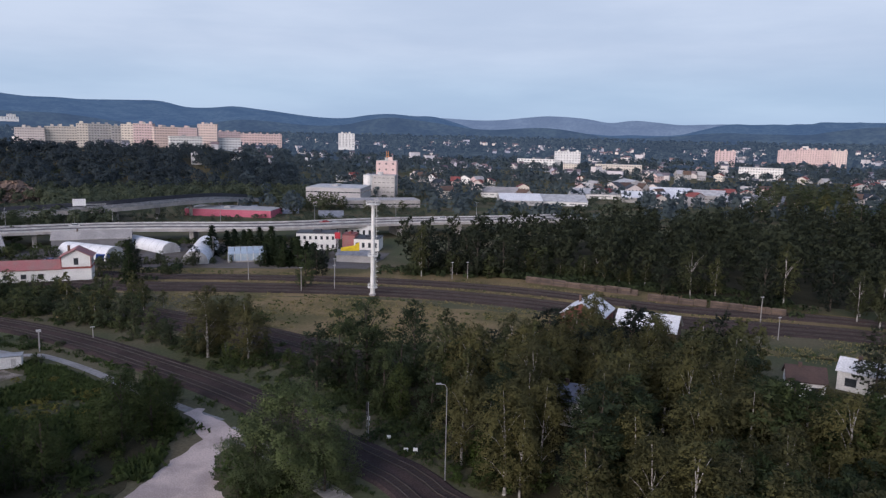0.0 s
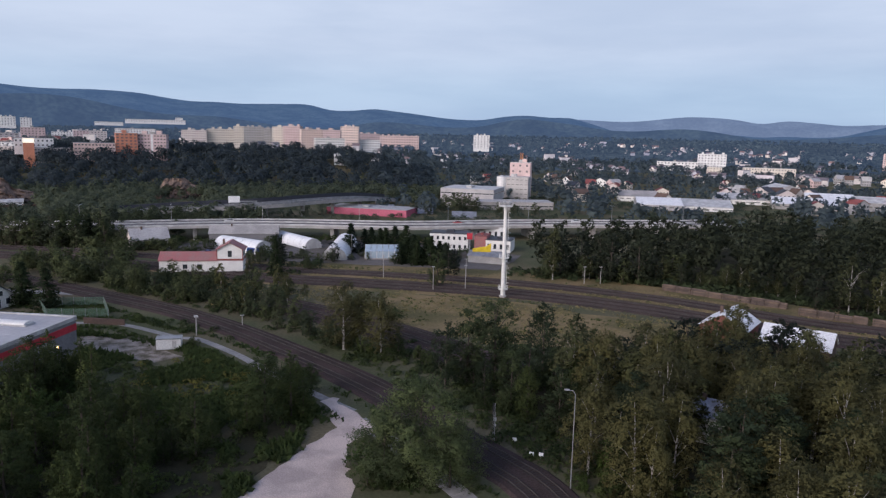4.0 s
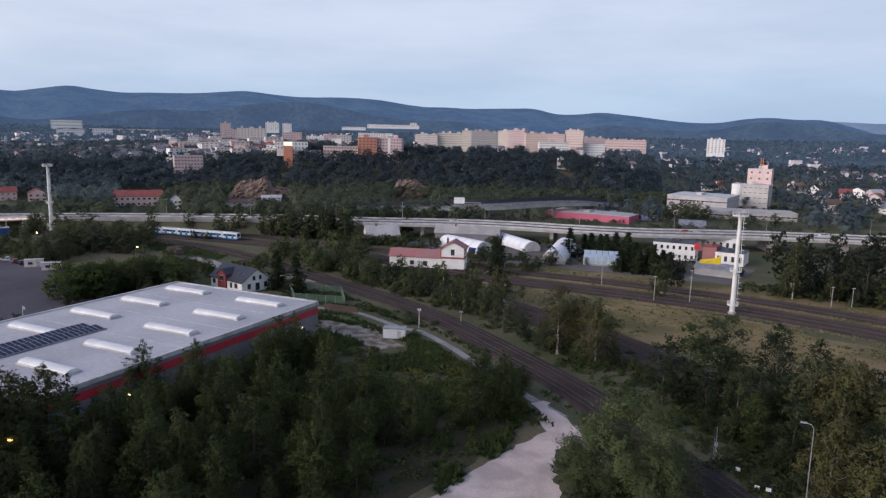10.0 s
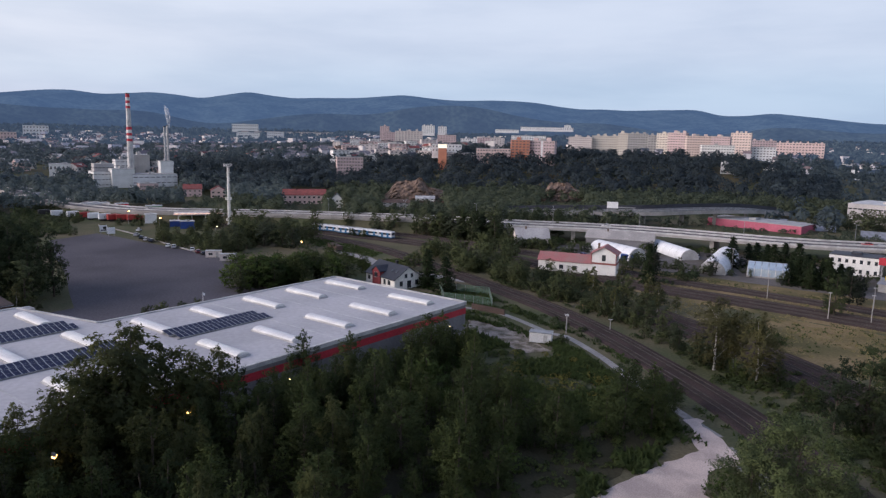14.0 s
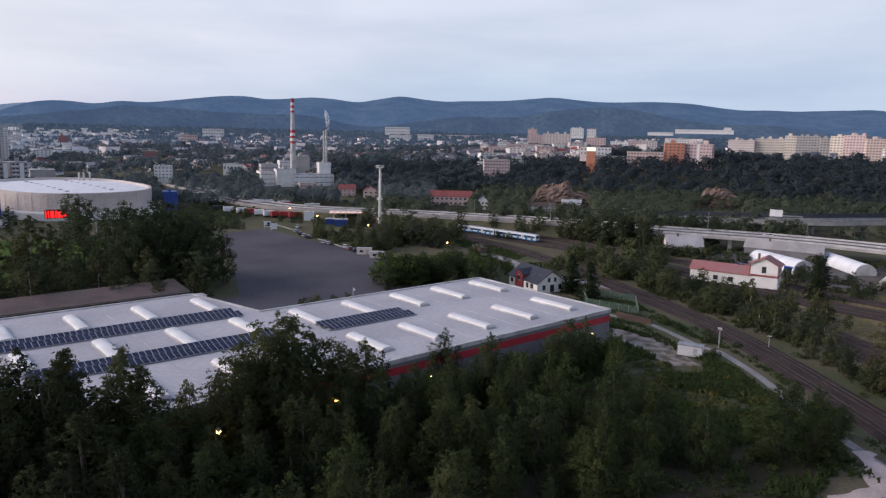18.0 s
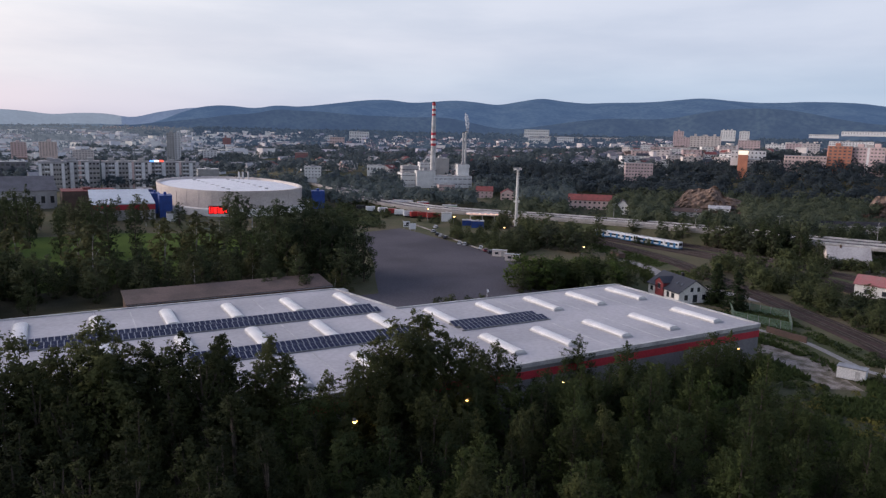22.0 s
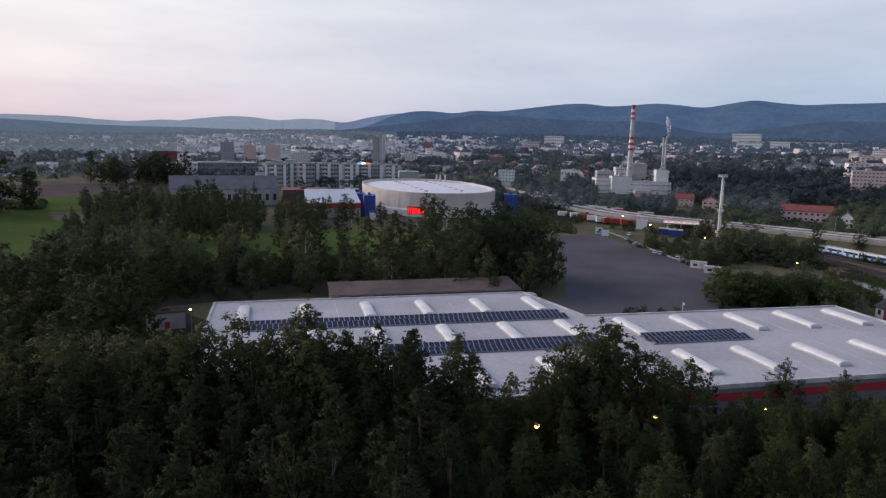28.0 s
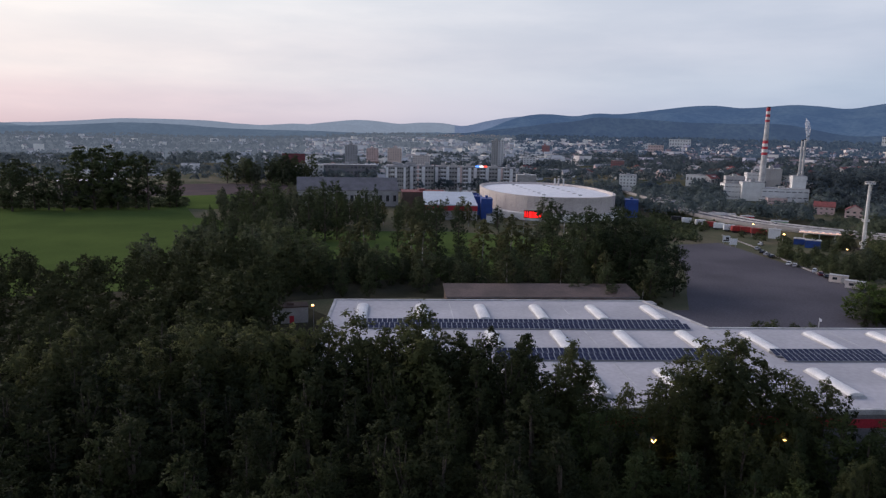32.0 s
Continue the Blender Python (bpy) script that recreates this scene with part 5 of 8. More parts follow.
# leaf colour lifted and shifted to blue to stand in for haze
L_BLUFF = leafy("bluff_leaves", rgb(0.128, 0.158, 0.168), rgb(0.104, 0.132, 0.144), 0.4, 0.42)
# distant leaves with haze added as emission, as on the far fields
M_FARWOOD = haze_mat("hazy_far_leaves", rgb(0.07, 0.088, 0.08), 0.10, (0.34, 0.52, 0.90, 1))
# the cliff leaves also have some haze mixed into their colour
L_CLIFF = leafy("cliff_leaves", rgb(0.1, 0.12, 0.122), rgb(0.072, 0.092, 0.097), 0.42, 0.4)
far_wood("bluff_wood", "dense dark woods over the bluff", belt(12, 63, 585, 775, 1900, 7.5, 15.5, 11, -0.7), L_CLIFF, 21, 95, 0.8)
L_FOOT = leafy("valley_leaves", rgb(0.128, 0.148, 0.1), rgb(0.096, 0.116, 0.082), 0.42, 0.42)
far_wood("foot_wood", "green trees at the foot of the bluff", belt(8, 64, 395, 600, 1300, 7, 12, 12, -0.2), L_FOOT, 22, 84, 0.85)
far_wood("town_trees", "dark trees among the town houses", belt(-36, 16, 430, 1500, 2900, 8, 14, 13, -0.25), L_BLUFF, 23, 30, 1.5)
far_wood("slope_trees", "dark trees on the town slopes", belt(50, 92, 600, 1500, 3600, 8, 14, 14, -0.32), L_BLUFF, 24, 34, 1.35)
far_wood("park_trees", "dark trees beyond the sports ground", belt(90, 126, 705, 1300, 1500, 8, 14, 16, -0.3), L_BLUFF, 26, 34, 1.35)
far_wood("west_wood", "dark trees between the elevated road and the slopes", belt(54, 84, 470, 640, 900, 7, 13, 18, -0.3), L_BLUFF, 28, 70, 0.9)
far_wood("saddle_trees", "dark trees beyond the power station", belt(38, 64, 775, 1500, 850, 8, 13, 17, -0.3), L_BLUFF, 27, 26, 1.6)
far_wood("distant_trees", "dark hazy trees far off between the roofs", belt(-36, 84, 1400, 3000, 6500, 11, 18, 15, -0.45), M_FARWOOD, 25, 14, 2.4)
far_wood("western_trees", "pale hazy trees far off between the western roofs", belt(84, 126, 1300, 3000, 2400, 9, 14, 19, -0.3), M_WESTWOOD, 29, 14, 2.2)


def low_growth(a0, a1, r0, r1, count, seed):
    rnd = random.Random(seed)
    out = []
    while len(out) < count:
        a, r = rnd.uniform(a0, a1), math.sqrt(rnd.uniform(r0 * r0, r1 * r1))
        x, y = heading(a, r)
        if noise.noise((x / 40, y / 40, seed)) > -0.25 and off_track(x, y):
            h = rnd.uniform(2.0, 4.6)
            out.append((x, y, land(x, y) - 0.5, h, h * rnd.uniform(0.45, 0.75)))
    return out


far_wood("valley_bushes", "bushes and low trees round the houses and halls", low_growth(2, 62, 385, 590, 1300, 31) + low_growth(-26, 2, 420, 640, 500, 32), L_FOOT, 33, 60, 0.8)


far_wood("roadside_bushes", "low bushes beside the piers of the elevated road", ROADSIDE, L_GREEN, 34, 110, 0.7)


def tufts(name, label, outline, count, h, material, seed):
    """Weeds and grass tufts too many to count."""
    rng = np.random.default_rng(seed)
    xs, ys = [p[0] for p in outline], [p[1] for p in outline]
    pts = []
    while len(pts) < count:
        x, y = rng.uniform(min(xs), max(xs)), rng.uniform(min(ys), max(ys))
        if inside(x, y, outline) and noise.noise((x / 14, y / 14, seed)) > -0.15 and is_free(x, y):
            pts.append((x, y, 0.0))
    base = np.repeat(np.array(pts), 5, axis=0)
    d = rng.normal(0, 0.45, base.shape)
    size = h * (0.5 + rng.random(len(base)))
    base = base + d * np.array([1, 1, 0])
    base[:, 2] = size * 0.45
    me = cloud_mesh(name, base, d + np.array([0, 0, 0.25]), size, material, rng, 0.6, hang=np.array([0, 0, 1.0]))
    tagged(part(name, me, None), label, "weeds", kind="stuff")


L_GOLD = leafy("goldenrod", rgb(0.19, 0.17, 0.05), rgb(0.12, 0.125, 0.04), 0.2)
L_WEED = leafy("dry_weeds", rgb(0.30, 0.25, 0.13), rgb(0.2, 0.18, 0.09))
L_HERB = leafy("green_weeds", rgb(0.09, 0.12, 0.04), rgb(0.07, 0.09, 0.034))
yard = [(-122.7, 189.4), (-156.0, 242.5), (-79.3, 253.3), (24.2, 241.6), (101.5, 195.5), (118.3, 178.4), (100.6, 150.3), (60.1, 169.1), (19.2, 187.6), (-22.3, 150.2)]
tufts("yard_weeds", "dry grass and weeds between the station tracks", yard, 3000, 0.24, L_WEED, 51)
tufts("yard_herbs", "low green weeds between the station tracks", yard, 900, 0.3, L_HERB, 52)
verge = [(-7.2, 90.8), (-32.6, 117.8), (-71.4, 147.0), (-151.7, 182.2), (-232.5, 213.6), (-273.8, 204.6), (-122.9, 147.4), (-90.7, 138.4), (-62.1, 127.2), (-35.2, 104.1), (-27.5, 90.0)]
tufts("verge_weeds", "green weeds beside the curved tracks", verge, 2500, 0.4, L_HERB, 53)
slope = [(-46.5, 124.4), (-62.1, 137.3), (-92.4, 144.3), (-122.7, 149.2), (-98.9, 123.3), (-56.1, 100.7), (-44.1, 80.6), (-41.8, 96.7)]
tufts("thicket_weeds", "weeds and brambles at the wood edge", slope, 2200, 0.7, L_HERB, 54)


def scrub(name, label, outlines, spacing, h0, h1, material, seed, floor=-0.1):
    """Low bushes and brambles run together."""
    rnd = random.Random(seed)
    spots = []
    for poly in outlines:
        xs, ys = [p[0] for p in poly], [p[1] for p in poly]
        n = int((max(xs) - min(xs)) * (max(ys) - min(ys)) / spacing ** 2)
        for _ in range(n):
            x, y = rnd.uniform(min(xs), max(xs)), rnd.uniform(min(ys), max(ys))
            if inside(x, y, poly) and noise.noise((x / 11, y / 11, seed)) > floor and is_free(x, y):
                h = rnd.uniform(h0, h1)
                spots.append((x, y, land(x, y) - 0.2 * h, h, h * rnd.uniform(0.6, 1.0)))
    far_wood(name, label, spots, material, seed, 44, 0.9)


scrub("railway_scrub", "low brambles and bushes beside the tracks", [
    [(-59.0, 148.6), (-39.4, 131.9), (-27.2, 120.8), (-26.2, 127.8), (-48.1, 158.4), (-68.5, 171.2)],
    [(-114.3, 170.1), (-76.1, 157.2), (-69.6, 170.1), (-96.2, 182.4), (-123.6, 193.8), (-148.9, 195.5)],
    [(-96.0, 145.8), (-74.8, 145.7), (-50.8, 131.9), (-43.9, 126.1), (-63.9, 144.2), (-91.5, 161.1), (-111.6, 163.3)],
    [(-16.6, 111.4), (-8.4, 105.4), (1.5, 96.4), (7.6, 100.3), (-7.9, 124.4), (-19.2, 129.6)],
    [(-38.4, 153.6), (-26.8, 131.3), (-12.3, 107.2), (-1.2, 102.6), (-1.2, 123.1), (-14.9, 140.6), (-30.9, 162.2)],
    [(-70.8, 177.3), (-53.5, 161.2), (-38.5, 148.9), (-33.6, 156.0), (-50.4, 181.1), (-69.8, 192.9)],
    [(-42.9, 138.9), (-32.7, 141.8), (-21.0, 129.2), (-7.1, 115.5), (-8.8, 131.1), (-25.2, 150.4), (-42.1, 163.8)],
], 2.0, 0.5, 1.8, L_GREEN, 61)
scrub("wood_edge_scrub", "undergrowth along the wood edge", [
    [(-24.7, 250.7), (31.0, 248.3), (68.3, 227.8), (103.5, 199.5), (116.1, 192.3), (111.5, 215.7), (72.2, 241.7), (32.5, 261.5), (-21.7, 264.6)],
    [(20.9, 251.4), (61.6, 231.5), (104.2, 200.9), (115.6, 223.9), (69.4, 262.2), (22.9, 277.2)],
    [(-98.5, 276.9), (-73.2, 288.5), (-45.9, 282.2), (-25.7, 276.0), (-27.6, 293.1), (-76.2, 308.3)],
    [(-131.5, 198.8), (-110.5, 212.8), (-90.5, 238.7), (-98.9, 259.8), (-112.5, 234.1), (-140.0, 211.4)],
], 3.2, 1.2, 3.2, L_DARK, 62, -0.3)
scrub("thicket_floor", "brambles and tall weeds at the thicket edge", [
    [(-98.0, 129.4), (-74.7, 142.8), (-51.6, 131.1), (-42.9, 118.1), (-42.5, 104.7), (-44.7, 87.6), (-45.8, 79.8), (-54.3, 72.5), (-78.1, 103.5)],
], 2.3, 0.5, 1.6, L_GREEN, 63, -0.45)

scrub("goldenrod_patch", "yellow-green goldenrod and tall grass in a clearing", [
    [(-92.0, 134.0), (-76.0, 134.5), (-62.0, 126.5), (-60.0, 114.0), (-78.0, 113.0), (-90.0, 122.0)],
], 2.4, 0.6, 1.7, L_GOLD, 67, -0.3)
scrub("pitch_hedge", "dark hedge and bushes along the far pitch edge", [
    [(-420.0, -286.7), (-452.4, -165.4), (-508.7, -185.8), (-475.5, -324.0)],
], 4.2, 2.0, 4.2, L_DARK, 64, -0.6)
bank_side = [(-25.5, 123.6), (-11.5, 112.7), (2.0, 93.6), (6.8, 92.3), (9.8, 107.9), (-4.1, 121.2), (-20.9, 135.1)]
scrub("signal_brambles", "dense brambles round the railway signal", [bank_side, [(-48.0, 145.5), (-30.8, 127.2), (-24.3, 128.2), (-35.7, 147.5), (-48.7, 156.1)]], 1.5, 0.4, 1.3, L_GREEN, 65, -0.4)

for px_az, r, h in [(12.04, 452, 9), (10.98, 458, 11), (9.74, 455, 12), (9.05, 462, 10), (6.23, 460, 9), (4.97, 455, 8), (3.29, 462, 9), (13.21, 450, 8)]:
    plant("lime_far", *heading(px_az, r), h, 1.2)



wood([(-392, -128), (-455, -146), (-520, -104), (-430, -72), (-376, -72)], 10, ["ash_far", "dark_far", "lime_far"], 8, 15, skip=0.1)
wood([(-262, -60), (-270, -20), (-262, 40), (-238, 58), (-226, 0), (-234, -54)], 6.6, ["broad_far", "dark_far", "bush_far"], 5, 10, skip=0.05)
scrub("yard_bushes", "low bushes round the lorry yard and the parking ground", [
    [(-345, 135), (-385, 150), (-420, 162), (-408, 178), (-372, 172), (-345, 158)],
    [(-400, 60), (-345, 105), (-350, 130), (-400, 148), (-440, 150), (-450, 90)],
    [(-258, 152), (-300, 152), (-340, 158), (-330, 172), (-290, 172), (-255, 166)],
], 3.4, 1.6, 3.4, L_MID, 66, -0.35)


# ---- buildings ----
def gable(w, d, z, rise, along="x", over=0.4, thick=0.22):
    """A pitched roof over a w x d plan that starts at (0, 0), its ridge along x or y."""
    s = Shape()
    if along == "x":
        sec = [(-over, z - over * rise / (d / 2)), (d / 2, z + rise), (d + over, z - over * rise / (d / 2))]
        sec = sec + [(y, q + thick) for y, q in sec[::-1]]
        return s.sweep(sec, -over, w + over)
    sec = [(-over, z - over * rise / (w / 2)), (w / 2, z + rise), (w + over, z - over * rise / (w / 2))]
    sec = sec + [(y, q + thick) for y, q in sec[::-1]]
    s.sweep(sec, -over, d + over)
    s.v = [(y, x, q) for x, y, q in s.v]
    s.f = [f[::-1] for f in s.f]
    return s


def gabled_wall(w, d, z0, z1, rise, along="x"):
    if along == "x":
        return Shape().sweep([(0, z0), (d, z0), (d, z1), (d / 2, z1 + rise), (0, z1)][::-1], 0, w)
    s = Shape().sweep([(0, z0), (w, z0), (w, z1), (w / 2, z1 + rise), (0, z1)], 0, d)
    s.v = [(y, x, q) for x, y, q in s.v]
    return s


def window_grid(w, d, h, floors, bays, z0=0.0, side_bays=0, ww=0.36, wh=0.36):
    """Panes, a little proud of the wall, on the front and on both ends."""
    out = []
    fh, bw = (h - z0) / floors, w / bays
    for f in range(floors):
        za = z0 + fh * (f + 0.5 - wh / 2)
        for b in range(bays):
            xa = bw * (b + 0.5 - ww / 2)
            out.append((xa, -0.03, za, xa + bw * ww, 0.05, za + fh * wh))
        for b in range(side_bays):
            bd = d / side_bays
            ya = bd * (b + 0.5 - ww / 2)
            out.append((-0.03, ya, za, 0.05, ya + bd * ww, za + fh * wh))
            out.append((w - 0.05, ya, za, w + 0.03, ya + bd * ww, za + fh * wh))
    return out


M_FRAME = mat("white_window_frame", rgb(0.6, 0.6, 0.58), None, 0.5, 0.6)
# panes of distant blocks: paler than near glass, haze put into the colour
M_FARGLASS = mat("curtained_glazing", rgb(0.17, 0.165, 0.18), rgb(0.11, 0.11, 0.125), 0.05, 0.4, islands=0.45)
pane_meshes = {}


def put_windows(owner, boxes, each, glass=None):
    if not each:
        s = Shape()
        for b in boxes:
            s.box(*b)
        part("glazing", s, glass or M_GLASS, owner, kind="stuff")
        return
    for b in boxes:
        size = tuple(round(b[i + 3] - b[i], 2) for i in range(3))
        if size not in pane_meshes:
            x, y, z = (v / 2 for v in size)
            pane_meshes[size] = (Shape().box(-x, -y, -z, x, y, z).mesh("window", M_GLASS), Shape().box(-x - 0.08, -y - 0.03, -z - 0.12, x + 0.08, y + 0.03, -z).mesh("sill", M_FRAME), Shape().box(-x - 0.08, -y - 0.02, z, x + 0.08, y + 0.02, z + 0.08).mesh("head", M_FRAME))
        win = part("window", pane_meshes[size][0], None, owner)
        win.location = ((b[0] + b[3]) / 2, (b[1] + b[4]) / 2, (b[2] + b[5]) / 2)
        if each != "plain":
            part("sill", pane_meshes[size][1], None, win)
            part("head", pane_meshes[size][2], None, win)


def block(name, label, spot, depth, floors, bays, wall, roof="flat", roof_mat=None, turn=0.0, each=False, side=0, category="building", group="", rise=None, z0=0.0, ww=0.42, wh=0.38):
    """A building whose front stands at spot = (x, y, z, width, height), square to the line of sight but for turn."""
    x, y, z, w, h = spot
    a, _ = polar(x, y)
    c, s_ = math.cos(radians(a + turn)), math.sin(radians(a + turn))
    t = thing(name, label, category, x - c * w / 2, y - s_ * w / 2, z, a + turn, group)
    if roof == "flat":
        part("wall", Shape().box(0, 0, -6, w, depth, h - 0.3), wall, t)
        part("roof", Shape().box(-0.15, -0.15, h - 0.3, w + 0.15, depth + 0.15, h).box(w * 0.4, depth * 0.35, h, w * 0.4 + min(4, w * 0.2), depth * 0.65, h + min(2.2, h * 0.12)), roof_mat or M_FLASH, t)
        wall_h = h - 0.3
        if floors >= 6:
            rnd = random.Random(int(x * 7 + y * 3))
            for k in range(max(1, int(w / 12))):
                lx = (k + rnd.uniform(0.25, 0.6)) * w / max(1, int(w / 12))
                part("lift_house", Shape().box(lx, depth * 0.3, h, lx + rnd.uniform(2.8, 4.5), depth * 0.7, h + rnd.uniform(2.0, 3.2)), wall, t)
            for k in range(1, max(1, int(w / 11)) if math.hypot(x, y) < 900 else 0):
                lx = k * w / max(1, int(w / 11))
                part("pale_strip", Shape().box(lx - 0.9, -0.06, 0, lx + 0.9, 0.02, h - 0.3), M_WHITE if k % 2 else M_PINK, t)
    else:
        along = "x" if roof == "x" else "y"
        rise = rise or 0.36 * h
        wall_h = h - rise
        part("wall", gabled_wall(w, depth, -6, wall_h, rise - 0.05, along), wall, t)
        part("roof", gable(w, depth, wall_h, rise, along), roof_mat or M_TILE, t)
        if depth < 14 and floors < 4:
            part("chimney", Shape().box(w * 0.3, depth * 0.42, wall_h, w * 0.3 + 0.7, depth * 0.42 + 0.7, h + 0.9), M_BROWNROOF, t)
    if floors and bays:
        put_windows(t, window_grid(w, depth, wall_h, floors, bays, z0, side, ww, wh), each, M_FARGLASS if math.hypot(x, y) > 540 else None)
    return t


# housing estate on the bluff
house_turn = random.Random(3)
SLAB = "apartment block with rows of windows above the woods"
for spot, dep, fl, ba, wall, extra in [
    ((-548, 935, 25.8, 34.9, 26.4), 13, 8, 12, M_CREAM, "cream"), ((-518, 957, 26.2, 38.3, 28.5), 13, 8, 12, M_YELLOW, "pale yellow"),
    ((-493, 964, 26.7, 14.2, 32.6), 14, 9, 4, M_YELLOW, "yellow"), ((-471, 968, 27.2, 28.7, 31.8), 14, 9, 8, M_GREYWALL, "grey-brown"), ((-448, 967, 27.7, 11.4, 29.4), 14, 8, 3, M_GREYWALL, "grey"), ((-432, 965, 28.1, 15.9, 31.6), 14, 9, 4, M_YELLOW, "yellow"),
    ((-406, 954, 28.8, 24.9, 32.0), 14, 9, 7, M_PINK, "pink"), ((-364, 927, 30.1, 30.2, 26.5), 14, 8, 9, M_ORANGE, "orange-pink"), ((-333, 919, 30.9, 23.5, 25.4), 14, 8, 7, M_PINK, "pink"),
    ((-394, 1178, 25.4, 31.1, 39.2), 14, 9, 7, M_ORANGE, "orange-pink"), ((-428, 1409, 20.4, 45.3, 33.1), 13, 7, 9, M_PINK, "pink"), ((-394, 1527, 17.0, 86.3, 33.3), 13, 6, 15, M_PINK, "pink and cream"),
]:
    block("apartment_block", extra + " " + SLAB, spot, dep, fl, ba, wall, roof_mat=M_GREYWALL, side=2, group="housing estate", turn=house_turn.uniform(-16, 16), ww=0.55)
for spot, dep, fl, ba, wall, extra in [
    ((-300, 823, 30.2, 36.1, 15.4), 12, 5, 12, M_WHITE, "white"), ((-365, 1200, 20.9, 38.6, 21.4), 12, 5, 8, M_WHITE, "white"),
    ((-402, 572, 22.5, 18.0, 25.0), 14, 9, 5, M_TERRACOTTA, "orange"), ((-386, 586, 22.9, 24.8, 24.0), 14, 8, 9, M_PINK, "greyish pink"), ((-421, 554, 22.0, 33.0, 16.3), 14, 5, 12, M_PINK, "salmon pink"),
    ((-445, 533, 21.5, 30.5, 12.1), 14, 4, 12, M_CREAM, "pale green"), ((-455, 516, 20.2, 8.2, 17.5), 9, 0, 0, M_TERRACOTTA, "orange"),
    ((-497, 434, 13.4, 24.1, 14.9), 13, 5, 9, M_PINK, "pink"),
]:
    block("apartment_block", extra + " " + SLAB, spot, dep, fl, ba, wall, roof_mat=M_GREYWALL, side=2, group="housing estate", turn=house_turn.uniform(-14, 14), ww=0.55)
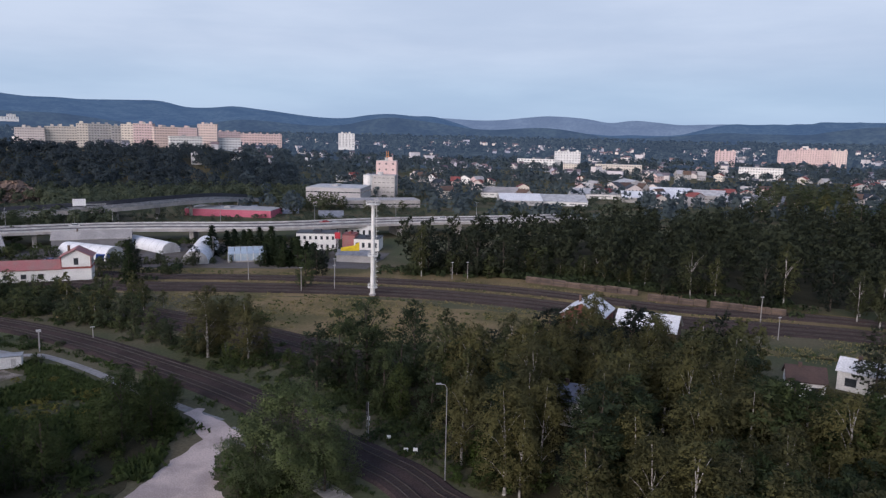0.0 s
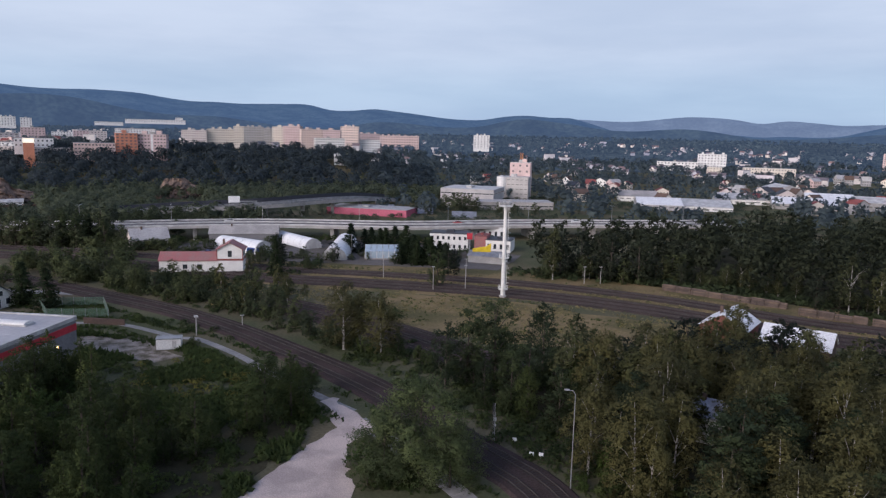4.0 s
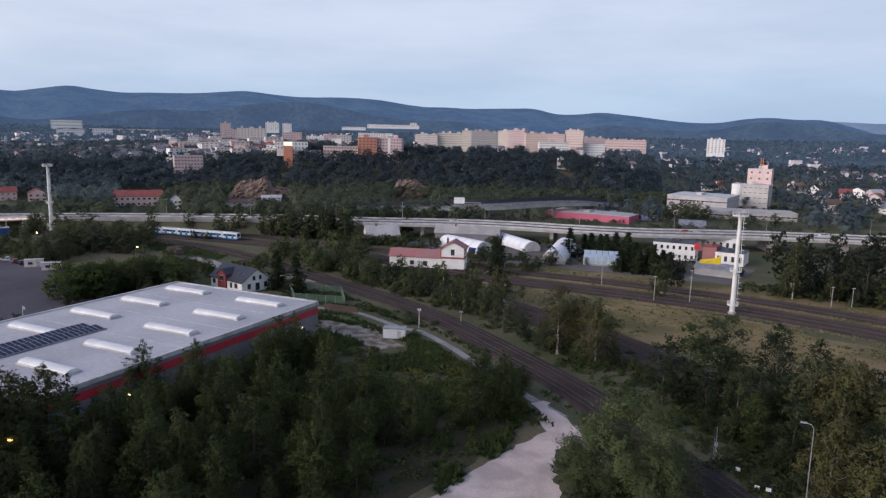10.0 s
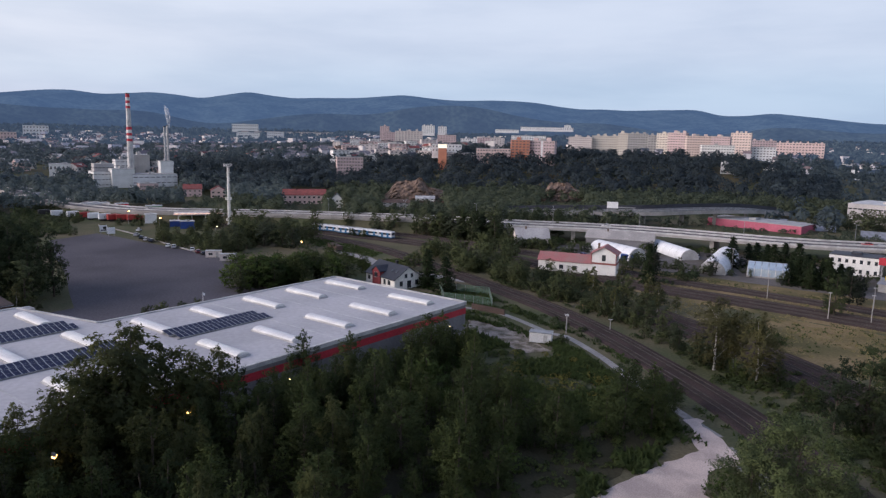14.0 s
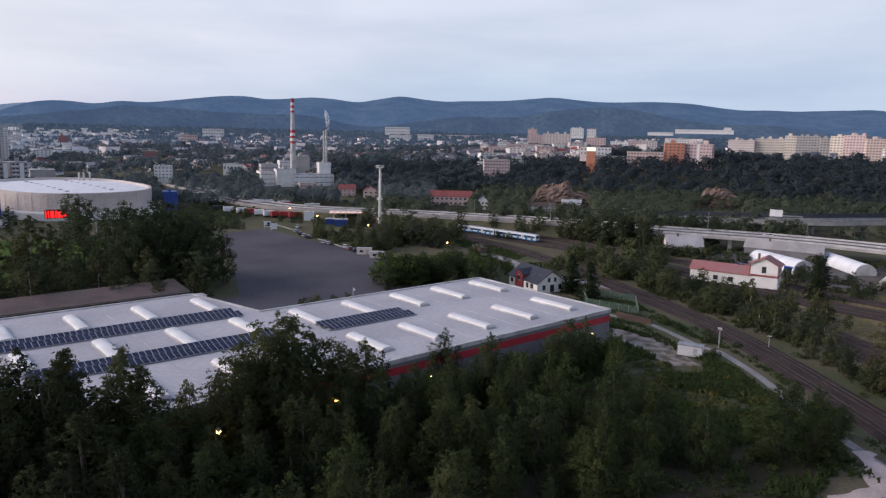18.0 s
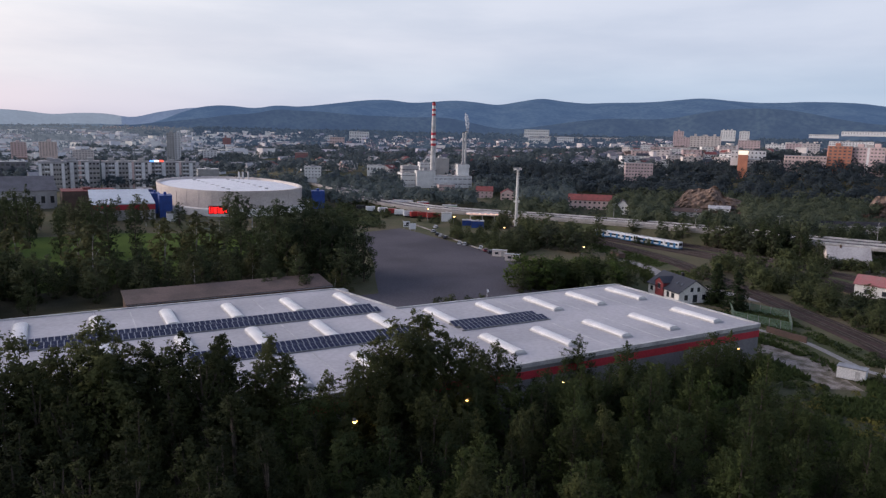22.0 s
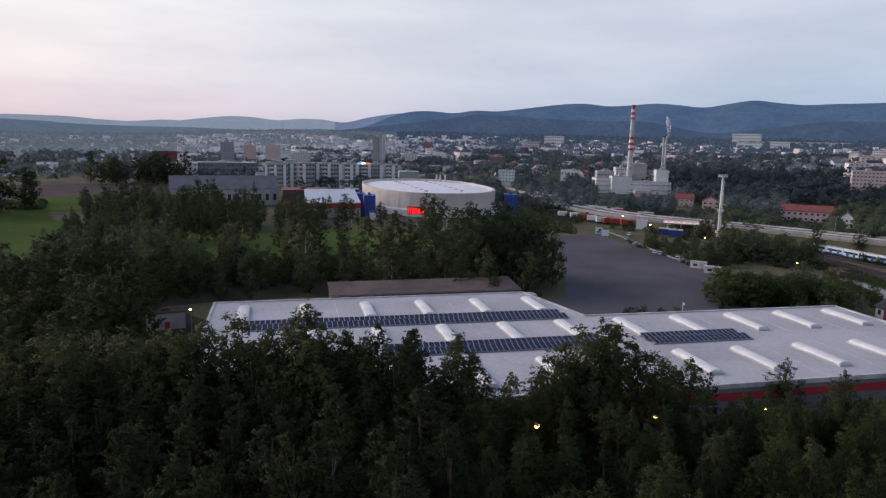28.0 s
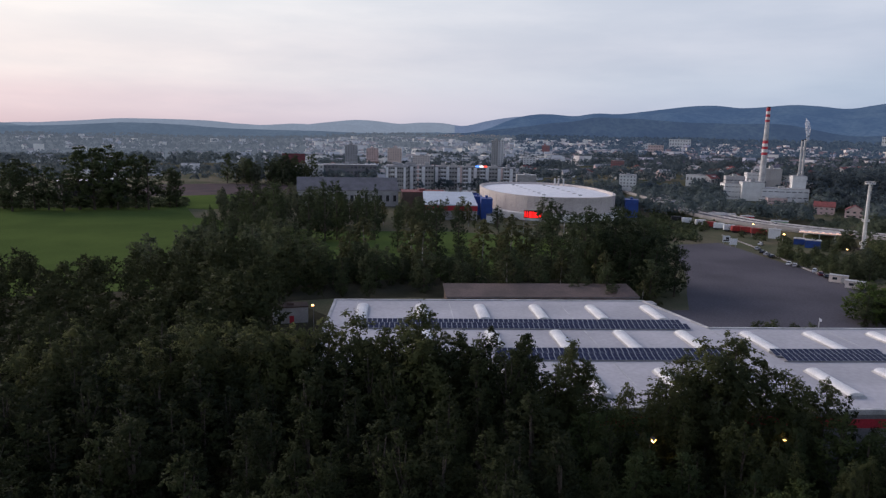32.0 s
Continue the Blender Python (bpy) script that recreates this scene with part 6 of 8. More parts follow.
for spot, dep, fl, ba, wall in [
    ((-1045, 1005, 40.4, 19.0, 25.6), 18, 10, 4, M_PINK), ((-801, 825, 30.2, 44.7, 25.7), 14, 8, 9, M_CREAM), ((-858, 838, 36.0, 21.2, 17.6), 14, 5, 5, M_PINK), ((-729, 684, 27.6, 47.3, 12.1), 13, 4, 11, M_PINK), ((-748, 858, 34.0, 30.0, 17.0), 14, 5, 7, M_PINK), ((-982, 927, 15.0, 61.4, 22.1), 16, 5, 14, M_PINK),
    ((-1286, 1399, 54.5, 34.5, 21.0), 18, 6, 6, M_WHITE), ((-1258, 1424, 54.4, 23.2, 19.2), 18, 5, 4, M_WHITE), ((-771, 984, 33.1, 22.5, 14.7), 14, 4, 5, M_PINK), ((-721, 959, 34.2, 22.6, 13.4), 14, 4, 5, M_CREAM), ((-739, 1070, 40.2, 43.4, 12.2), 14, 4, 10, M_WHITE), ((-460, 528, 33.6, 29.6, 8.0), 12, 2, 9, M_WHITE), ((-822, 1007, 25.8, 33.2, 19.5), 14, 6, 8, M_WHITE), ((-917, 1187, 30.1, 36.0, 17.8), 14, 6, 8, M_CREAM), ((-906, 1319, 33.3, 76.9, 20.2), 14, 5, 16, M_WHITE),
    ((-1536, 2097, 70.0, 85.9, 6.0), 20, 1, 16, M_WHITE), ((-1417, 2178, 78.5, 190.0, 8.6), 20, 2, 24, M_WHITE), ((-1355, 2219, 78.5, 24.8, 17.0), 20, 3, 4, M_WHITE),
    ((-2013, 1306, 52.4, 83.6, 20.4), 20, 2, 14, M_WHITE), ((-1852, 1356, 44.0, 290.3, 7.0), 20, 2, 40, M_CREAM), ((-1551, 1097, 29.7, 43.3, 20.3), 18, 3, 8, M_WHITE), ((-1620, 1060, 37.0, 60.0, 10.0), 18, 2, 12, M_WHITE),
    ((-204, 1486, 26.9, 33.6, 28.5), 18, 8, 5, M_WHITE),
    ((218, 1231, -0.0, 44.9, 31.4), 16, 7, 9, M_WHITE), ((162, 1219, -0.7, 65.3, 18.5), 16, 4, 12, M_WHITE), ((196, 1082, -4.3, 20.6, 19.1), 16, 5, 5, M_YELLOW), ((267, 1067, -1.9, 69.3, 17.9), 16, 4, 18, M_YELLOW),
    ((559, 1392, 11.3, 37.4, 25.5), 14, 7, 6, M_PINK), ((704, 1437, 18.6, 36.3, 21.7), 14, 7, 8, M_PINK), ((701, 1326, 18.9, 60.4, 24.3), 14, 7, 14, M_PINK), ((712, 1263, 17.3, 24.8, 25.1), 14, 7, 6, M_ORANGE),
    ((434, 956, 7.7, 55.5, 11.5), 16, 3, 16, M_WHITE),
    ((-997, 75, 3.6, 9.4, 40.7), 14, 14, 3, M_GREYWALL), ((-1000, 84, 3.5, 8.2, 41.1), 14, 14, 2, M_WHITE), ((-1484, 219, 3.5, 16.0, 30.3), 16, 8, 4, M_RUST), ((-992, 124, 5.4, 17.5, 16.4), 14, 6, 4, M_WHITE),
    ((-2798, 105, 27.9, 240.5, 23.8), 24, 6, 40, M_PINK), ((-1753, 592, 29.0, 51.2, 23.9), 18, 3, 8, M_WHITE), ((-1822, 539, 19.2, 36.6, 18.1), 18, 2, 6, M_WHITE), ((-1435, 436, 27.0, 30.5, 12.6), 16, 2, 6, M_PINK), ((-647, 240, 12.0, 25.4, 6.7), 14, 1, 8, M_WHITE), ((-724, 231, 11.0, 22.4, 5.8), 14, 1, 6, M_WHITE),
    ((-893, -115, 14.3, 15.7, 21.3), 14, 9, 5, M_GREYWALL), ((-1045, -103, 10.6, 17.6, 18.3), 14, 7, 5, M_PINK), ((-998, -67, 13.1, 20.0, 17.5), 14, 7, 6, M_ORANGE), ((-900, -26, 13.1, 21.7, 10.8), 14, 4, 7, M_CREAM),
    ((-599, 160, 8.9, 14.0, 11.0), 14, 4, 5, M_WHITE), ((-873, 219, 13.2, 15.9, 10.8), 12, 4, 6, M_RUST),
]:
    block("apartment_block", "distant pale apartment block with rows of dark windows", spot, dep, fl, ba, wall, roof_mat=M_GREYWALL, group="distant blocks")

# houses and small blocks thick together on the saddle of the bluff
saddle = random.Random(53)
for k in range(58):
    a, r = saddle.uniform(41.8, 50.0), saddle.uniform(700, 1080)
    x, y = heading(a, r)
    tall = saddle.choice((6.5, 7.5, 9.0, 12.0))
    block("town_house", "pale rendered house among trees on the rise", (x, y, land(x, y) + saddle.uniform(1.5, 5), saddle.uniform(10, 22), tall), 10, int(tall / 3), 4, (M_WHITE, M_PINK, M_CREAM, M_WHITE)[k % 4], "x" if tall < 9 else "flat", (M_TILE, M_BROWNROOF, M_SLATE)[k % 3] if tall < 9 else M_GREYWALL, category="house", group="houses on the rise", turn=saddle.uniform(-25, 25))

# industry and shops over the valley
block("mill_tower", "white mill tower block beside a long factory", (-51, 566, -0.0, 24.7, 19.2), 18, 5, 7, M_DULLWALL, category="factory", turn=-8, side=3, wh=0.12, ww=0.6)
block("machine_house", "pinkish machine house on top of the mill", (-47, 583, 1.9, 17.0, 28.6), 10, 6, 3, M_PINK, category="factory", turn=-8, ww=0.25, wh=0.3)
silo = thing("silo", "short white round tank beside the mill head", "tank", -60.2, 568.8, 9.7)
part("body", Shape().cyl(0, 0, -2, 9.5, 4.2, sides=16), M_WHITE, silo)
part("cap", Shape().cyl(0, 0, 9.5, 10.6, 4.2, 0.6, 16), M_FLASH, silo)
block("factory_hall", "long white factory hall with a pale flat roof", (-80, 511, -0.0, 40.6, 12.4), 40, 2, 14, M_DULLWALL, category="factory", turn=-14, side=6, wh=0.12, ww=0.85)
block("factory_hall", "low grey factory hall with brownish flat roofs", (-42, 494, -0.1, 54.4, 5.6), 22, 1, 16, M_CONCRETE, roof_mat=M_GREYWALL, category="factory", turn=10, side=3, wh=0.14, ww=0.85)
pinkwall = mat("raspberry_cladding", rgb(0.48, 0.12, 0.18), rgb(0.42, 0.10, 0.155), 0.1, 0.6)
block("pink_hall", "long low raspberry-pink hall behind the elevated road", (-130, 421, -3.1, 53.8, 7.7), 22, 0, 0, pinkwall, roof_mat=M_GREYWALL, category="hall", turn=-22)
for spot in [(-133, 451, -1.7, 25.8, 5.0), (-103, 443, -1.5, 22.6, 4.7), (-68, 426, -0.1, 14.8, 3.7)]:
    block("grey_shed", "low shed with a long grey corrugated roof", spot, 16, 0, 0, M_GREYWALL, "x", M_GALV, category="shed", rise=3)
for spot, lab, dep, wall, rf in [
    ((90, 538, -0.7, 45.2, 7.9), "wide white store with a pitched pale roof", 45, M_WHITE, M_FLASH), ((51, 603, -0.0, 31.7, 8.3), "low white store with a grey roof", 30, M_WHITE, M_CONCRETE),
    ((135, 612, -0.0, 42.7, 7.9), "wide low white retail hall", 40, M_WHITE, M_FLASH), ((226, 591, -0.1, 28.2, 10.5), "light grey office and workshop hall", 25, M_GREYWALL, M_FLASH), ((242, 513, -0.0, 22.7, 12.1), "orange store with a grey roof", 25, M_ORANGE, M_GALV),
    ((61, 534, -0.0, 32.3, 7.8), "low white hall with a wide pale roof", 40, M_GREYWALL, M_TENT), ((173, 579, -0.1, 45.0, 8.4), "long low white hall with a wide pale roof", 40, M_GREYWALL, M_TENT), ((212, 644, -0.1, 37.2, 8.3), "low hall with a white sheet roof", 35, M_GREYWALL, M_TENT), ((244, 566, -0.1, 23.2, 7.3), "low grey hall with a white sheet roof", 30, M_GREYWALL, M_FLASH),
]:
    block("store", lab, spot, dep, 1, 6, wall, "x", rf, category="store", turn=6, z0=0.5, wh=0.16, ww=0.7, rise=4)
block("gabled_hall", "grey steel hall with a shallow pale gable roof", (193, 691, 0.1, 33.4, 12.3), 40, 0, 0, M_GREYWALL, "y", M_FLASH, category="hall", turn=20, rise=5)
church = thing("church", "small pale church with a square tower among trees", "church", -218, 1134, 0.3, 10.88)
part("nave", gabled_wall(9, 20, -6, 8, 5, "y"), M_WHITE, church)
part("roof", gable(9, 20, 8, 5, "y"), M_SLATE, church)
part("tower", Shape().box(-4.5, -1, -6, 0, 3.5, 14), M_WHITE, church)
part("spire", Shape().tube([(-2.25, 1.25, 14), (-2.25, 1.25, 19)], [2.9, 0.1], 4), M_SLATE, church)

# buildings this side of the elevated road
block("office", "two-storey white office with a dark flat roof below the road", (-55, 303, -0.0, 17.3, 7.7), 11, 2, 7, M_WHITE, roof_mat=M_SLATE, each=True, turn=-8, side=2)
block("road_hall", "white industrial hall below the elevated road", (-51, 340, -0.1, 34.2, 6.8), 14, 1, 12, M_WHITE, category="hall", turn=-6, wh=0.35)
block("grey_store", "long grey-roofed storehouse behind the white tents", (-148, 292, -0.0, 30.5, 7.6), 10, 0, 0, M_CLAD, "x", M_CONCRETE, category="storehouse", rise=3.0, turn=-6)
block("pale_house", "low house with a pale sheet roof and a cross gable", (-196, 291, -0.0, 18.0, 4.9), 10, 1, 5, M_CREAM, "x", M_FLASH, category="house", each=True, rise=3.2, turn=-4)
block("shop", "brown-red shop with a yellow slanting front panel", (-41, 305, -0.1, 5.6, 7.0), 10, 0, 0, M_RUST, roof_mat=M_TILE, category="shop", turn=-10)
block("white_shop", "white workshop with a dark roof and wide openings", (-33, 304, -0.1, 11.1, 5.6), 12, 1, 4, M_WHITE, roof_mat=M_SLATE, category="shop", turn=-10, each=True, wh=0.4)
block("canopy", "low grey sheet canopy roof beside the workshop", (-35, 275, -0.1, 14.0, 4.4), 9, 0, 0, M_GREYWALL, "x", M_GALV, category="canopy", rise=1.5, turn=-14)
sg = thing("sign_board", "red square sign board on a short post", "sign", -40.9, 271.9, 11.1, 8.55)
part("board", Shape().box(-1.1, 0, -1.2, 1.1, 0.3, 1.3), M_RED, sg)
part("post", Shape().box(-0.2, 0.1, -7, 0.2, 0.4, -1.5), M_GALV, sg)
yp = thing("yellow_panel", "bright yellow slanting panel on the shop front", "sign", -33.4, 252.8, 9.5, 7.52)
slant = Shape().sweep([(-3.4, -1.2), (3.4, -1.2), (3.4, 2.2), (1.6, 0.9), (-3.4, 0.0)], -0.2, 0.1)
slant.v = [(y, x, z) for x, y, z in slant.v]
part("panel", slant, mat("yellow_sheet", rgb(0.75, 0.55, 0.03), None, 0.4, 0.5), yp)
gh = thing("greenhouse", "glazed lean-to with pale bars beside the tents", "greenhouse", -83.4, 268.8, 0, 16.22)
part("base", Shape().box(0, 0, 0, 15, 7, 0.6), M_CONCRETE, gh)
for i in range(7):
    part("bar", Shape().box(i * 2.4, -0.1, 0.6, i * 2.4 + 0.2, 0.1, 3.4).box(i * 2.4, 0, 3.3, i * 2.4 + 0.2, 7, 3.5), M_STEEL, gh)
for i in range(6):
    part("pane", Shape().box(i * 2.4 + 0.2, -0.03, 0.6, i * 2.4 + 2.4, 0.03, 3.3).quad((i * 2.4 + 0.2, 0, 3.35), (i * 2.4 + 2.4, 0, 3.35), (i * 2.4 + 2.4, 7, 5.2), (i * 2.4 + 0.2, 7, 5.2)), mat("hazy_glazing", rgb(0.42, 0.5, 0.56), rgb(0.34, 0.42, 0.5), 0.4, 0.3), gh)
part("back_wall", Shape().box(0, 6.8, 0.6, 15, 7, 5.2), M_GREYWALL, gh)


def tent(x0, y0, x1, y1, r, label):
    """A barrel-vaulted fabric hall from end to end."""
    length = math.hypot(x1 - x0, y1 - y0)
    t = thing("storage_tent", label, "tent hall", x0, y0, 0, math.degrees(math.atan2(y1 - y0, x1 - x0)), group="storage tents")
    sec = [(-r * math.cos(math.pi * k / 16), 1.05 * r * math.sin(math.pi * k / 16) ** 0.85) for k in range(17)]
    part("skin", Shape().sweep([(y, z) for y, z in sec], 0.3, length - 0.3), M_TENT, t)
    for x in (0.0, length - 0.3):
        part("end_wall", Shape().sweep([(0.985 * y, 0.985 * z) for y, z in sec], x, x + 0.3), M_FLASH, t, "pale grey end panel")
    n = int(length / 5)
    for i in range(1, n):
        x = i * length / n
        part("rib", Shape().sweep([(1.006 * y, 1.006 * z) for y, z in sec], x, x + 0.12), M_FLASH, t)


tent(-152.5, 280.5, -128.2, 270.6, 4.9, "white barrel-vaulted storage tent beside the railway")
tent(-150.1, 304.3, -135.2, 300.4, 3.3, "white barrel-vaulted storage tent beside the railway")
tent(-142.6, 312.1, -113.1, 288.3, 4.2, "long white barrel-vaulted storage tent with a grey end")
tent(-103.7, 306.1, -94.6, 264.0, 4.9, "broad white storage tent seen on its round end")
bx = thing("blue_container", "blue shipping container beside the tents", "container", -130.6, 266.6, 0, 26.10)
part("body", Shape().box(-3, 0, 0, 3, 2.4, 2.6), M_BLUE, bx)
for i in range(11):
    part("rib", Shape().box(-2.9 + i * 0.56, -0.05, 0.15, -2.7 + i * 0.56, 0.0, 2.45), M_BLUE, bx)

# railway building with its tall gabled end
sb = thing("railway_building", "cream railway building with red sheet roof and tall gabled end", "railway building", -144.7, 220.7, 0, 20)
part("annex_wall", gabled_wall(20, 8, -0.2, 4.4, 2.4), M_WHITE, sb, "cream rendered annex wall")
part("annex_roof", gable(20, 8, 4.4, 2.4), M_RUST, sb, "faded red sheet roof")
part("tower_wall", Shape().sweep([(0, 19.9), (0, 28.9), (8.3, 28.9), (10.6, 24.4), (8.3, 19.9)], 0, 8), M_WHITE, sb)
tw = [o for o in sb.children if o.name.startswith("tower_wall")][0]
for v in tw.data.vertices:
    x, y, z = v.co
    v.co = (z, x, y)
tw.data.flip_normals()
roof2 = gable(9, 8, 8.3, 2.4, "y", 0.7)
roof2.v = [(x + 19.9, y, z) for x, y, z in roof2.v]
part("tower_roof", roof2, M_RUST, sb)
part("red_band", Shape().box(19.82, -0.08, 4.2, 28.98, 8.08, 4.9), M_TILE, sb, "brick-red string course")
part("barge_board", Shape().box(19.8, -0.72, 8.0, 20.0, -0.6, 8.4).box(28.8, -0.72, 8.0, 29.0, -0.6, 8.4), M_TILE, sb)
for x in (19.8, 28.7):
    part("corner_strip", Shape().box(x, -0.06, 4.9, x + 0.3, 0.1, 8.2), M_TILE, sb)
part("chimney", Shape().box(21.5, 4, 9.0, 22.2, 4.7, 11.6), M_BROWNROOF, sb)
put_windows(sb, [(3, -0.04, 1.4, 4.6, 0.05, 2.9), (8, -0.04, 1.4, 9.6, 0.05, 2.9), (13, -0.04, 1.4, 14.6, 0.05, 2.9), (23.7, -0.04, 5.6, 25.1, 0.05, 7.8), (28.85, 2, 5.6, 28.94, 3.3, 7.6), (28.85, 5, 5.6, 28.94, 6.3, 7.6)], True)

# white house with a slate roof and a red dormer
hs = thing("white_house", "white house with slate roof and a red gabled dormer", "house", -174.1, 159.3, 0, -10)
part("wall", gabled_wall(17, 11, -0.2, 3.4, 3.6), M_WHITE, hs)
part("roof", gable(17, 11, 3.4, 3.6, "x", 0.5), M_SLATE, hs, "dark slate-grey roof")
part("dormer", gabled_wall(4.4, 5, -0.1, 4.9, 1.5, "y"), mat("dark_red_render", rgb(0.24, 0.045, 0.05), None, 0.3, 0.8), hs, "dark red rendered bay")
dm = [o for o in hs.children if o.name.startswith("dormer")][0]
dm.location = (4.6, -0.5, 0)
dr = part("dormer_roof", gable(4.4, 5, 4.9, 1.5, "y", 0.25), M_SLATE, hs)
dr.location = (4.6, -0.5, 0)
put_windows(hs, [(1.2, -0.04, 1.2, 2.6, 0.05, 2.6), (10.5, -0.04, 1.0, 11.8, 0.05, 2.7), (13, -0.04, 1.2, 14.6, 0.05, 2.7), (6.0, -0.55, 2.8, 7.6, -0.48, 4.4), (16.95, 2, 1, 17.04, 3.2, 2.6), (16.95, 5, 0.2, 17.04, 6.6, 2.6), (16.95, 8.3, 1, 17.04, 9.5, 2.6), (16.95, 4, 3.6, 17.04, 5, 4.9), (16.95, 6.4, 3.6, 17.04, 7.4, 4.9)], True)
for x in (11.5, 14):
    w = part("roof_window", Shape().box(0, 0, 0, 0.9, 1.2, 0.06), M_GLASS, hs)
    w.matrix_local = pose(x, 2.2, 5.1, 33.2, 0, 0)
part("chimney", Shape().box(8.8, 5.8, 6, 9.6, 6.6, 8.1), M_DARK, hs)

# long shed behind the warehouse
sh = thing("long_shed", "long low shed with a brown felt roof behind the warehouse", "shed", -193.7, 2.5, 0, 95)
part("wall", Shape().box(0, 0, 0, 56, 11, 4.4), M_BROWNROOF, sh)
part("roof", Shape().sweep([(-0.5, 4.4), (11.5, 5.8), (11.5, 6.1), (-0.5, 4.7)][::-1], -0.4, 56.4), M_WOODROOF, sh, "brown weathered felt roof")
part("lean_to", Shape().box(44, -4, 0, 60, -0.6, 3.6), M_FLASH, sh, "pale lean-to roof")
part("gutter", Shape().box(-0.4, -0.62, 4.35, 56.4, -0.5, 4.55), M_GALV, sh)

# ---- light masts of the railway yard ----
def mast(x, y, h):
    t = thing("light_mast", "tall white steel light mast with platforms and ladder", "light mast", x, y, 0, 10, group="light masts")
    part("column", Shape().tube([(0, 0, 0), (0, 0, 0.3 * h), (0, 0, h - 1)], [0.75, 0.68, 0.5], 14), M_STEEL, t)
    part("foot", Shape().cyl(0, 0, 0, 0.6, 1.3, 1.1, 14), M_CONCRETE, t)
    for z, r in ((2.5, 1.5), (0.42 * h, 1.6), (h - 1, 2.2)):
        part("platform", Shape().cyl(0, 0, z, z + 0.18, r, sides=14), M_STEEL, t)
        rail = Shape()
        for k in range(14):
            a, b = 2 * math.pi * k / 14, 2 * math.pi * (k + 1) / 14
            rail.tube([(r * math.cos(a), r * math.sin(a), z), (r * math.cos(a), r * math.sin(a), z + 1.2)], [0.05, 0.05], 4)
            for q in (0.6, 1.2):
                rail.tube([(r * math.cos(a), r * math.sin(a), z + q), (r * math.cos(b), r * math.sin(b), z + q)], [0.045, 0.045], 4)
        part("railing", rail, M_STEEL, t)
    lad = Shape()
    for sx_ in (-0.28, 0.28):
        lad.box(0.95, sx_ - 0.04, 2.5, 1.03, sx_ + 0.04, h - 1)
    for k in range(int((h - 4) / 0.6)):
        lad.box(0.96, -0.28, 2.8 + 0.6 * k, 1.02, 0.28, 2.86 + 0.6 * k)
    part("ladder", lad, M_STEEL, t)
    cage = Shape()
    for k in range(int((h - 6) / 1.6)):
        pts = [(0.99 + 0.75 * math.sin(math.pi * q / 6), -0.42 * math.cos(math.pi * q / 6), 4.6 + 1.6 * k) for q in range(7)]
        cage.tube(pts, [0.04] * 7, 4)
    part("ladder_cage", cage, M_STEEL, t)
    for k in range(8):
        a = 2 * math.pi * k / 8
        fl = part("floodlight", Shape().box(-0.35, -0.15, -0.3, 0.35, 0.25, 0.3).box(-0.05, -0.05, 0.3, 0.05, 0.05, 0.5), M_GALV, t)
        fl.matrix_local = pose(1.9 * math.cos(a), 1.9 * math.sin(a), h - 0.1, 20, 0, math.degrees(a) + 90)
    part("lightning_rod", Shape().cyl(0, 0, h - 1, h + 1.2, 0.04, sides=5), M_GALV, t)


mast(-21.5, 217.1, 30.0)
mast(-330.5, 203.2, 32.5)


# ---- arena, apartments and shops beyond the pitch ----
AX, AY = -490.5, 72.0
ar = thing("arena", "round beige ice arena with a sunken white roof", "arena", AX, AY, 0, 97)


def oval(f, n=64):
    """A square outline with broadly rounded corners, 85 by 140 m at f = 1."""
    out = []
    for k in range(n):
        c, s = math.cos(2 * math.pi * k / n), math.sin(2 * math.pi * k / n)
        out.append((42.5 * f * math.copysign(abs(c) ** 0.84, c), 70 * f * math.copysign(abs(s) ** 0.84, s)))
    return out


M_ARENA = mat("arena_panels", rgb(0.56, 0.50, 0.46), rgb(0.50, 0.44, 0.41), 0.1, 0.75)
part("wall", Shape().prism(oval(1.0), 0, 12.9), M_ARENA, ar, "beige metal panels")
rim = Shape()
for f, z in ((1.004, 12.4), (1.004, 14.4), (0.97, 14.4), (0.95, 12.7)):
    rim.v += [(x, y, z) for x, y in oval(f)]
rim.f = [(64 * j + k, 64 * j + (k + 1) % 64, 64 * (j + 1) + (k + 1) % 64, 64 * (j + 1) + k) for j in range(3) for k in range(64)]
part("parapet", rim, M_ARENA, ar, "beige parapet rim")
dome = Shape()
for f, z in ((0.955, 12.95), (0.75, 13.5), (0.4, 14.0), (0.1, 14.15)):
    dome.v += [(x, y, z) for x, y in oval(f)]
dome.f = [(64 * j + k, 64 * j + (k + 1) % 64, 64 * (j + 1) + (k + 1) % 64, 64 * (j + 1) + k) for j in range(3) for k in range(64)] + [tuple(192 + k for k in range(64))]
part("roof", dome, M_TENT, ar, "white membrane roof with rows of vents")
for k in range(16):
    x = -13 if k < 8 else 11
    y = -46 + (k % 8) * 12.5
    part("roof_vent", Shape().box(x, y, 13.0, x + 2.0, y + 1.2, 14.35), M_FLASH, ar)
for x in (18, 21, 25):
    part("flue", Shape().cyl(x + 4, 48, 12.5, 19, 0.7, sides=8), M_FLASH, ar)
for k, (x, y) in enumerate(oval(1.002)):
    if k % 2 == 0 and y < 12:
        part("panel_joint", Shape().cyl(x, y, 0, 14.3, 0.09, sides=4), M_ARENA, ar)
part("podium", Shape().prism([(1.12 * x, 1.08 * y) for x, y in oval(1.0) if y < -30], 0, 4.0), M_WHITE, ar, "low white curved entrance building")
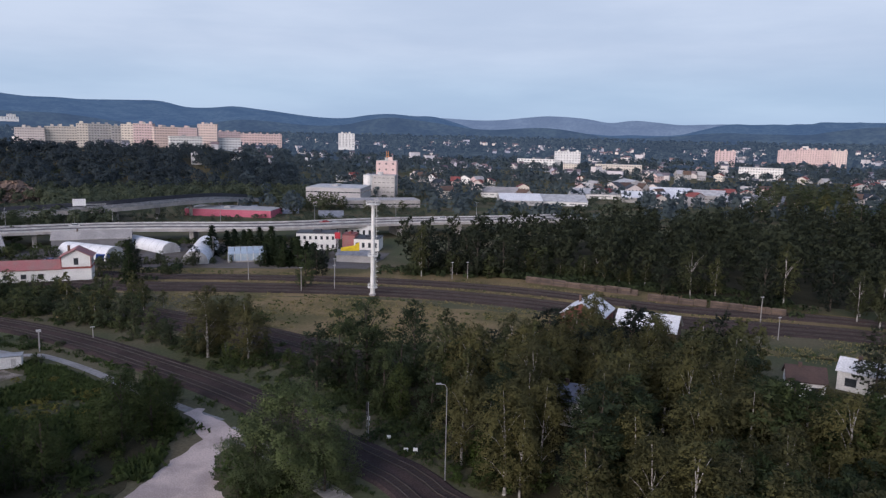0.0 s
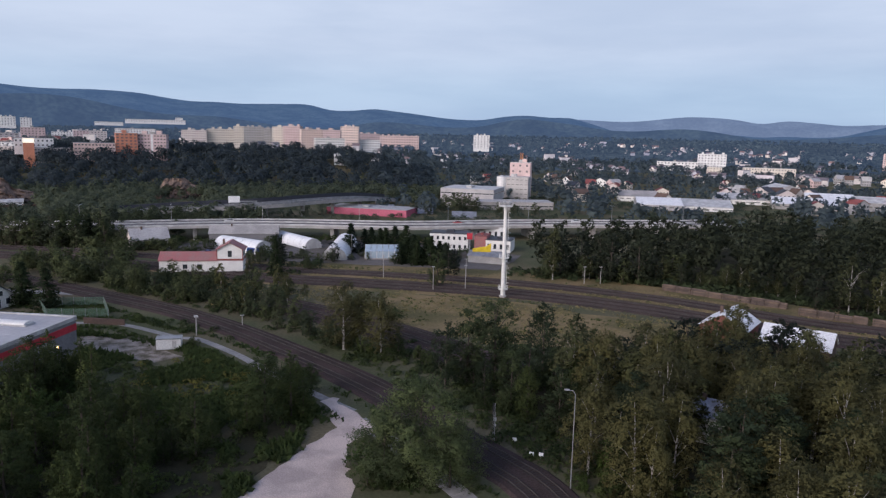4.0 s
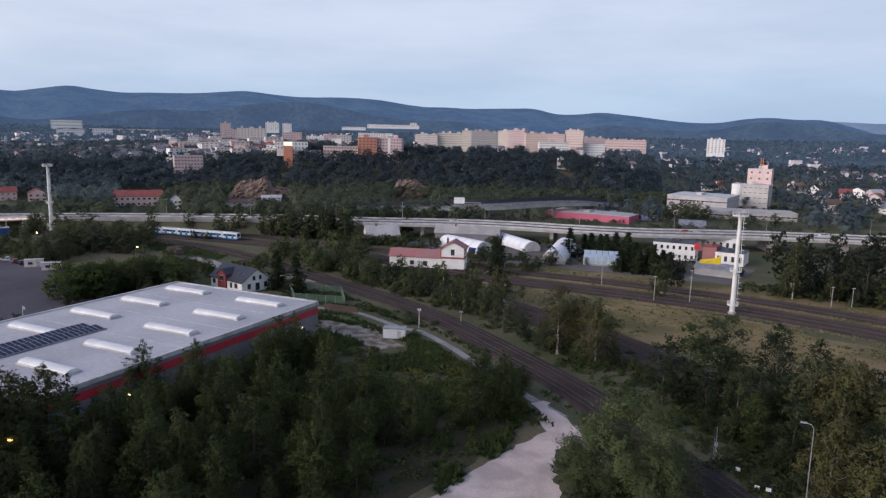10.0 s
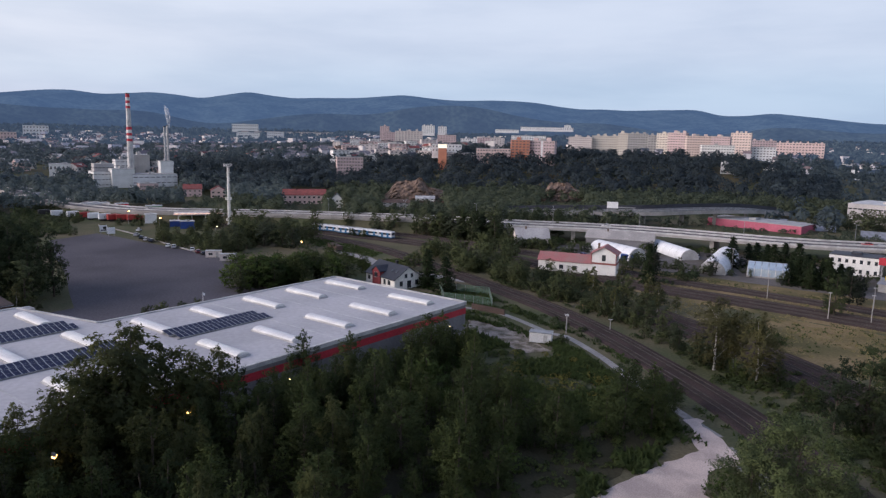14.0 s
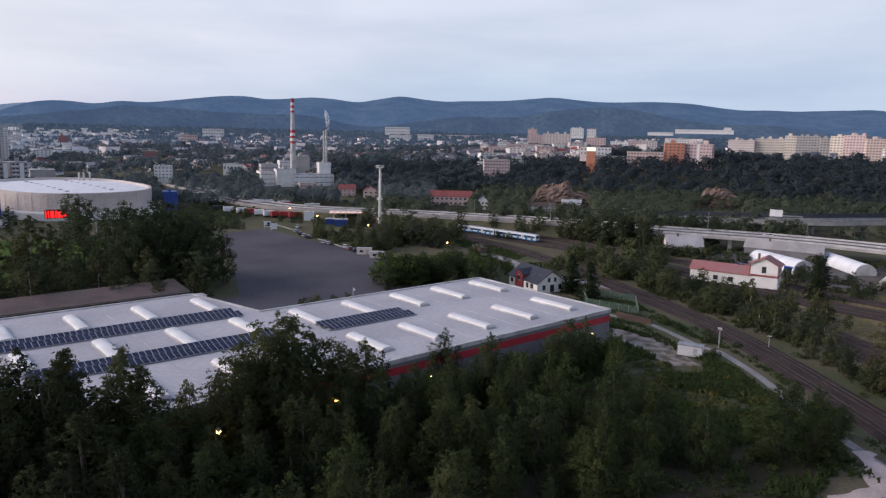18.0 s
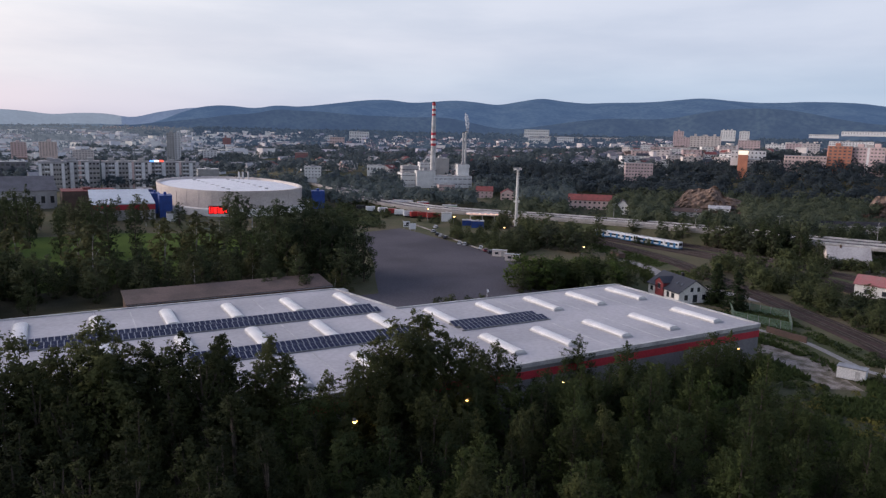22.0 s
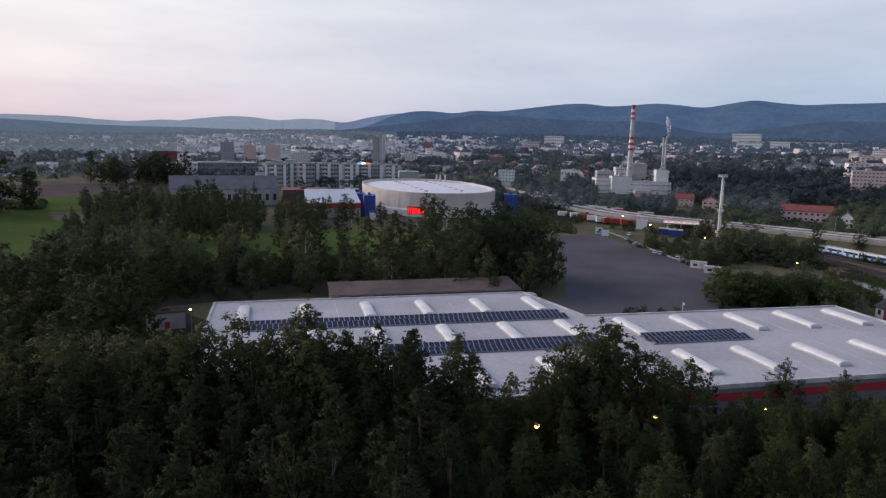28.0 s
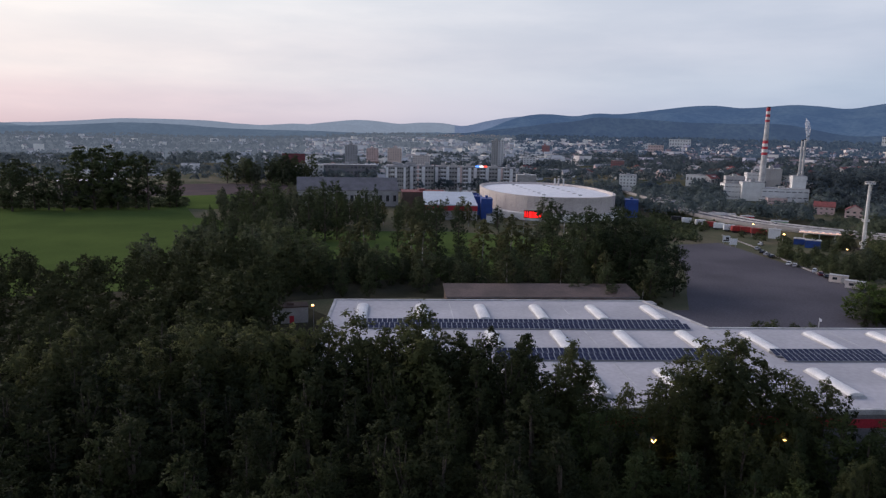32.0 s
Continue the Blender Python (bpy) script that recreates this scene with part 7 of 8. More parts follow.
for name, label, spot, dep, wall, rf in [
    ("stair_tower", "blue panelled stair tower beside the arena", (-421, 28, -0.0, 6.8, 12.7), 12, M_BLUE, M_BLUE), ("stair_tower", "blue panelled stair tower beside the arena", (-445, 24, -0.0, 5.0, 11.9), 12, M_BLUE, M_BLUE), ("stair_tower", "low blue panelled block behind the store", (-504, 21, -0.0, 9.7, 9.8), 12, M_BLUE, M_GREYWALL),
    ("stair_tower", "blue panelled tower at the arena car ramp", (-447, 123, -0.1, 8.2, 11.7), 10, M_BLUE, M_BLUE), ("red_panel_wall", "dark red panel wall at the arena end", (-545, 133, -0.1, 5.4, 6.4), 3, M_RED, M_RED), ("plant_room", "ochre plant room behind the arena roof", (-601, 145, 1.8, 13.0, 8.0), 8, M_YELLOW, M_BROWNROOF),
    ("gate_house", "small white gate house in front of the arena", (-404, 30, -1.3, 5.6, 6.0), 8, M_WHITE, M_SLATE), ("grey_house", "pale grey flat-roofed building behind the arena", (-642, 172, 5.6, 14.9, 11.7), 14, M_GREYWALL, M_FLASH), ("low_block", "low pale block between the apartment houses and the arena", (-704, 86, 2.1, 19.5, 10.3), 14, M_GREYWALL, M_FLASH),
]:
    block(name, label, spot, dep, 0, 0, wall, roof_mat=rf, category="tower" if "tower" in name else "building", turn=4)
rs = thing("red_neon_sign", "glowing red neon sign on the arena front", "sign", -401.5, 53.4, 4.0, 82.42)
M_NEON = glow("red_neon", (1.0, 0.015, 0.015, 1), 2.2)
for i, (x, w, h) in enumerate([(-4.6, 0.5, 3.6), (-3.4, 0.5, 3.6), (-2.2, 1.6, 3.4), (0.0, 0.5, 3.6), (0.9, 1.5, 3.0), (2.8, 0.5, 3.6), (3.7, 1.2, 3.4)]):
    part("tube_bar", Shape().box(x, 0, 0, x + w, 0.3, h), M_NEON, rs)
part("backing", Shape().box(-5, 0.32, -0.4, 5.2, 0.5, 4.2), M_DARK, rs)
part("leg", Shape().box(-4, 0.3, -6, -3.7, 0.5, -0.4).box(4, 0.3, -6, 4.3, 0.5, -0.4), M_GALV, rs)

for spot, bays in [((-626, -28, -0.1, 42.6, 23.2), 8), ((-637, 12, -0.1, 35.1, 22.6), 7), ((-656, 50, 0.3, 39.2, 21.1), 7), ((-616, -39, -0.1, 19.3, 22.7), 5)]:
    x, y, z, w, h = spot
    t = block("apartment_house", "white and dark grey apartment house with stacked balconies", spot, 14, 6, bays * 2, M_GREYWALL, roof_mat=M_GREYWALL, category="apartment house", group="apartment houses", side=3, ww=0.6, each="plain")
    bw = w / bays
    for b in range(bays):
        if b % 2 == 0:
            part("white_bay", Shape().box(b * bw, -0.5, 0, b * bw + bw * 0.5, 0, h - 1.2), M_TENT, t)
        else:
            for f in range(6):
                z1 = f * (h - 1) / 6 + 0.4
                part("balcony", Shape().box(b * bw + 0.2, -1.6, z1, b * bw + bw * 0.9, 0, z1 + 0.2).box(b * bw + 0.2, -1.65, z1 + 0.2, b * bw + bw * 0.9, -1.55, z1 + 1.2), M_TENT if b % 4 == 1 else M_GREYWALL, t)
ls = thing("roof_sign", "small glowing blue, white and red roof sign", "sign", -599.0, 34.2, 23.7, 86.73)
for x, c in ((-5, (0.1, 0.3, 1, 1)), (-1.6, (1, 1, 1, 1)), (1.8, (1, 0.08, 0.05, 1))):
    part("light_bar", Shape().box(x, 0, 0, x + 3.2, 0.3, 1.3), glow("sign_light", c, 2.0), ls)
block("office_wing", "grey and dark office wing with a white end", (-752, -98, 0.6, 56.6, 16.3), 14, 3, 14, M_CLAD, side=2, ww=0.7, wh=0.4)
block("office_end", "white four-storey office end", (-692, -128, 2.6, 23.1, 16.1), 14, 4, 5, M_WHITE, side=2)
block("grandstand_hall", "wide hall with a grey-brown sloping roof", (-482, -64, -0.0, 69.4, 19.1), 26, 1, 14, M_GREYWALL, "x", mat("grey_hall_roof", rgb(0.19, 0.18, 0.185), rgb(0.15, 0.142, 0.145), 0.2, 0.8), category="hall", rise=8, turn=3, each="plain")
sx0, sy0, _, sw0, _ = -415, 6, -0.0, 32.0, 9.1
st0 = thing("red_store", "store with a red band and a sloping pale blue-white roof", "store", sx0, sy0, 0, polar(sx0, sy0)[0] + 3)
part("wall", Shape().box(-sw0 / 2, 0, 0, sw0 / 2, 44, 8.4), M_GREYWALL, st0)
part("red_band", Shape().box(-sw0 / 2 - 0.1, -0.15, 5.6, sw0 / 2 + 0.1, 0.0, 8.6), M_RED, st0, "red fascia band")
slab = Shape().sweep([(-0.4, 8.6), (44.4, 13.0), (44.4, 13.5), (-0.4, 9.1)], -sw0 / 2 - 0.2, sw0 / 2 + 0.2)
part("roof", slab, mat("pale_blue_sheet", rgb(0.52, 0.57, 0.62), rgb(0.46, 0.51, 0.56), 0.1, 0.6), st0, "pale blue-white sheet roof")
part("back_wall", Shape().box(-sw0 / 2, 43.6, 8.4, sw0 / 2, 44, 13.0), M_GREYWALL, st0)
block("red_wing", "brown and red wing of the store", (-467, -11, -0.0, 29.6, 12.2), 22, 0, 0, M_BROWNROOF, roof_mat=M_TILE, category="store", turn=5)
block("red_roof_house", "large house with a steep dark red roof and pale gables", (-802, -169, 7.5, 25.3, 18.0), 14, 2, 5, M_CREAM, "x", mat("dark_red_roof", rgb(0.16, 0.045, 0.045), None, 0.3, 0.8), category="house", rise=10)
block("stand_roof", "grandstand with a long white curved roof edge", (-466, -230, 8.9, 44.0, 6.8), 10, 0, 0, M_DARK, roof_mat=M_TENT, category="grandstand", turn=28)

# ---- power station with striped chimney ----
def chimney_stack(name, label, spot, h, r0, r1, bands):
    x, y, z = spot
    t = thing(name, label, "chimney", x, y, z)
    part("shaft", Shape().tube([(0, 0, -4), (0, 0, h * 0.5), (0, 0, h)], [r0, (r0 + r1) / 2, r1], 16), M_FLASH, t)
    for za, zb in bands:
        ra, rb = (r0 + (r1 - r0) * q + 0.06 for q in (za, zb))
        part("red_band", Shape().cyl(0, 0, za * h, zb * h, ra, rb, 16), M_RED, t)
    if bands:
        for za, zb in ((0.42, 0.46), (0.495, 0.535), (0.845, 0.88), (0.915, 0.955)):
            ra, rb = (r0 + (r1 - r0) * q + 0.05 for q in (za, zb))
            part("white_band", Shape().cyl(0, 0, za * h, zb * h, ra, rb, 16), M_STEEL, t)
    part("rim", Shape().cyl(0, 0, h, h + 0.8, r1 + 0.15, sides=16), M_DARK, t)


chimney_stack("striped_chimney", "tall concrete chimney with red and white bands", (-590.7, 271.2, 15.0), 63.5, 2.75, 1.45, [(0.385, 0.42), (0.46, 0.495), (0.535, 0.575), (0.815, 0.845), (0.88, 0.915), (0.955, 1.0)])
chimney_stack("steel_flue", "slender pale steel flue of the power station", (-578.7, 296.0, 15.9), 36.0, 1.0, 0.85, [])
chimney_stack("steel_flue", "slender pale steel flue of the power station", (-582.1, 300.3, 15.7), 37.0, 1.0, 0.85, [])
for spot, fl, ba, dep, wall, lab in [
    ((-576, 243, 2.7, 16.3, 12.8), 3, 6, 20, M_WHITE, "white factory building of the power station"), ((-567, 254, 2.4, 17.0, 15.5), 0, 0, 14, M_WHITE, "tall white boiler house block"), ((-606, 287, 6.2, 15.2, 21.2), 0, 0, 16, M_DULLWALL, "large pale grey boiler house"),
    ((-612, 274, 6.2, 11.9, 17.2), 5, 3, 12, M_WHITE, "white stair tower of the power station"), ((-560, 277, 4.0, 35.0, 9.4), 2, 8, 18, M_WHITE, "low white factory hall"), ((-569, 292, 8.8, 10.3, 14.8), 0, 0, 10, M_WHITE, "white filter block beside the flues"), ((-584, 246, 9.0, 15.0, 12.4), 2, 5, 10, M_DULLWALL, "pale annex with a flat roof behind the factory"), ((-549, 266, 1.6, 14.4, 5.3), 1, 5, 10, M_PINK, "low pinkish workshop in front of the power station"), ((-602, 309, 6.6, 12.2, 14.8), 0, 0, 12, M_WHITE, "white filter house under the flues"), ((-607, 300, 6.6, 8.9, 9.8), 3, 3, 12, M_PINK, "pinkish annex of the power station"),
]:
    block("power_station_block", lab, spot, dep, fl, ba, wall, roof_mat=M_GREYWALL, category="factory", turn=12, side=2, ww=0.75, wh=0.14)
pl = thing("steam_plume", "thin white steam drifting from a flue", "steam", -578.9, 300.0, 51.7)
st = Shape()
st.tube([(0, 0, 0), (0.4, 0, 5), (-0.5, 0, 10), (-2.6, 0, 15), (-5.0, 0, 18.5)], [0.8, 1.5, 2.0, 1.7, 0.3], 12)
M_STEAM = mat("steam", rgb(0.8, 0.82, 0.85), None, 0.2, 1.0)
sn = M_STEAM.node_tree
clear_, thin_, puffs = sn.nodes.new("ShaderNodeBsdfTransparent"), sn.nodes.new("ShaderNodeMixShader"), sn.nodes.new("ShaderNodeTexNoise")
puffs.inputs["Scale"].default_value = 0.45
sn.links.new(sn.nodes.new("ShaderNodeTexCoord").outputs["Object"], puffs.inputs["Vector"])
sn.links.new(ramp(sn, puffs.outputs["Fac"], [(0.35, (0.1, 0.1, 0.1, 1)), (0.7, (0.75, 0.75, 0.75, 1))]), thin_.inputs[0])
sn.links.new(clear_.outputs[0], thin_.inputs[1])
sn.links.new(sn.nodes["Principled BSDF"].outputs[0], thin_.inputs[2])
sn.links.new(thin_.outputs[0], sn.nodes["Material Output"].inputs[0])
part("wisp", st, M_STEAM, pl)

# houses at the foot of the bluff
for spot, dep, wall, rf, roof, lab in [
    ((-398, 305, -0.1, 29.7, 10.1), 11, M_PINK, M_TILE, "x", "long pale house with a red tiled roof"), ((-492, 272, -0.0, 13.3, 9.0), 11, M_PINK, M_TILE, "x", "pink house with a red tiled roof"), ((-472, 282, -0.1, 11.6, 8.6), 10, M_PINK, M_TILE, "y", "pink gabled house at the bluff foot"),
    ((-365, 307, -0.1, 7.6, 9.4), 9, M_WHITE, M_SLATE, "y", "narrow white gabled house"), ((-355, 384, -0.1, 14.2, 4.6), 9, M_WHITE, M_FLASH, "x", "low shed with a pale roof"), ((-344, 342, -0.1, 19.1, 5.1), 10, M_GREYWALL, M_BROWNROOF, "x", "low grey house under the rock"),
    ((-321, 390, -0.0, 6.5, 3.3), 8, M_GREYWALL, M_FLASH, "x", "small shed with a pale roof"), ((-231, 654, 20.5, 6.8, 10.7), 10, M_WHITE, M_FLASH, "flat", "white modern house among trees"), ((-226, 657, 20.5, 5.3, 8.6), 10, M_WHITE, M_FLASH, "flat", "white modern house among trees"), ((-203, 695, 18.6, 12.4, 9.7), 10, M_WHITE, M_SLATE, "y", "white house among dark trees"),
    ((-110, 767, -0.1, 13.5, 7.4), 10, M_WHITE, M_GREYWALL, "flat", "pale flat-roofed house among trees"), ((-14, 844, -1.4, 10.2, 9.5), 10, M_PINK, M_BROWNROOF, "y", "pink house among trees"),
]:
    block("house", lab, spot, dep, 2, max(3, int(spot[3] / 3.2)), wall, roof, rf, category="house", each=spot[0] ** 2 + spot[1] ** 2 < 560 ** 2)


# rock faces of the bluff
def rock(x, y, z, w, h, seed, label):
    """A broken cliff: stepped slabs pushed in and out."""
    t = thing("rock_face", label, "rock", x, y, z, polar(x, y)[0])
    rnd = random.Random(seed)
    s = Shape()
    nx, nz = 26, 16
    for j in range(nz + 1):
        for i in range(nx + 1):
            u, v = i / nx, j / nz
            top = h * (0.3 + 0.7 * smooth(0, 0.22, u) * (1 - 0.75 * smooth(0.55, 1.0, u))) * (1 + 0.35 * noise.noise((u * 6, seed, 2.0)))
            p = (u * 9, v * 6, seed)
            dy = -6.5 * abs(noise.noise(p)) - 3.5 * abs(noise.noise((u * 23, v * 17, seed))) + 9 * v * v + 3 * round(3 * v) / 3
            s.v.append(((u - 0.5) * w + 1.2 * noise.noise((u * 15, v * 15, seed + 4)), dy, -3 + v * (top + 3)))
    for j in range(nz):
        for i in range(nx):
            a = j * (nx + 1) + i
            s.f.append((a, a + 1, a + nx + 2, a + nx + 1))
    part("cliff", s, M_ROCK, t)
    bl = Shape()
    for k in range(14):
        x1, r1 = rnd.uniform(-0.5, 0.5) * w, rnd.uniform(0.6, 1.8)
        bl.box(x1 - r1, -6 - r1, -2, x1 + r1, -6 + r1, rnd.uniform(0.5, 2.2), rnd.uniform(0, 90), (x1, -6))
    part("boulders", bl, M_ROCK, t, kind="stuff")


rock(-365, 383, -0.1, 46.0, 15.5, 3, "reddish-brown sandstone rock face in the wooded bluff")
rock(-295, 481, 0.0, 35.6, 14.1, 9, "pale brown sandstone cliff on the wooded bluff")
rock(-481, 317, 0.3, 11.3, 6.5, 5, "small brown rock face above the houses")

# ---- town beyond, house by house near, as a whole far off ----
house_rng = random.Random(17)
HOUSE_WALLS = [M_GREYWALL, M_WHITE, M_CREAM, M_PINK, M_GREYWALL, M_YELLOW]
HOUSE_ROOFS = [M_TILE, M_BROWNROOF, M_SLATE, M_TILE, M_GREYWALL]
house_meshes = []
for i in range(12):
    w, d, h, rise = house_rng.uniform(9, 15), house_rng.uniform(8, 11), house_rng.uniform(5, 8), house_rng.uniform(2.5, 4.5)
    ax = house_rng.choice("xy")
    win = Shape()
    for b in window_grid(w, d, h, 2, 4, 0, 2):
        win.box(*b)
    house_meshes.append((gabled_wall(w, d, -4, h, rise - 0.05, ax).mesh("wall", HOUSE_WALLS[i % 6]), gable(w, d, h, rise, ax).mesh("roof", HOUSE_ROOFS[i % 5]), win.mesh("glazing", M_GLASS)))


def town(a0, a1, r0, r1, count):
    made = 0
    while made < count:
        a, r = house_rng.uniform(a0, a1), math.sqrt(house_rng.uniform(r0 * r0, r1 * r1))
        x, y = heading(a, r)
        if noise.noise((x / 170, y / 170, 8.0)) < -0.1:
            continue
        t = thing("town_house", "small pitched-roof town house among trees", "house", x, y, land(x, y), a + house_rng.uniform(-50, 50), group="town houses")
        for me in house_meshes[house_rng.randrange(12)]:
            part(me.name.split(".")[0], me, None, t, kind="stuff" if me.name.startswith("glazing") else "")
        made += 1


town(-34, 8, 560, 1000, 66)
town(62, 100, 640, 1000, 42)
town(40, 64, 880, 1100, 28)
# house colours with a bluish emission painted in for the haze of distance
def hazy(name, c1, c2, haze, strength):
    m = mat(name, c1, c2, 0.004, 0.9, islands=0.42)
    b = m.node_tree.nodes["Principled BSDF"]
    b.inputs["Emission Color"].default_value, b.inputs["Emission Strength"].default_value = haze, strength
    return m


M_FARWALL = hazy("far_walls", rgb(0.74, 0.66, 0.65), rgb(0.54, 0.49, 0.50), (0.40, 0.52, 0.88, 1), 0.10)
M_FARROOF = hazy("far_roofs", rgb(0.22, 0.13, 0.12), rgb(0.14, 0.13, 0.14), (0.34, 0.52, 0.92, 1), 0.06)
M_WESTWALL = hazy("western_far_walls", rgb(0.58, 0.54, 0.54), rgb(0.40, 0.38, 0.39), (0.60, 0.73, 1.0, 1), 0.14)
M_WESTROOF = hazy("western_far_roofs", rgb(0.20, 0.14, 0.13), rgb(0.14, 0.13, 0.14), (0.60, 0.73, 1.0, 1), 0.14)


def far_town(name, sectors, label, wall, roof):
    walls, roofs = Shape(), Shape()
    for a0, a1, r0, r1, count, tall in sectors:
        made = 0
        while made < count:
            a, r = house_rng.uniform(a0, a1), math.sqrt(house_rng.uniform(r0 * r0, r1 * r1))
            x, y = heading(a, r)
            if noise.noise((x / 220, y / 220, 4.0)) < -0.15:
                continue
            made += 1
            z, ang = land(x, y), a + house_rng.uniform(-60, 60)
            w, d = house_rng.uniform(8, 13), house_rng.uniform(7, 11)
            flat = house_rng.random() < tall
            h = house_rng.uniform(8, 16) if flat else house_rng.uniform(4.5, 7.5)
            w = w * 1.7 if flat else w
            for target, shape in ((walls, Shape().box(0, 0, -5, w, d, h) if flat else gabled_wall(w, d, -5, h, 3)), (roofs, Shape().box(-0.1, -0.1, h, w + 0.1, d + 0.1, h + 0.3) if flat else gable(w, d, h, 3.1))):
                m = pose(x, y, z, 0, 0, ang)
                n = len(target.v)
                target.v += [tuple(m @ Vector(p)) for p in shape.v]
                target.f += [tuple(n + i for i in f) for f in shape.f]
    t = thing(name, label, "town", kind="stuff")
    part("walls", walls, wall, t, kind="stuff")
    part("roofs", roofs, roof, t, kind="stuff")


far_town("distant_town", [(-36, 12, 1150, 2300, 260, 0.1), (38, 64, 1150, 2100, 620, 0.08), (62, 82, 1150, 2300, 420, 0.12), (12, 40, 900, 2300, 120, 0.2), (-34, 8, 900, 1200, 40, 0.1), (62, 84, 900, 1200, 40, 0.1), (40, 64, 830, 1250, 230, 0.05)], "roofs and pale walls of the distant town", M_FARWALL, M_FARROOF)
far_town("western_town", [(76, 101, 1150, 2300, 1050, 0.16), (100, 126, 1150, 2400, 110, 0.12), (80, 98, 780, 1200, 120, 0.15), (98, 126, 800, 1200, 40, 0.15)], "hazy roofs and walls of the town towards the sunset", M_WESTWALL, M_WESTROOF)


# ---- rolling stock ----
def along(line, d):
    for a, b in zip(line, line[1:]):
        n = (b - a).length
        if d < n:
            return a + (b - a) * (d / n), math.degrees(math.atan2((b - a).y, (b - a).x))
        d -= n
    return line[-1], 0.0


M_TRAIN = mat("white_coach_paint", rgb(0.68, 0.70, 0.72), rgb(0.6, 0.62, 0.65), 0.3, 0.4)
M_TRAINBLUE = mat("blue_coach_paint", rgb(0.03, 0.16, 0.34), None, 0.3, 0.4)


def railcar(p, turn):
    t = thing("railcar", "white and blue three-part diesel railcar on the station track", "railcar", p.x, p.y, p.z + 0.5, turn, group="railcars")
    for x0, x1, z0, z1 in ((-12.4, -4.6, 0.5, 3.4), (-4.3, 4.3, 0.75, 3.4), (4.6, 12.4, 0.5, 3.4)):
        body = part("body", Shape().sweep([(-1.45, z0), (1.45, z0), (1.45, 2.9), (1.1, z1), (-1.1, z1), (-1.45, 2.9)][::-1], x0, x1), M_TRAIN, t)
        part("window_band", Shape().box(x0 + 0.6, -1.5, 1.7, x1 - 0.6, 1.5, 2.6), M_GLASS, body)
        part("roof_unit", Shape().box(x0 + 1.5, -0.8, z1, x1 - 1.5, 0.8, z1 + 0.25), M_GALV, body)
        part("skirt", Shape().box(x0, -1.48, z0 - 0.25, x1, 1.48, z0 + 0.25), M_TRAINBLUE, body)
        for dx in (x0 + 1.7, x1 - 2.9):
            part("door", Shape().box(dx, -1.52, 0.7, dx + 1.2, 1.52, 2.7), M_TRAINBLUE, body)
    for x in (-4.6, 4.3):
        part("bellows", Shape().box(x, -1.2, 0.8, x + 0.3, 1.2, 3.1), M_DARK, t)
    for x in (-10, -6.5, 6.5, 10):
        wheel = Shape()
        for y in (-0.75, 0.75):
            wheel.tube([(x, y - 0.06, 0.4), (x, y + 0.06, 0.4)], [0.4, 0.4], 12)
        part("wheelset", wheel.tube([(x, -0.75, 0.4), (x, 0.75, 0.4)], [0.08, 0.08], 6), M_DARK, t)
    for x in (-12.45, 12.25):
        part("windscreen", Shape().box(x, -1.15, 1.6, x + 0.2, 1.15, 2.8), M_GLASS, t)


length_to = 0.0
stops = []
for a, b in zip(main, main[1:]):
    length_to += (b - a).length
    if not stops and b.x < -244:
        stops = [length_to, length_to + 25.6]
for d in stops:
    p, ang = along(main, d)
    railcar(p, ang)
fw = thing("freight_wagon", "rusty brown open freight wagon standing alone", "freight wagon", -229.4, 191.7, 0, 160)
part("body", Shape().box(-5.5, -1.4, 1.2, 5.5, 1.4, 2.9), M_BROWNROOF, fw)
part("chassis", Shape().box(-6, -1.2, 0.9, 6, 1.2, 1.2), M_DARK, fw)
for x in (-4, 4):
    w = Shape()
    for y in (-0.75, 0.75):
        w.tube([(x, y - 0.06, 0.5), (x, y + 0.06, 0.5)], [0.48, 0.48], 12)
    part("wheelset", w.tube([(x, -0.75, 0.5), (x, 0.75, 0.5)], [0.08, 0.08], 6), M_DARK, fw)
for i in range(6):
    part("stake", Shape().box(-5.3 + i * 2.1, -1.46, 1.2, -5.1 + i * 2.1, 1.46, 2.95), M_DARK, fw)

# ---- parking ground: cars, huts, boards ----
CAR_PAINT = {"white": rgb(0.7, 0.7, 0.7), "dark_red": rgb(0.16, 0.02, 0.025), "black": rgb(0.02, 0.02, 0.022), "silver": rgb(0.4, 0.4, 0.42), "red": rgb(0.5, 0.03, 0.03), "blue": rgb(0.03, 0.08, 0.3)}
car_meshes = {}


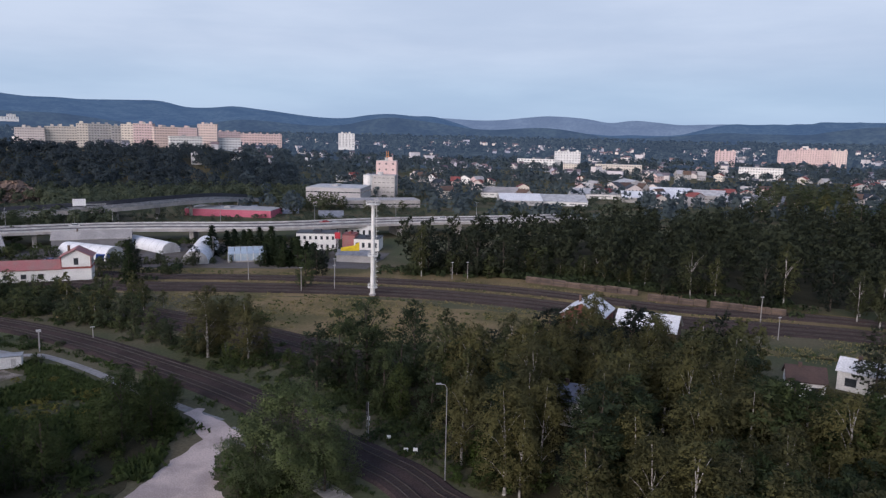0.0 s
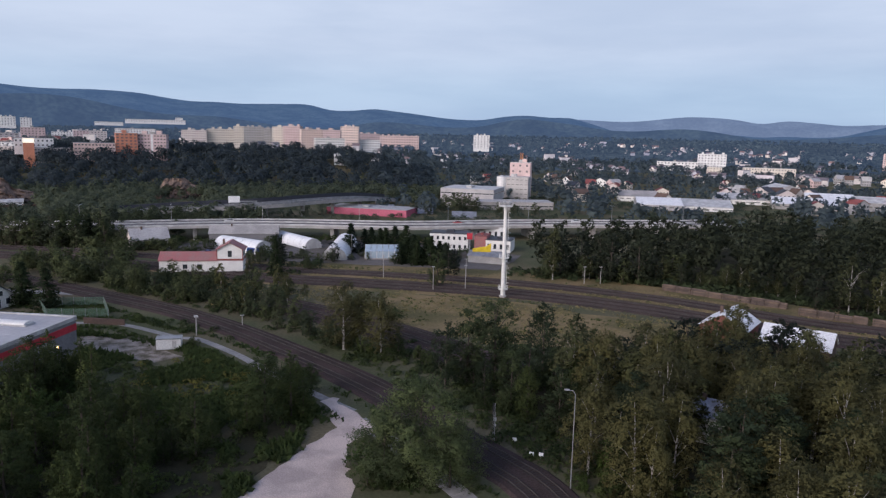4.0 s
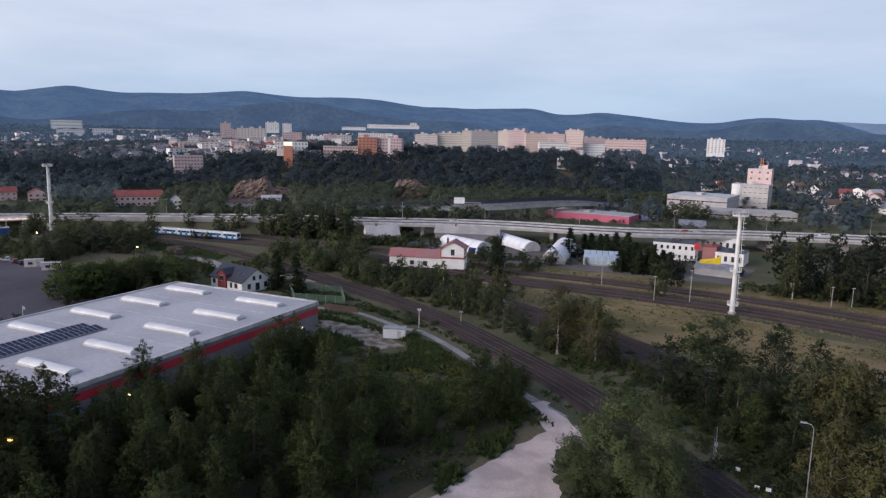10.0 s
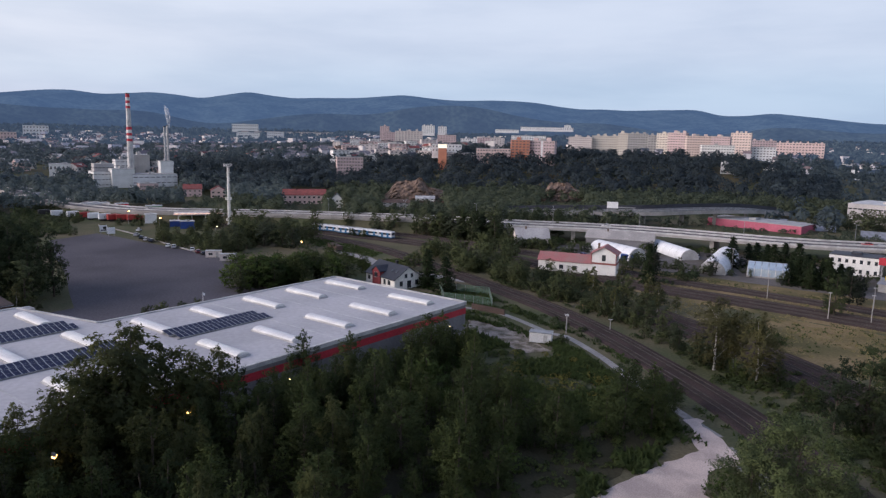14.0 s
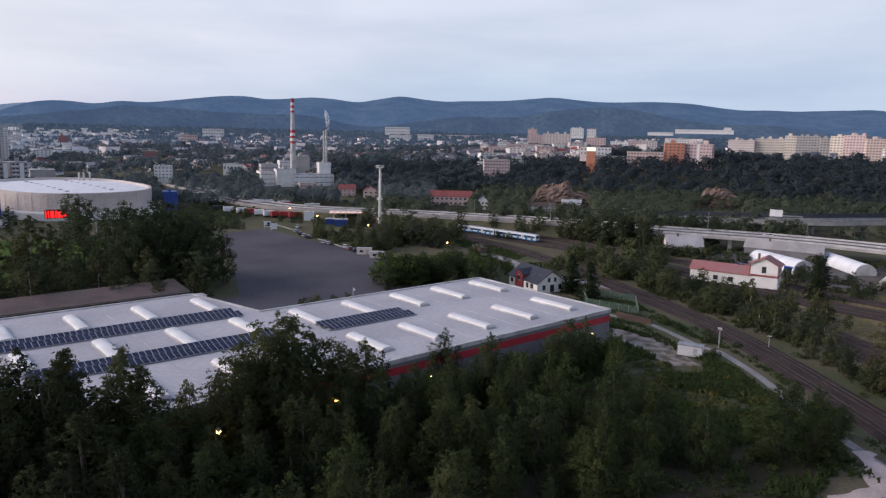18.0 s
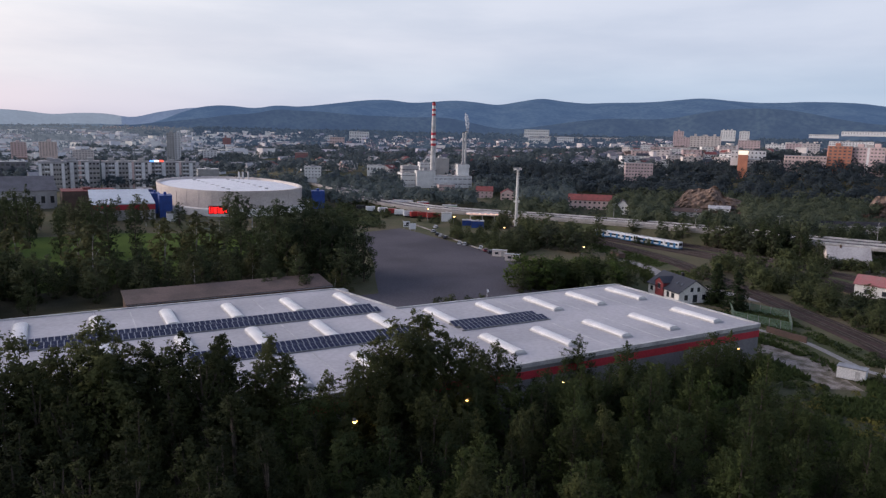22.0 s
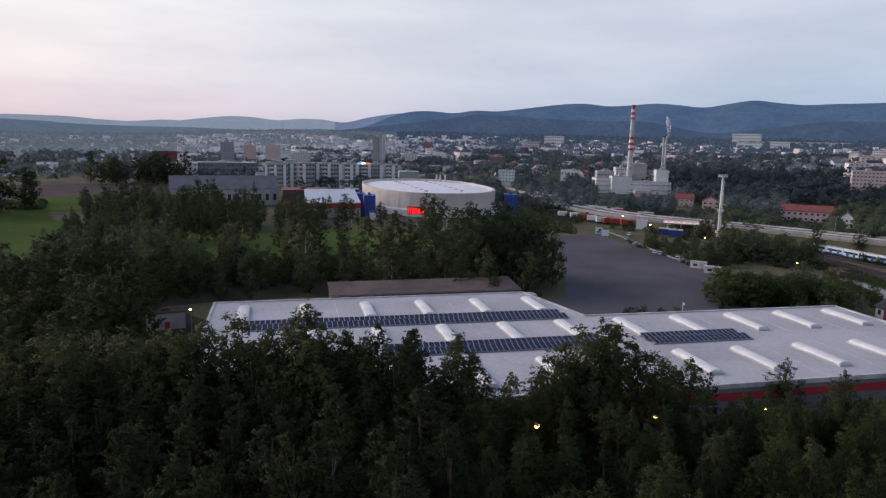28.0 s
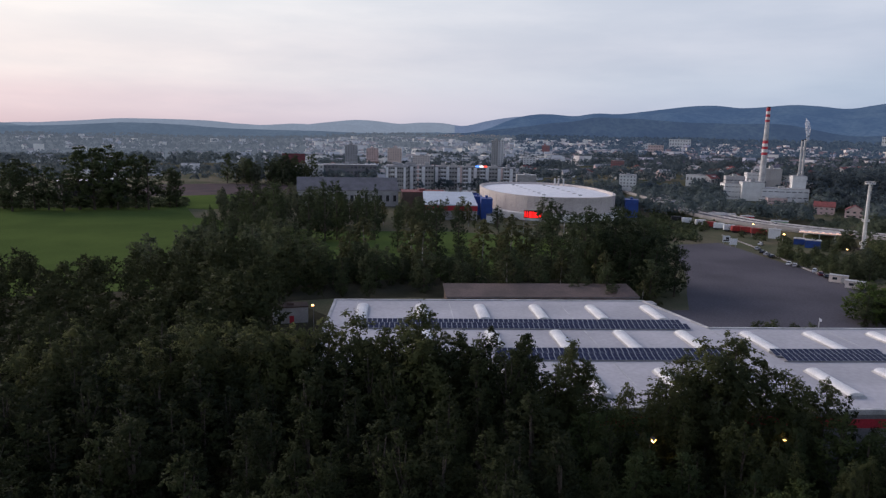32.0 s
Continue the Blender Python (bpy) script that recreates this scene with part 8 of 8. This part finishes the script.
def car(colour, x, y, z, turn):
    if colour not in car_meshes:
        paint = mat(colour + "_car_paint", CAR_PAINT[colour], None, 1.0, 0.3, spec=0.5)
        body = Shape().sweep([(-2.15, 0.3), (2.15, 0.3), (2.2, 0.7), (1.95, 0.9), (1.1, 0.98), (-2.0, 1.02), (-2.2, 0.75)][::-1], -0.86, 0.86)
        cabin = Shape().sweep([(-1.9, 0.98), (1.1, 0.96), (0.45, 1.42), (-1.35, 1.46)][::-1], -0.72, 0.72)
        top = Shape().sweep([(-1.38, 1.44), (0.48, 1.42), (0.4, 1.5), (-1.25, 1.52)][::-1], -0.7, 0.7)
        wheel = Shape().tube([(-0.1, 0, 0), (0.1, 0, 0)], [0.32, 0.32], 12)
        car_meshes[colour] = [("body", body.mesh("body", paint)), ("cabin", cabin.mesh("cabin", M_GLASS)), ("roof", top.mesh("roof", paint)), ("wheel", wheel.mesh("wheel", M_DARK))]
    t = thing("car", colour.replace("_", " ") + " hatchback car parked on open ground", "car", x, y, z, turn, group="cars")
    for name, me in car_meshes[colour]:
        if name == "wheel":
            for wx in (-0.8, 0.8):
                for wy in (-1.35, 1.3):
                    part("wheel", me, None, t).location = (wx, wy, 0.32)
        else:
            part(name, me, None, t)


for colour, (x, y), turn in [
    ("white", (-268.4, 147.3), 60), ("dark_red", (-262.1, 146.3), 70), ("black", (-257.3, 145.9), 70), ("white", (-284.0, 144.9), 55), ("silver", (-280.0, 145.4), 55),
    ("black", (-301.1, 145.8), 50), ("silver", (-307.1, 146.2), 50), ("black", (-313.1, 147.2), 50), ("silver", (-323.1, 149.4), 50), ("white", (-338.4, 157.8), 50),
]:
    car(colour, x, y, 0.05, turn)
for colour, t in (("red", 0.2), ("white", 0.33), ("black", 0.47), ("silver", 0.66), ("white", 0.12)):
    i = int(t * (len(deck) - 1))
    p, w = deck[i], deck[i + 1] - deck[i]
    car(colour, p.x + 4, p.y + 4, p.z + 0.06, math.degrees(math.atan2(w.y, w.x)) - 90)

for colour, (x, y), turn in [("silver", (-113.4, 296.8), 30), ("white", (-118.1, 299.9), 20), ("black", (-108.6, 300.7), 60), ("dark_red", (-155.2, 292.4), 40), ("blue", (-149.5, 262.0), 70), ("silver", (-35.5, 282.8), 10), ("white", (-28.5, 279.4), 80)]:
    car(colour, x, y, 0.04, turn)


def hut(x, y, turn, label, size=(6.0, 2.5, 2.7), wall=None, roof=None, z=0.0, glazed=True):
    l, d, h = size
    t = thing("site_hut", label, "site hut", x, y, z, turn, group="site huts")
    part("body", Shape().box(-l / 2, 0, 0.15, l / 2, d, h), wall or M_CREAM, t)
    part("roof", Shape().box(-l / 2 - 0.15, -0.15, h, l / 2 + 0.15, d + 0.15, h + 0.15), roof or M_FLASH, t)
    part("skid", Shape().box(-l / 2, 0.2, 0, l / 2, 0.45, 0.15).box(-l / 2, d - 0.45, 0, l / 2, d - 0.2, 0.15), M_DARK, t)
    if glazed:
        part("window", Shape().box(-l * 0.3, -0.04, 1.1, -l * 0.05, 0.02, 2.0), M_GLASS, t)
    part("door", Shape().box(l * 0.15, -0.04, 0.2, l * 0.32, 0.02, 2.15), M_GREYWALL if glazed else M_FLASH, t)


hut(-248.2, 145.1, 52, "cream site hut with a window at the parking edge")
hut(-237.8, 145.1, 52, "cream site hut with an orange side at the parking edge")
hut(-90.7, 140.6, 24, "white steel cabin with a shallow roof by the lane", (5.4, 2.8, 2.6), M_WHITE, M_GALV, glazed=False)
for sx_, yb in ((540.5, 406), (552, 410)):
    bx_, by_ = {540.5: (-338.9, 140.9), 552: (-329.6, 140.5)}[sx_]
    bb = thing("billboard", "white billboard on two posts at the parking edge", "billboard", bx_, by_, 0, polar(bx_, by_)[0] + 12, group="billboards")
    part("board", Shape().box(-1.7, 0, 1.2, 1.7, 0.15, 4.2), M_TENT, bb)
    part("post", Shape().box(-1.3, 0.15, 0, -1.1, 0.3, 4.0), M_GALV, bb)
    part("post", Shape().box(1.1, 0.15, 0, 1.3, 0.3, 4.0), M_GALV, bb)
    if yb == 406:
        part("dark_print", Shape().box(-1.3, -0.02, 1.6, 1.3, 0.0, 2.2).box(-0.2, -0.02, 2.4, 1.3, 0.0, 3.6), M_DARK, bb)

# filling station and yard behind the parking ground
M_LAMPLIT = glow("lit_canopy_edge", (1.0, 0.62, 0.5, 1), 0.75)
fs = thing("filling_station", "filling station canopy with a lit edge", "filling station", -353.2, 183.8, 0, 61.03)
part("canopy", Shape().box(0, 0, 4.6, 25, 9, 5.5), M_CREAM, fs)
part("lit_edge", Shape().box(0, -0.1, 5.1, 25, -0.01, 5.4), M_LAMPLIT, fs)
for x in (2, 9, 16, 23):
    part("column", Shape().box(x, 2, 0, x + 0.5, 2.5, 4.6), M_STEEL, fs)
    part("pump", Shape().box(x - 0.4, 4, 0, x + 0.9, 4.8, 1.9), M_RED, fs)
part("kiosk", Shape().box(2, 10, 0, 22, 15, 4), M_WHITE, fs)
for spot, wall, lab in [((-439, 179, -0.1, 15.6, 4.9), M_TENT, "white rounded tank in the yard"), ((-430, 191, -0.0, 7.4, 4.5), M_RED, "red trucks in the yard"), ((-478, 186, -0.1, 9.9, 3.3), M_RED, "red-roofed yard shed"), ((-507, 184, -0.0, 16.5, 3.4), M_WHITE, "white trailers in a row")]:
    block("yard_shed", lab + " beyond the parking", spot, 5, 0, 0, wall, category="shed", turn=10)

# ---- lamps, signals and posts ----
M_BULB = glow("warm_lamp", (1.0, 0.52, 0.16, 1), 12.0)


def street_lamp(x, y, h, lit=True, turn=0.0, z=0.0, label="", size=0.22):
    t = thing("street_lamp", label or ("lit street lamp on a thin steel pole" if lit else "unlit curved steel lamp post beside the track"), "street lamp", x, y, z, turn, group="street lamps")
    part("pole", Shape().tube([(0, 0, 0), (0, 0, h * 0.5), (0, 0, h - 0.6), (0.3, 0, h - 0.1), (1.0, 0, h)], [0.1, 0.08, 0.06, 0.05, 0.05], 7), M_GALV, t)
    part("head", Shape().box(0.8, -0.14, h - 0.08, 1.6, 0.14, h + 0.1), M_GALV, t)
    if lit:
        part("bulb", Shape().tube([(1.2, 0, h - 0.1), (1.2, 0, h - 0.3), (1.2, 0, h - 0.45)], [size, size, 0.05], 8), M_BULB, t)


for (x, y), h, size in [((-91.8, 48.8), 9.3, 0.3), ((-90.7, 30.1), 9.3, 0.3), ((-94.8, 69.1), 8.3, 0.2), ((-99.8, 117.0), 7.3, 0.16), ((-90.3, 29.9), 9.3, 0.25), ((-167.2, -31.0), 8.3, 0.3), ((-365.5, 165.6), 7.4, 0.45), ((-335.0, 167.2), 6.4, 0.5), ((-289.5, 171.6), 6.4, 0.26), ((-231.6, 175.8), 5.4, 0.3)]:
    street_lamp(x - 1.2, y, h, size=size)
street_lamp(1.3, 96.1, 15.0, False, 180)
for (x, y), h in [((-44.7, 219.4), 8.0), ((-34.8, 224.6), 8.0), ((-66.0, 235.1), 8), ((9.8, 247.1), 6), ((4.2, 245.5), 6), ((91.1, 192.2), 7.5), ((88.0, 175.1), 6), ((-90.9, 153.0), 5), ((-83.9, 163.5), 3), ((-93.4, 282.0), 8), ((-37.5, 242.8), 7), ((-92.2, 155.4), 4)]:
    t = thing("yard_lamp", "short concrete lamp post between the station tracks", "lamp post", x, y, 0, 30, group="yard lamps")
    part("post", Shape().tube([(0, 0, 0), (0, 0, h)], [0.14, 0.09], 7), M_CONCRETE, t)
    part("lamp", Shape().box(-0.5, -0.15, h - 0.05, 0.5, 0.15, h + 0.15), M_FLASH, t)
sgn = thing("railway_signal", "slender railway signal post with ladder beside the track", "railway signal", -11.5, 110.3, 0, 170)
part("post", Shape().tube([(0, 0, 0), (0, 0, 6.4)], [0.08, 0.07], 8), M_GALV, sgn)
part("head", Shape().box(0.08, -0.2, 4.1, 0.42, 0.1, 6.3), M_DARK, sgn)
part("relay_box", Shape().box(-0.2, -0.34, 3.2, 0.2, -0.1, 3.8), M_TENT, sgn, "white relay box")
part("plate", Shape().box(-0.16, -0.2, 2.3, 0.16, -0.14, 2.7), M_TENT, sgn, "white plate")
part("ladder", Shape().box(-0.2, 0.3, 0, -0.15, 0.35, 5).box(0.15, 0.3, 0, 0.2, 0.35, 5), M_GALV, sgn)
for q in range(9):
    part("rung", Shape().box(-0.18, 0.31, 0.4 + q * 0.5, 0.18, 0.34, 0.44 + q * 0.5), M_GALV, sgn)
for x, y in [(-8.0, 109.4), (-4.9, 104.7), (-3.4, 104.8)]:
    t = thing("track_marker", "small white marker board beside the track", "marker", x, y, 0, -5, group="track markers")
    part("board", Shape().box(-0.35, -0.03, 0.5, 0.35, 0.03, 1.1), M_TENT, t)
    part("stake", Shape().box(-0.04, 0.03, 0, 0.04, 0.09, 0.9), M_GALV, t)


# timber stacked along the station track
def timber(x0, y0, x1, y1, label):
    n = math.hypot(x1 - x0, y1 - y0)
    t = thing("timber_stack", label, "timber stack", x0, y0, 0, math.degrees(math.atan2(y1 - y0, x1 - x0)), group="timber stacks")
    rnd = random.Random(int(n * 10))
    i, x = 0, 0.0
    logs = Shape()
    while x < n - 2:
        l = min(rnd.uniform(3.8, 5.2), n - x)
        top = rnd.uniform(1.9, 2.15)
        z = 0.16
        while z < top:
            for y in (0.0, 0.34, 0.68, 1.0, 1.3):
                r = rnd.uniform(0.13, 0.18)
                logs.tube([(x + rnd.uniform(0, 0.2), y, z), (x + l - rnd.uniform(0, 0.3), y, z)], [r, r * 0.9], 6)
            z += 0.3
        x += l + 0.02
    part("stacked_timber", logs, M_LOG, t, kind="stuff")
    for k in range(int(n / 5)):
        part("stake", Shape().box(k * 5 + 0.5, -0.3, 0, k * 5 + 0.62, -0.2, 2.3), M_BARK, t)


M_LOG = mat("pale_logs", rgb(0.18, 0.132, 0.108), rgb(0.12, 0.09, 0.078), 0.4, 0.9, 0.2, islands=0.3)
timber(30.2, 242.3, 65.0, 224.1, "long stack of pale brown logs beside the tracks")
timber(66.3, 217.7, 82.5, 210.1, "stack of pale brown logs beside the tracks")
timber(83.3, 209.5, 103.5, 198.8, "stack of pale brown logs beside the tracks")

# farmhouse and sheds half hidden by the birches
block("brick_house", "red brick house with a white sheet roof behind birches", (37, 177, -0.2, 11.2, 8.5), 13, 2, 4, mat("old_brick", rgb(0.23, 0.09, 0.068), rgb(0.16, 0.068, 0.055), 0.5, 0.9, 0.2), "y", M_TENT, category="house", each=True, rise=3.4, turn=-14)
block("side_barn", "barn with a bright white sheet roof behind birches", (52, 171, -0.2, 15.1, 6.8), 9, 1, 4, M_BROWNROOF, "x", M_TENT, category="barn", rise=3.2, turn=-10)
block("old_shed", "shabby grey shed with a sagging roof under the trees", (23, 117, -0.4, 6.4, 7.3), 6, 1, 2, M_GREYWALL, "x", M_GALV, category="shed", rise=2, turn=-12, each=True)
block("roadside_barn", "barn with a pale weathered roof below the elevated road", (-178.5, 267, 0.0, 15.4, 8.2), 9, 1, 4, M_CREAM, "x", M_DULLWALL, category="barn", rise=4.2, turn=12)
block("white_shed", "white-roofed shed with pale walls at the wood edge", (87, 136, -0.3, 10.2, 6.5), 6, 1, 2, M_WHITE, "x", M_TENT, category="shed", rise=2, turn=-8, each=True)
block("dark_roof_cottage", "small white cottage with a dark brown roof", (74, 134, -0.3, 7.0, 5.8), 6, 1, 2, M_WHITE, "x", M_BROWNROOF, category="cottage", rise=2.2, turn=10, each=True)

# green net fence of a court beside the lane
nf = thing("court_fence", "green net fence round a small court", "fence", -148.1, 167.8, 0, 0)
ox, oy = -148.1, 167.8
M_NET = mat("green_net", rgb(0.13, 0.21, 0.155), rgb(0.10, 0.17, 0.125), 0.5, 0.8)
fence_pts = [(0, 0)] + [(x - ox, y - oy) for x, y in [(-132.2, 173.9), (-122.3, 162.6), (-137.6, 158.0)]]
for (ax, ay), (bx2, by2) in zip(fence_pts, fence_pts[1:] + fence_pts[:1]):
    n = math.hypot(bx2 - ax, by2 - ay)
    ang = math.degrees(math.atan2(by2 - ay, bx2 - ax))
    for k in range(max(1, int(n / 3))):
        part("post", Shape().cyl(ax + (bx2 - ax) * k * 3 / n, ay + (by2 - ay) * k * 3 / n, 0, 2.5, 0.06, sides=6), M_GALV, nf)
    net = Shape()
    k = 0.0
    while k < n:
        net.box(ax + k, ay - 0.015, 0.1, ax + k + 0.07, ay + 0.015, 2.35, ang, (ax, ay))
        k += 0.16
    part("net", net.box(ax, ay - 0.02, 2.3, ax + n, ay + 0.02, 2.4, ang, (ax, ay)), M_NET, nf, kind="stuff")
wl = thing("low_wall", "low brownish wall beside the warehouse yard", "wall", -124.5, 155.7, 0, 0)
wx_, wy_ = -124.5, 155.7
ex_, ey_ = -113.2, 156.5
part("wall", Shape().box(0, -0.15, 0, math.hypot(ex_ - wx_, ey_ - wy_), 0.15, 1.6, math.degrees(math.atan2(ey_ - wy_, ex_ - wx_)), (0, 0)), M_BROWNROOF, wl)

# antenna on the warehouse roof
an = thing("roof_antenna", "small white antenna on the warehouse roof", "antenna", *on_roof(-46, 62), 8.9)
part("pole", Shape().cyl(0, 0, 0, 2.2, 0.05, sides=6), M_STEEL, an)
part("dish", Shape().tube([(0, 0, 1.6), (0.3, 0.1, 1.75)], [0.05, 0.4], 12), M_STEEL, an)
# tall ball-stop net poles at the pitch
for x, y in [(-326.8, 39.4), (-323.7, 58.1), (-309.4, 60.2), (-323.3, 18.5)]:
    t = thing("net_pole", "tall thin pole of a ball-stop net", "pole", x, y, 0, 0, group="net poles")
    part("pole", Shape().cyl(0, 0, 0, 11, 0.09, sides=6), M_GALV, t)

# lit white top of the orange tower on the bluff
tx, ty, tz, tw_, th_ = -455, 516, 20.2, 8.2, 17.5
lt = thing("lit_sign_top", "white lit sign box on top of the orange tower", "sign", tx, ty, tz + th_ + 0.1, polar(tx, ty)[0])
part("box", Shape().box(-tw_ / 2, 0, 0, tw_ / 2, 3, 3.5), glow("sign_white", (1.0, 0.86, 0.68, 1), 0.7), lt)

# sign gantry, lamps and crane along the elevated road
ga = thing("sign_gantry", "white motorway sign board on a grey cantilever gantry", "gantry", -188.6, 355.9, 5, 27.92)
part("post", Shape().tube([(0, 0, -6), (0, 0, 7.5)], [0.3, 0.25], 8), M_GALV, ga)
part("arm", Shape().box(-0.3, -0.2, 6.9, 15, 0.2, 7.5), M_GALV, ga)
part("board", Shape().box(-0.5, -0.35, 6.6, 5.6, -0.22, 10.2), M_TENT, ga, "blank white back of the sign")
cr = thing("orange_mast", "orange lattice crane mast behind the mill", "crane", -47.2, 598.1, 25.1)
M_CRANE = mat("orange_paint", rgb(0.62, 0.27, 0.12), None, 0.5, 0.6)
for dx in (-0.8, 0.8):
    for dy in (-0.8, 0.8):
        part("chord", Shape().box(dx - 0.25, dy - 0.25, -14, dx + 0.25, dy + 0.25, 13), M_CRANE, cr)
for k in range(9):
    part("tie", Shape().box(-0.8, -0.9, -13 + 3 * k, 0.8, -0.7, -12.6 + 3 * k), M_CRANE, cr)
for k, p in enumerate(offset(deck, 0.0)):
    if k % 4 == 2 and p.x > -330:
        lp = thing("road_lamp", "tall double-armed steel lamp on the elevated road", "street lamp", p.x, p.y, p.z, 0, group="road lamps")
        w = deck[min(k + 1, len(deck) - 1)] - deck[k - 1]
        lp.matrix_world = pose(p.x, p.y, p.z, 0, 0, math.degrees(math.atan2(w.y, w.x)))
        part("pole", Shape().tube([(0, 0, 0), (0, 0, 9)], [0.13, 0.08], 6), M_GALV, lp)
        part("arm", Shape().tube([(0, -2, 9.3), (0, 0, 9), (0, 2, 9.3)], [0.06, 0.07, 0.06], 5), M_GALV, lp)
        for y in (-2.6, 2.0):
            part("head", Shape().box(-0.15, y, 9.25, 0.15, y + 0.6, 9.4), M_FLASH, lp)

# hut beside the warehouse end, and the wall behind the parked cars
yh = block("yard_hut", "small grey hut with a flat roof beside the warehouse", (-179, -39, -0.3, 9.1, 4.8), 5, 0, 0, M_GREYWALL, roof_mat=M_BROWNROOF, category="hut", turn=4)
part("door", Shape().box(4.2, -0.06, 0, 5.4, 0.02, 2.3), M_RED, yh, "red door")
part("window", Shape().box(1.2, -0.05, 1.0, 2.8, 0.02, 2.0), M_GLASS, yh)
park = curve([(-370.2, 151.4), (-329.9, 151.0), (-289.2, 147.8), (-258.8, 146.3), (-246.4, 145.9)], 4)
setting("parking_wall", strip(park, 0.15, -0.15, -0.2, 0.55), M_OLDROAD, "low pale concrete wall at the parking edge", "wall")
# lit lamps in a row along the filling station roof
for k in range(8):
    part("edge_lamp", Shape().box(1.0 + 3.1 * k, -0.25, 5.45, 2.2 + 3.1 * k, 0.1, 5.75), M_LAMPLIT, fs)
# vehicles in the yard beside the filling station
M_TRUCK = mat("red_truck_paint", rgb(0.42, 0.05, 0.045), None, 0.5, 0.45)
for k, ((x, y), ta, paint, lab) in enumerate([((-388.1, 163.2), 12, M_TENT, "white"), ((-384.1, 165.8), 25, M_TRUCK, "red"), ((-379.8, 169.1), 5, M_TRUCK, "red"), ((-375.4, 172.9), 14, M_TRUCK, "red"), ((-410.3, 155.1), 20, M_TENT, "white"), ((-402.6, 158.1), 8, M_TRUCK, "red"), ((-395.4, 160.3), 0, M_TENT, "white"), ((-427.0, 146.3), 14, M_DARK, "black"), ((-418.8, 150.1), 9, M_TENT, "white")]):
    tk = thing("truck", lab + " lorry parked in the yard below the road", "lorry", x, y, 0, ta + polar(x, y)[0], group="lorries")
    part("cargo_box", Shape().box(-3.8, -1.2, 1.1, 2.0, 1.2, 3.9), paint, tk)
    part("cab", Shape().sweep([(-1.15, 0.7), (1.15, 0.7), (1.15, 2.2), (0.9, 2.9), (-0.9, 2.9), (-1.15, 2.2)][::-1], 2.3, 4.2), paint, tk)
    part("windscreen", Shape().box(4.15, -1.0, 1.7, 4.25, 1.0, 2.6), M_GLASS, tk)
    part("chassis", Shape().box(-3.8, -0.9, 0.7, 4.0, 0.9, 1.1), M_DARK, tk)
    for wx in (-2.6, -1.4, 3.2):
        for wy in (-1.0, 1.0):
            part("wheel", Shape().tube([(wx, wy - 0.15, 0.5), (wx, wy + 0.15, 0.5)], [0.5, 0.5], 10), M_DARK, tk)

for spot, wall, lab in [((-363, 176, -0.0, 5.9, 4.9), M_TENT, "white kiosk beside the filling station"), ((-408, 200, -0.0, 9.5, 4.4), mat("green_sheet", rgb(0.25, 0.4, 0.27), None, 0.3, 0.6), "pale green box behind the filling station"), ((-343, 179, -0.1, 5.0, 3.2), M_BLUE, "blue market stall by the filling station"), ((-332, 180, -0.1, 6.8, 4.0), M_BLUE, "blue market stall by the filling station")]:
    block("yard_kiosk", lab, spot, 4, 0, 0, wall, category="kiosk")

# ball-stop net behind the pitch goal
bn = thing("ball_stop_net", "grey ball-stop frame of poles and cables behind the pitch", "net frame", -345.9, 46.5, 0, 0)
bx0, by0 = -345.9, 46.5
net_feet = [(x - bx0, y - by0) for x, y in [(-345.9, 46.5), (-347.6, 62.2), (-328.2, 64.9), (-344.3, 32.9)]]
for x, y in net_feet:
    part("pole", Shape().cyl(x, y, 0, 7, 0.12, sides=6), M_GALV, bn)
for i, j in ((0, 1), (1, 2), (0, 3)):
    for z in (3.4, 6.9):
        part("cable", Shape().tube([net_feet[i] + (z,), net_feet[j] + (z,)], [0.07, 0.07], 5), M_GALV, bn)
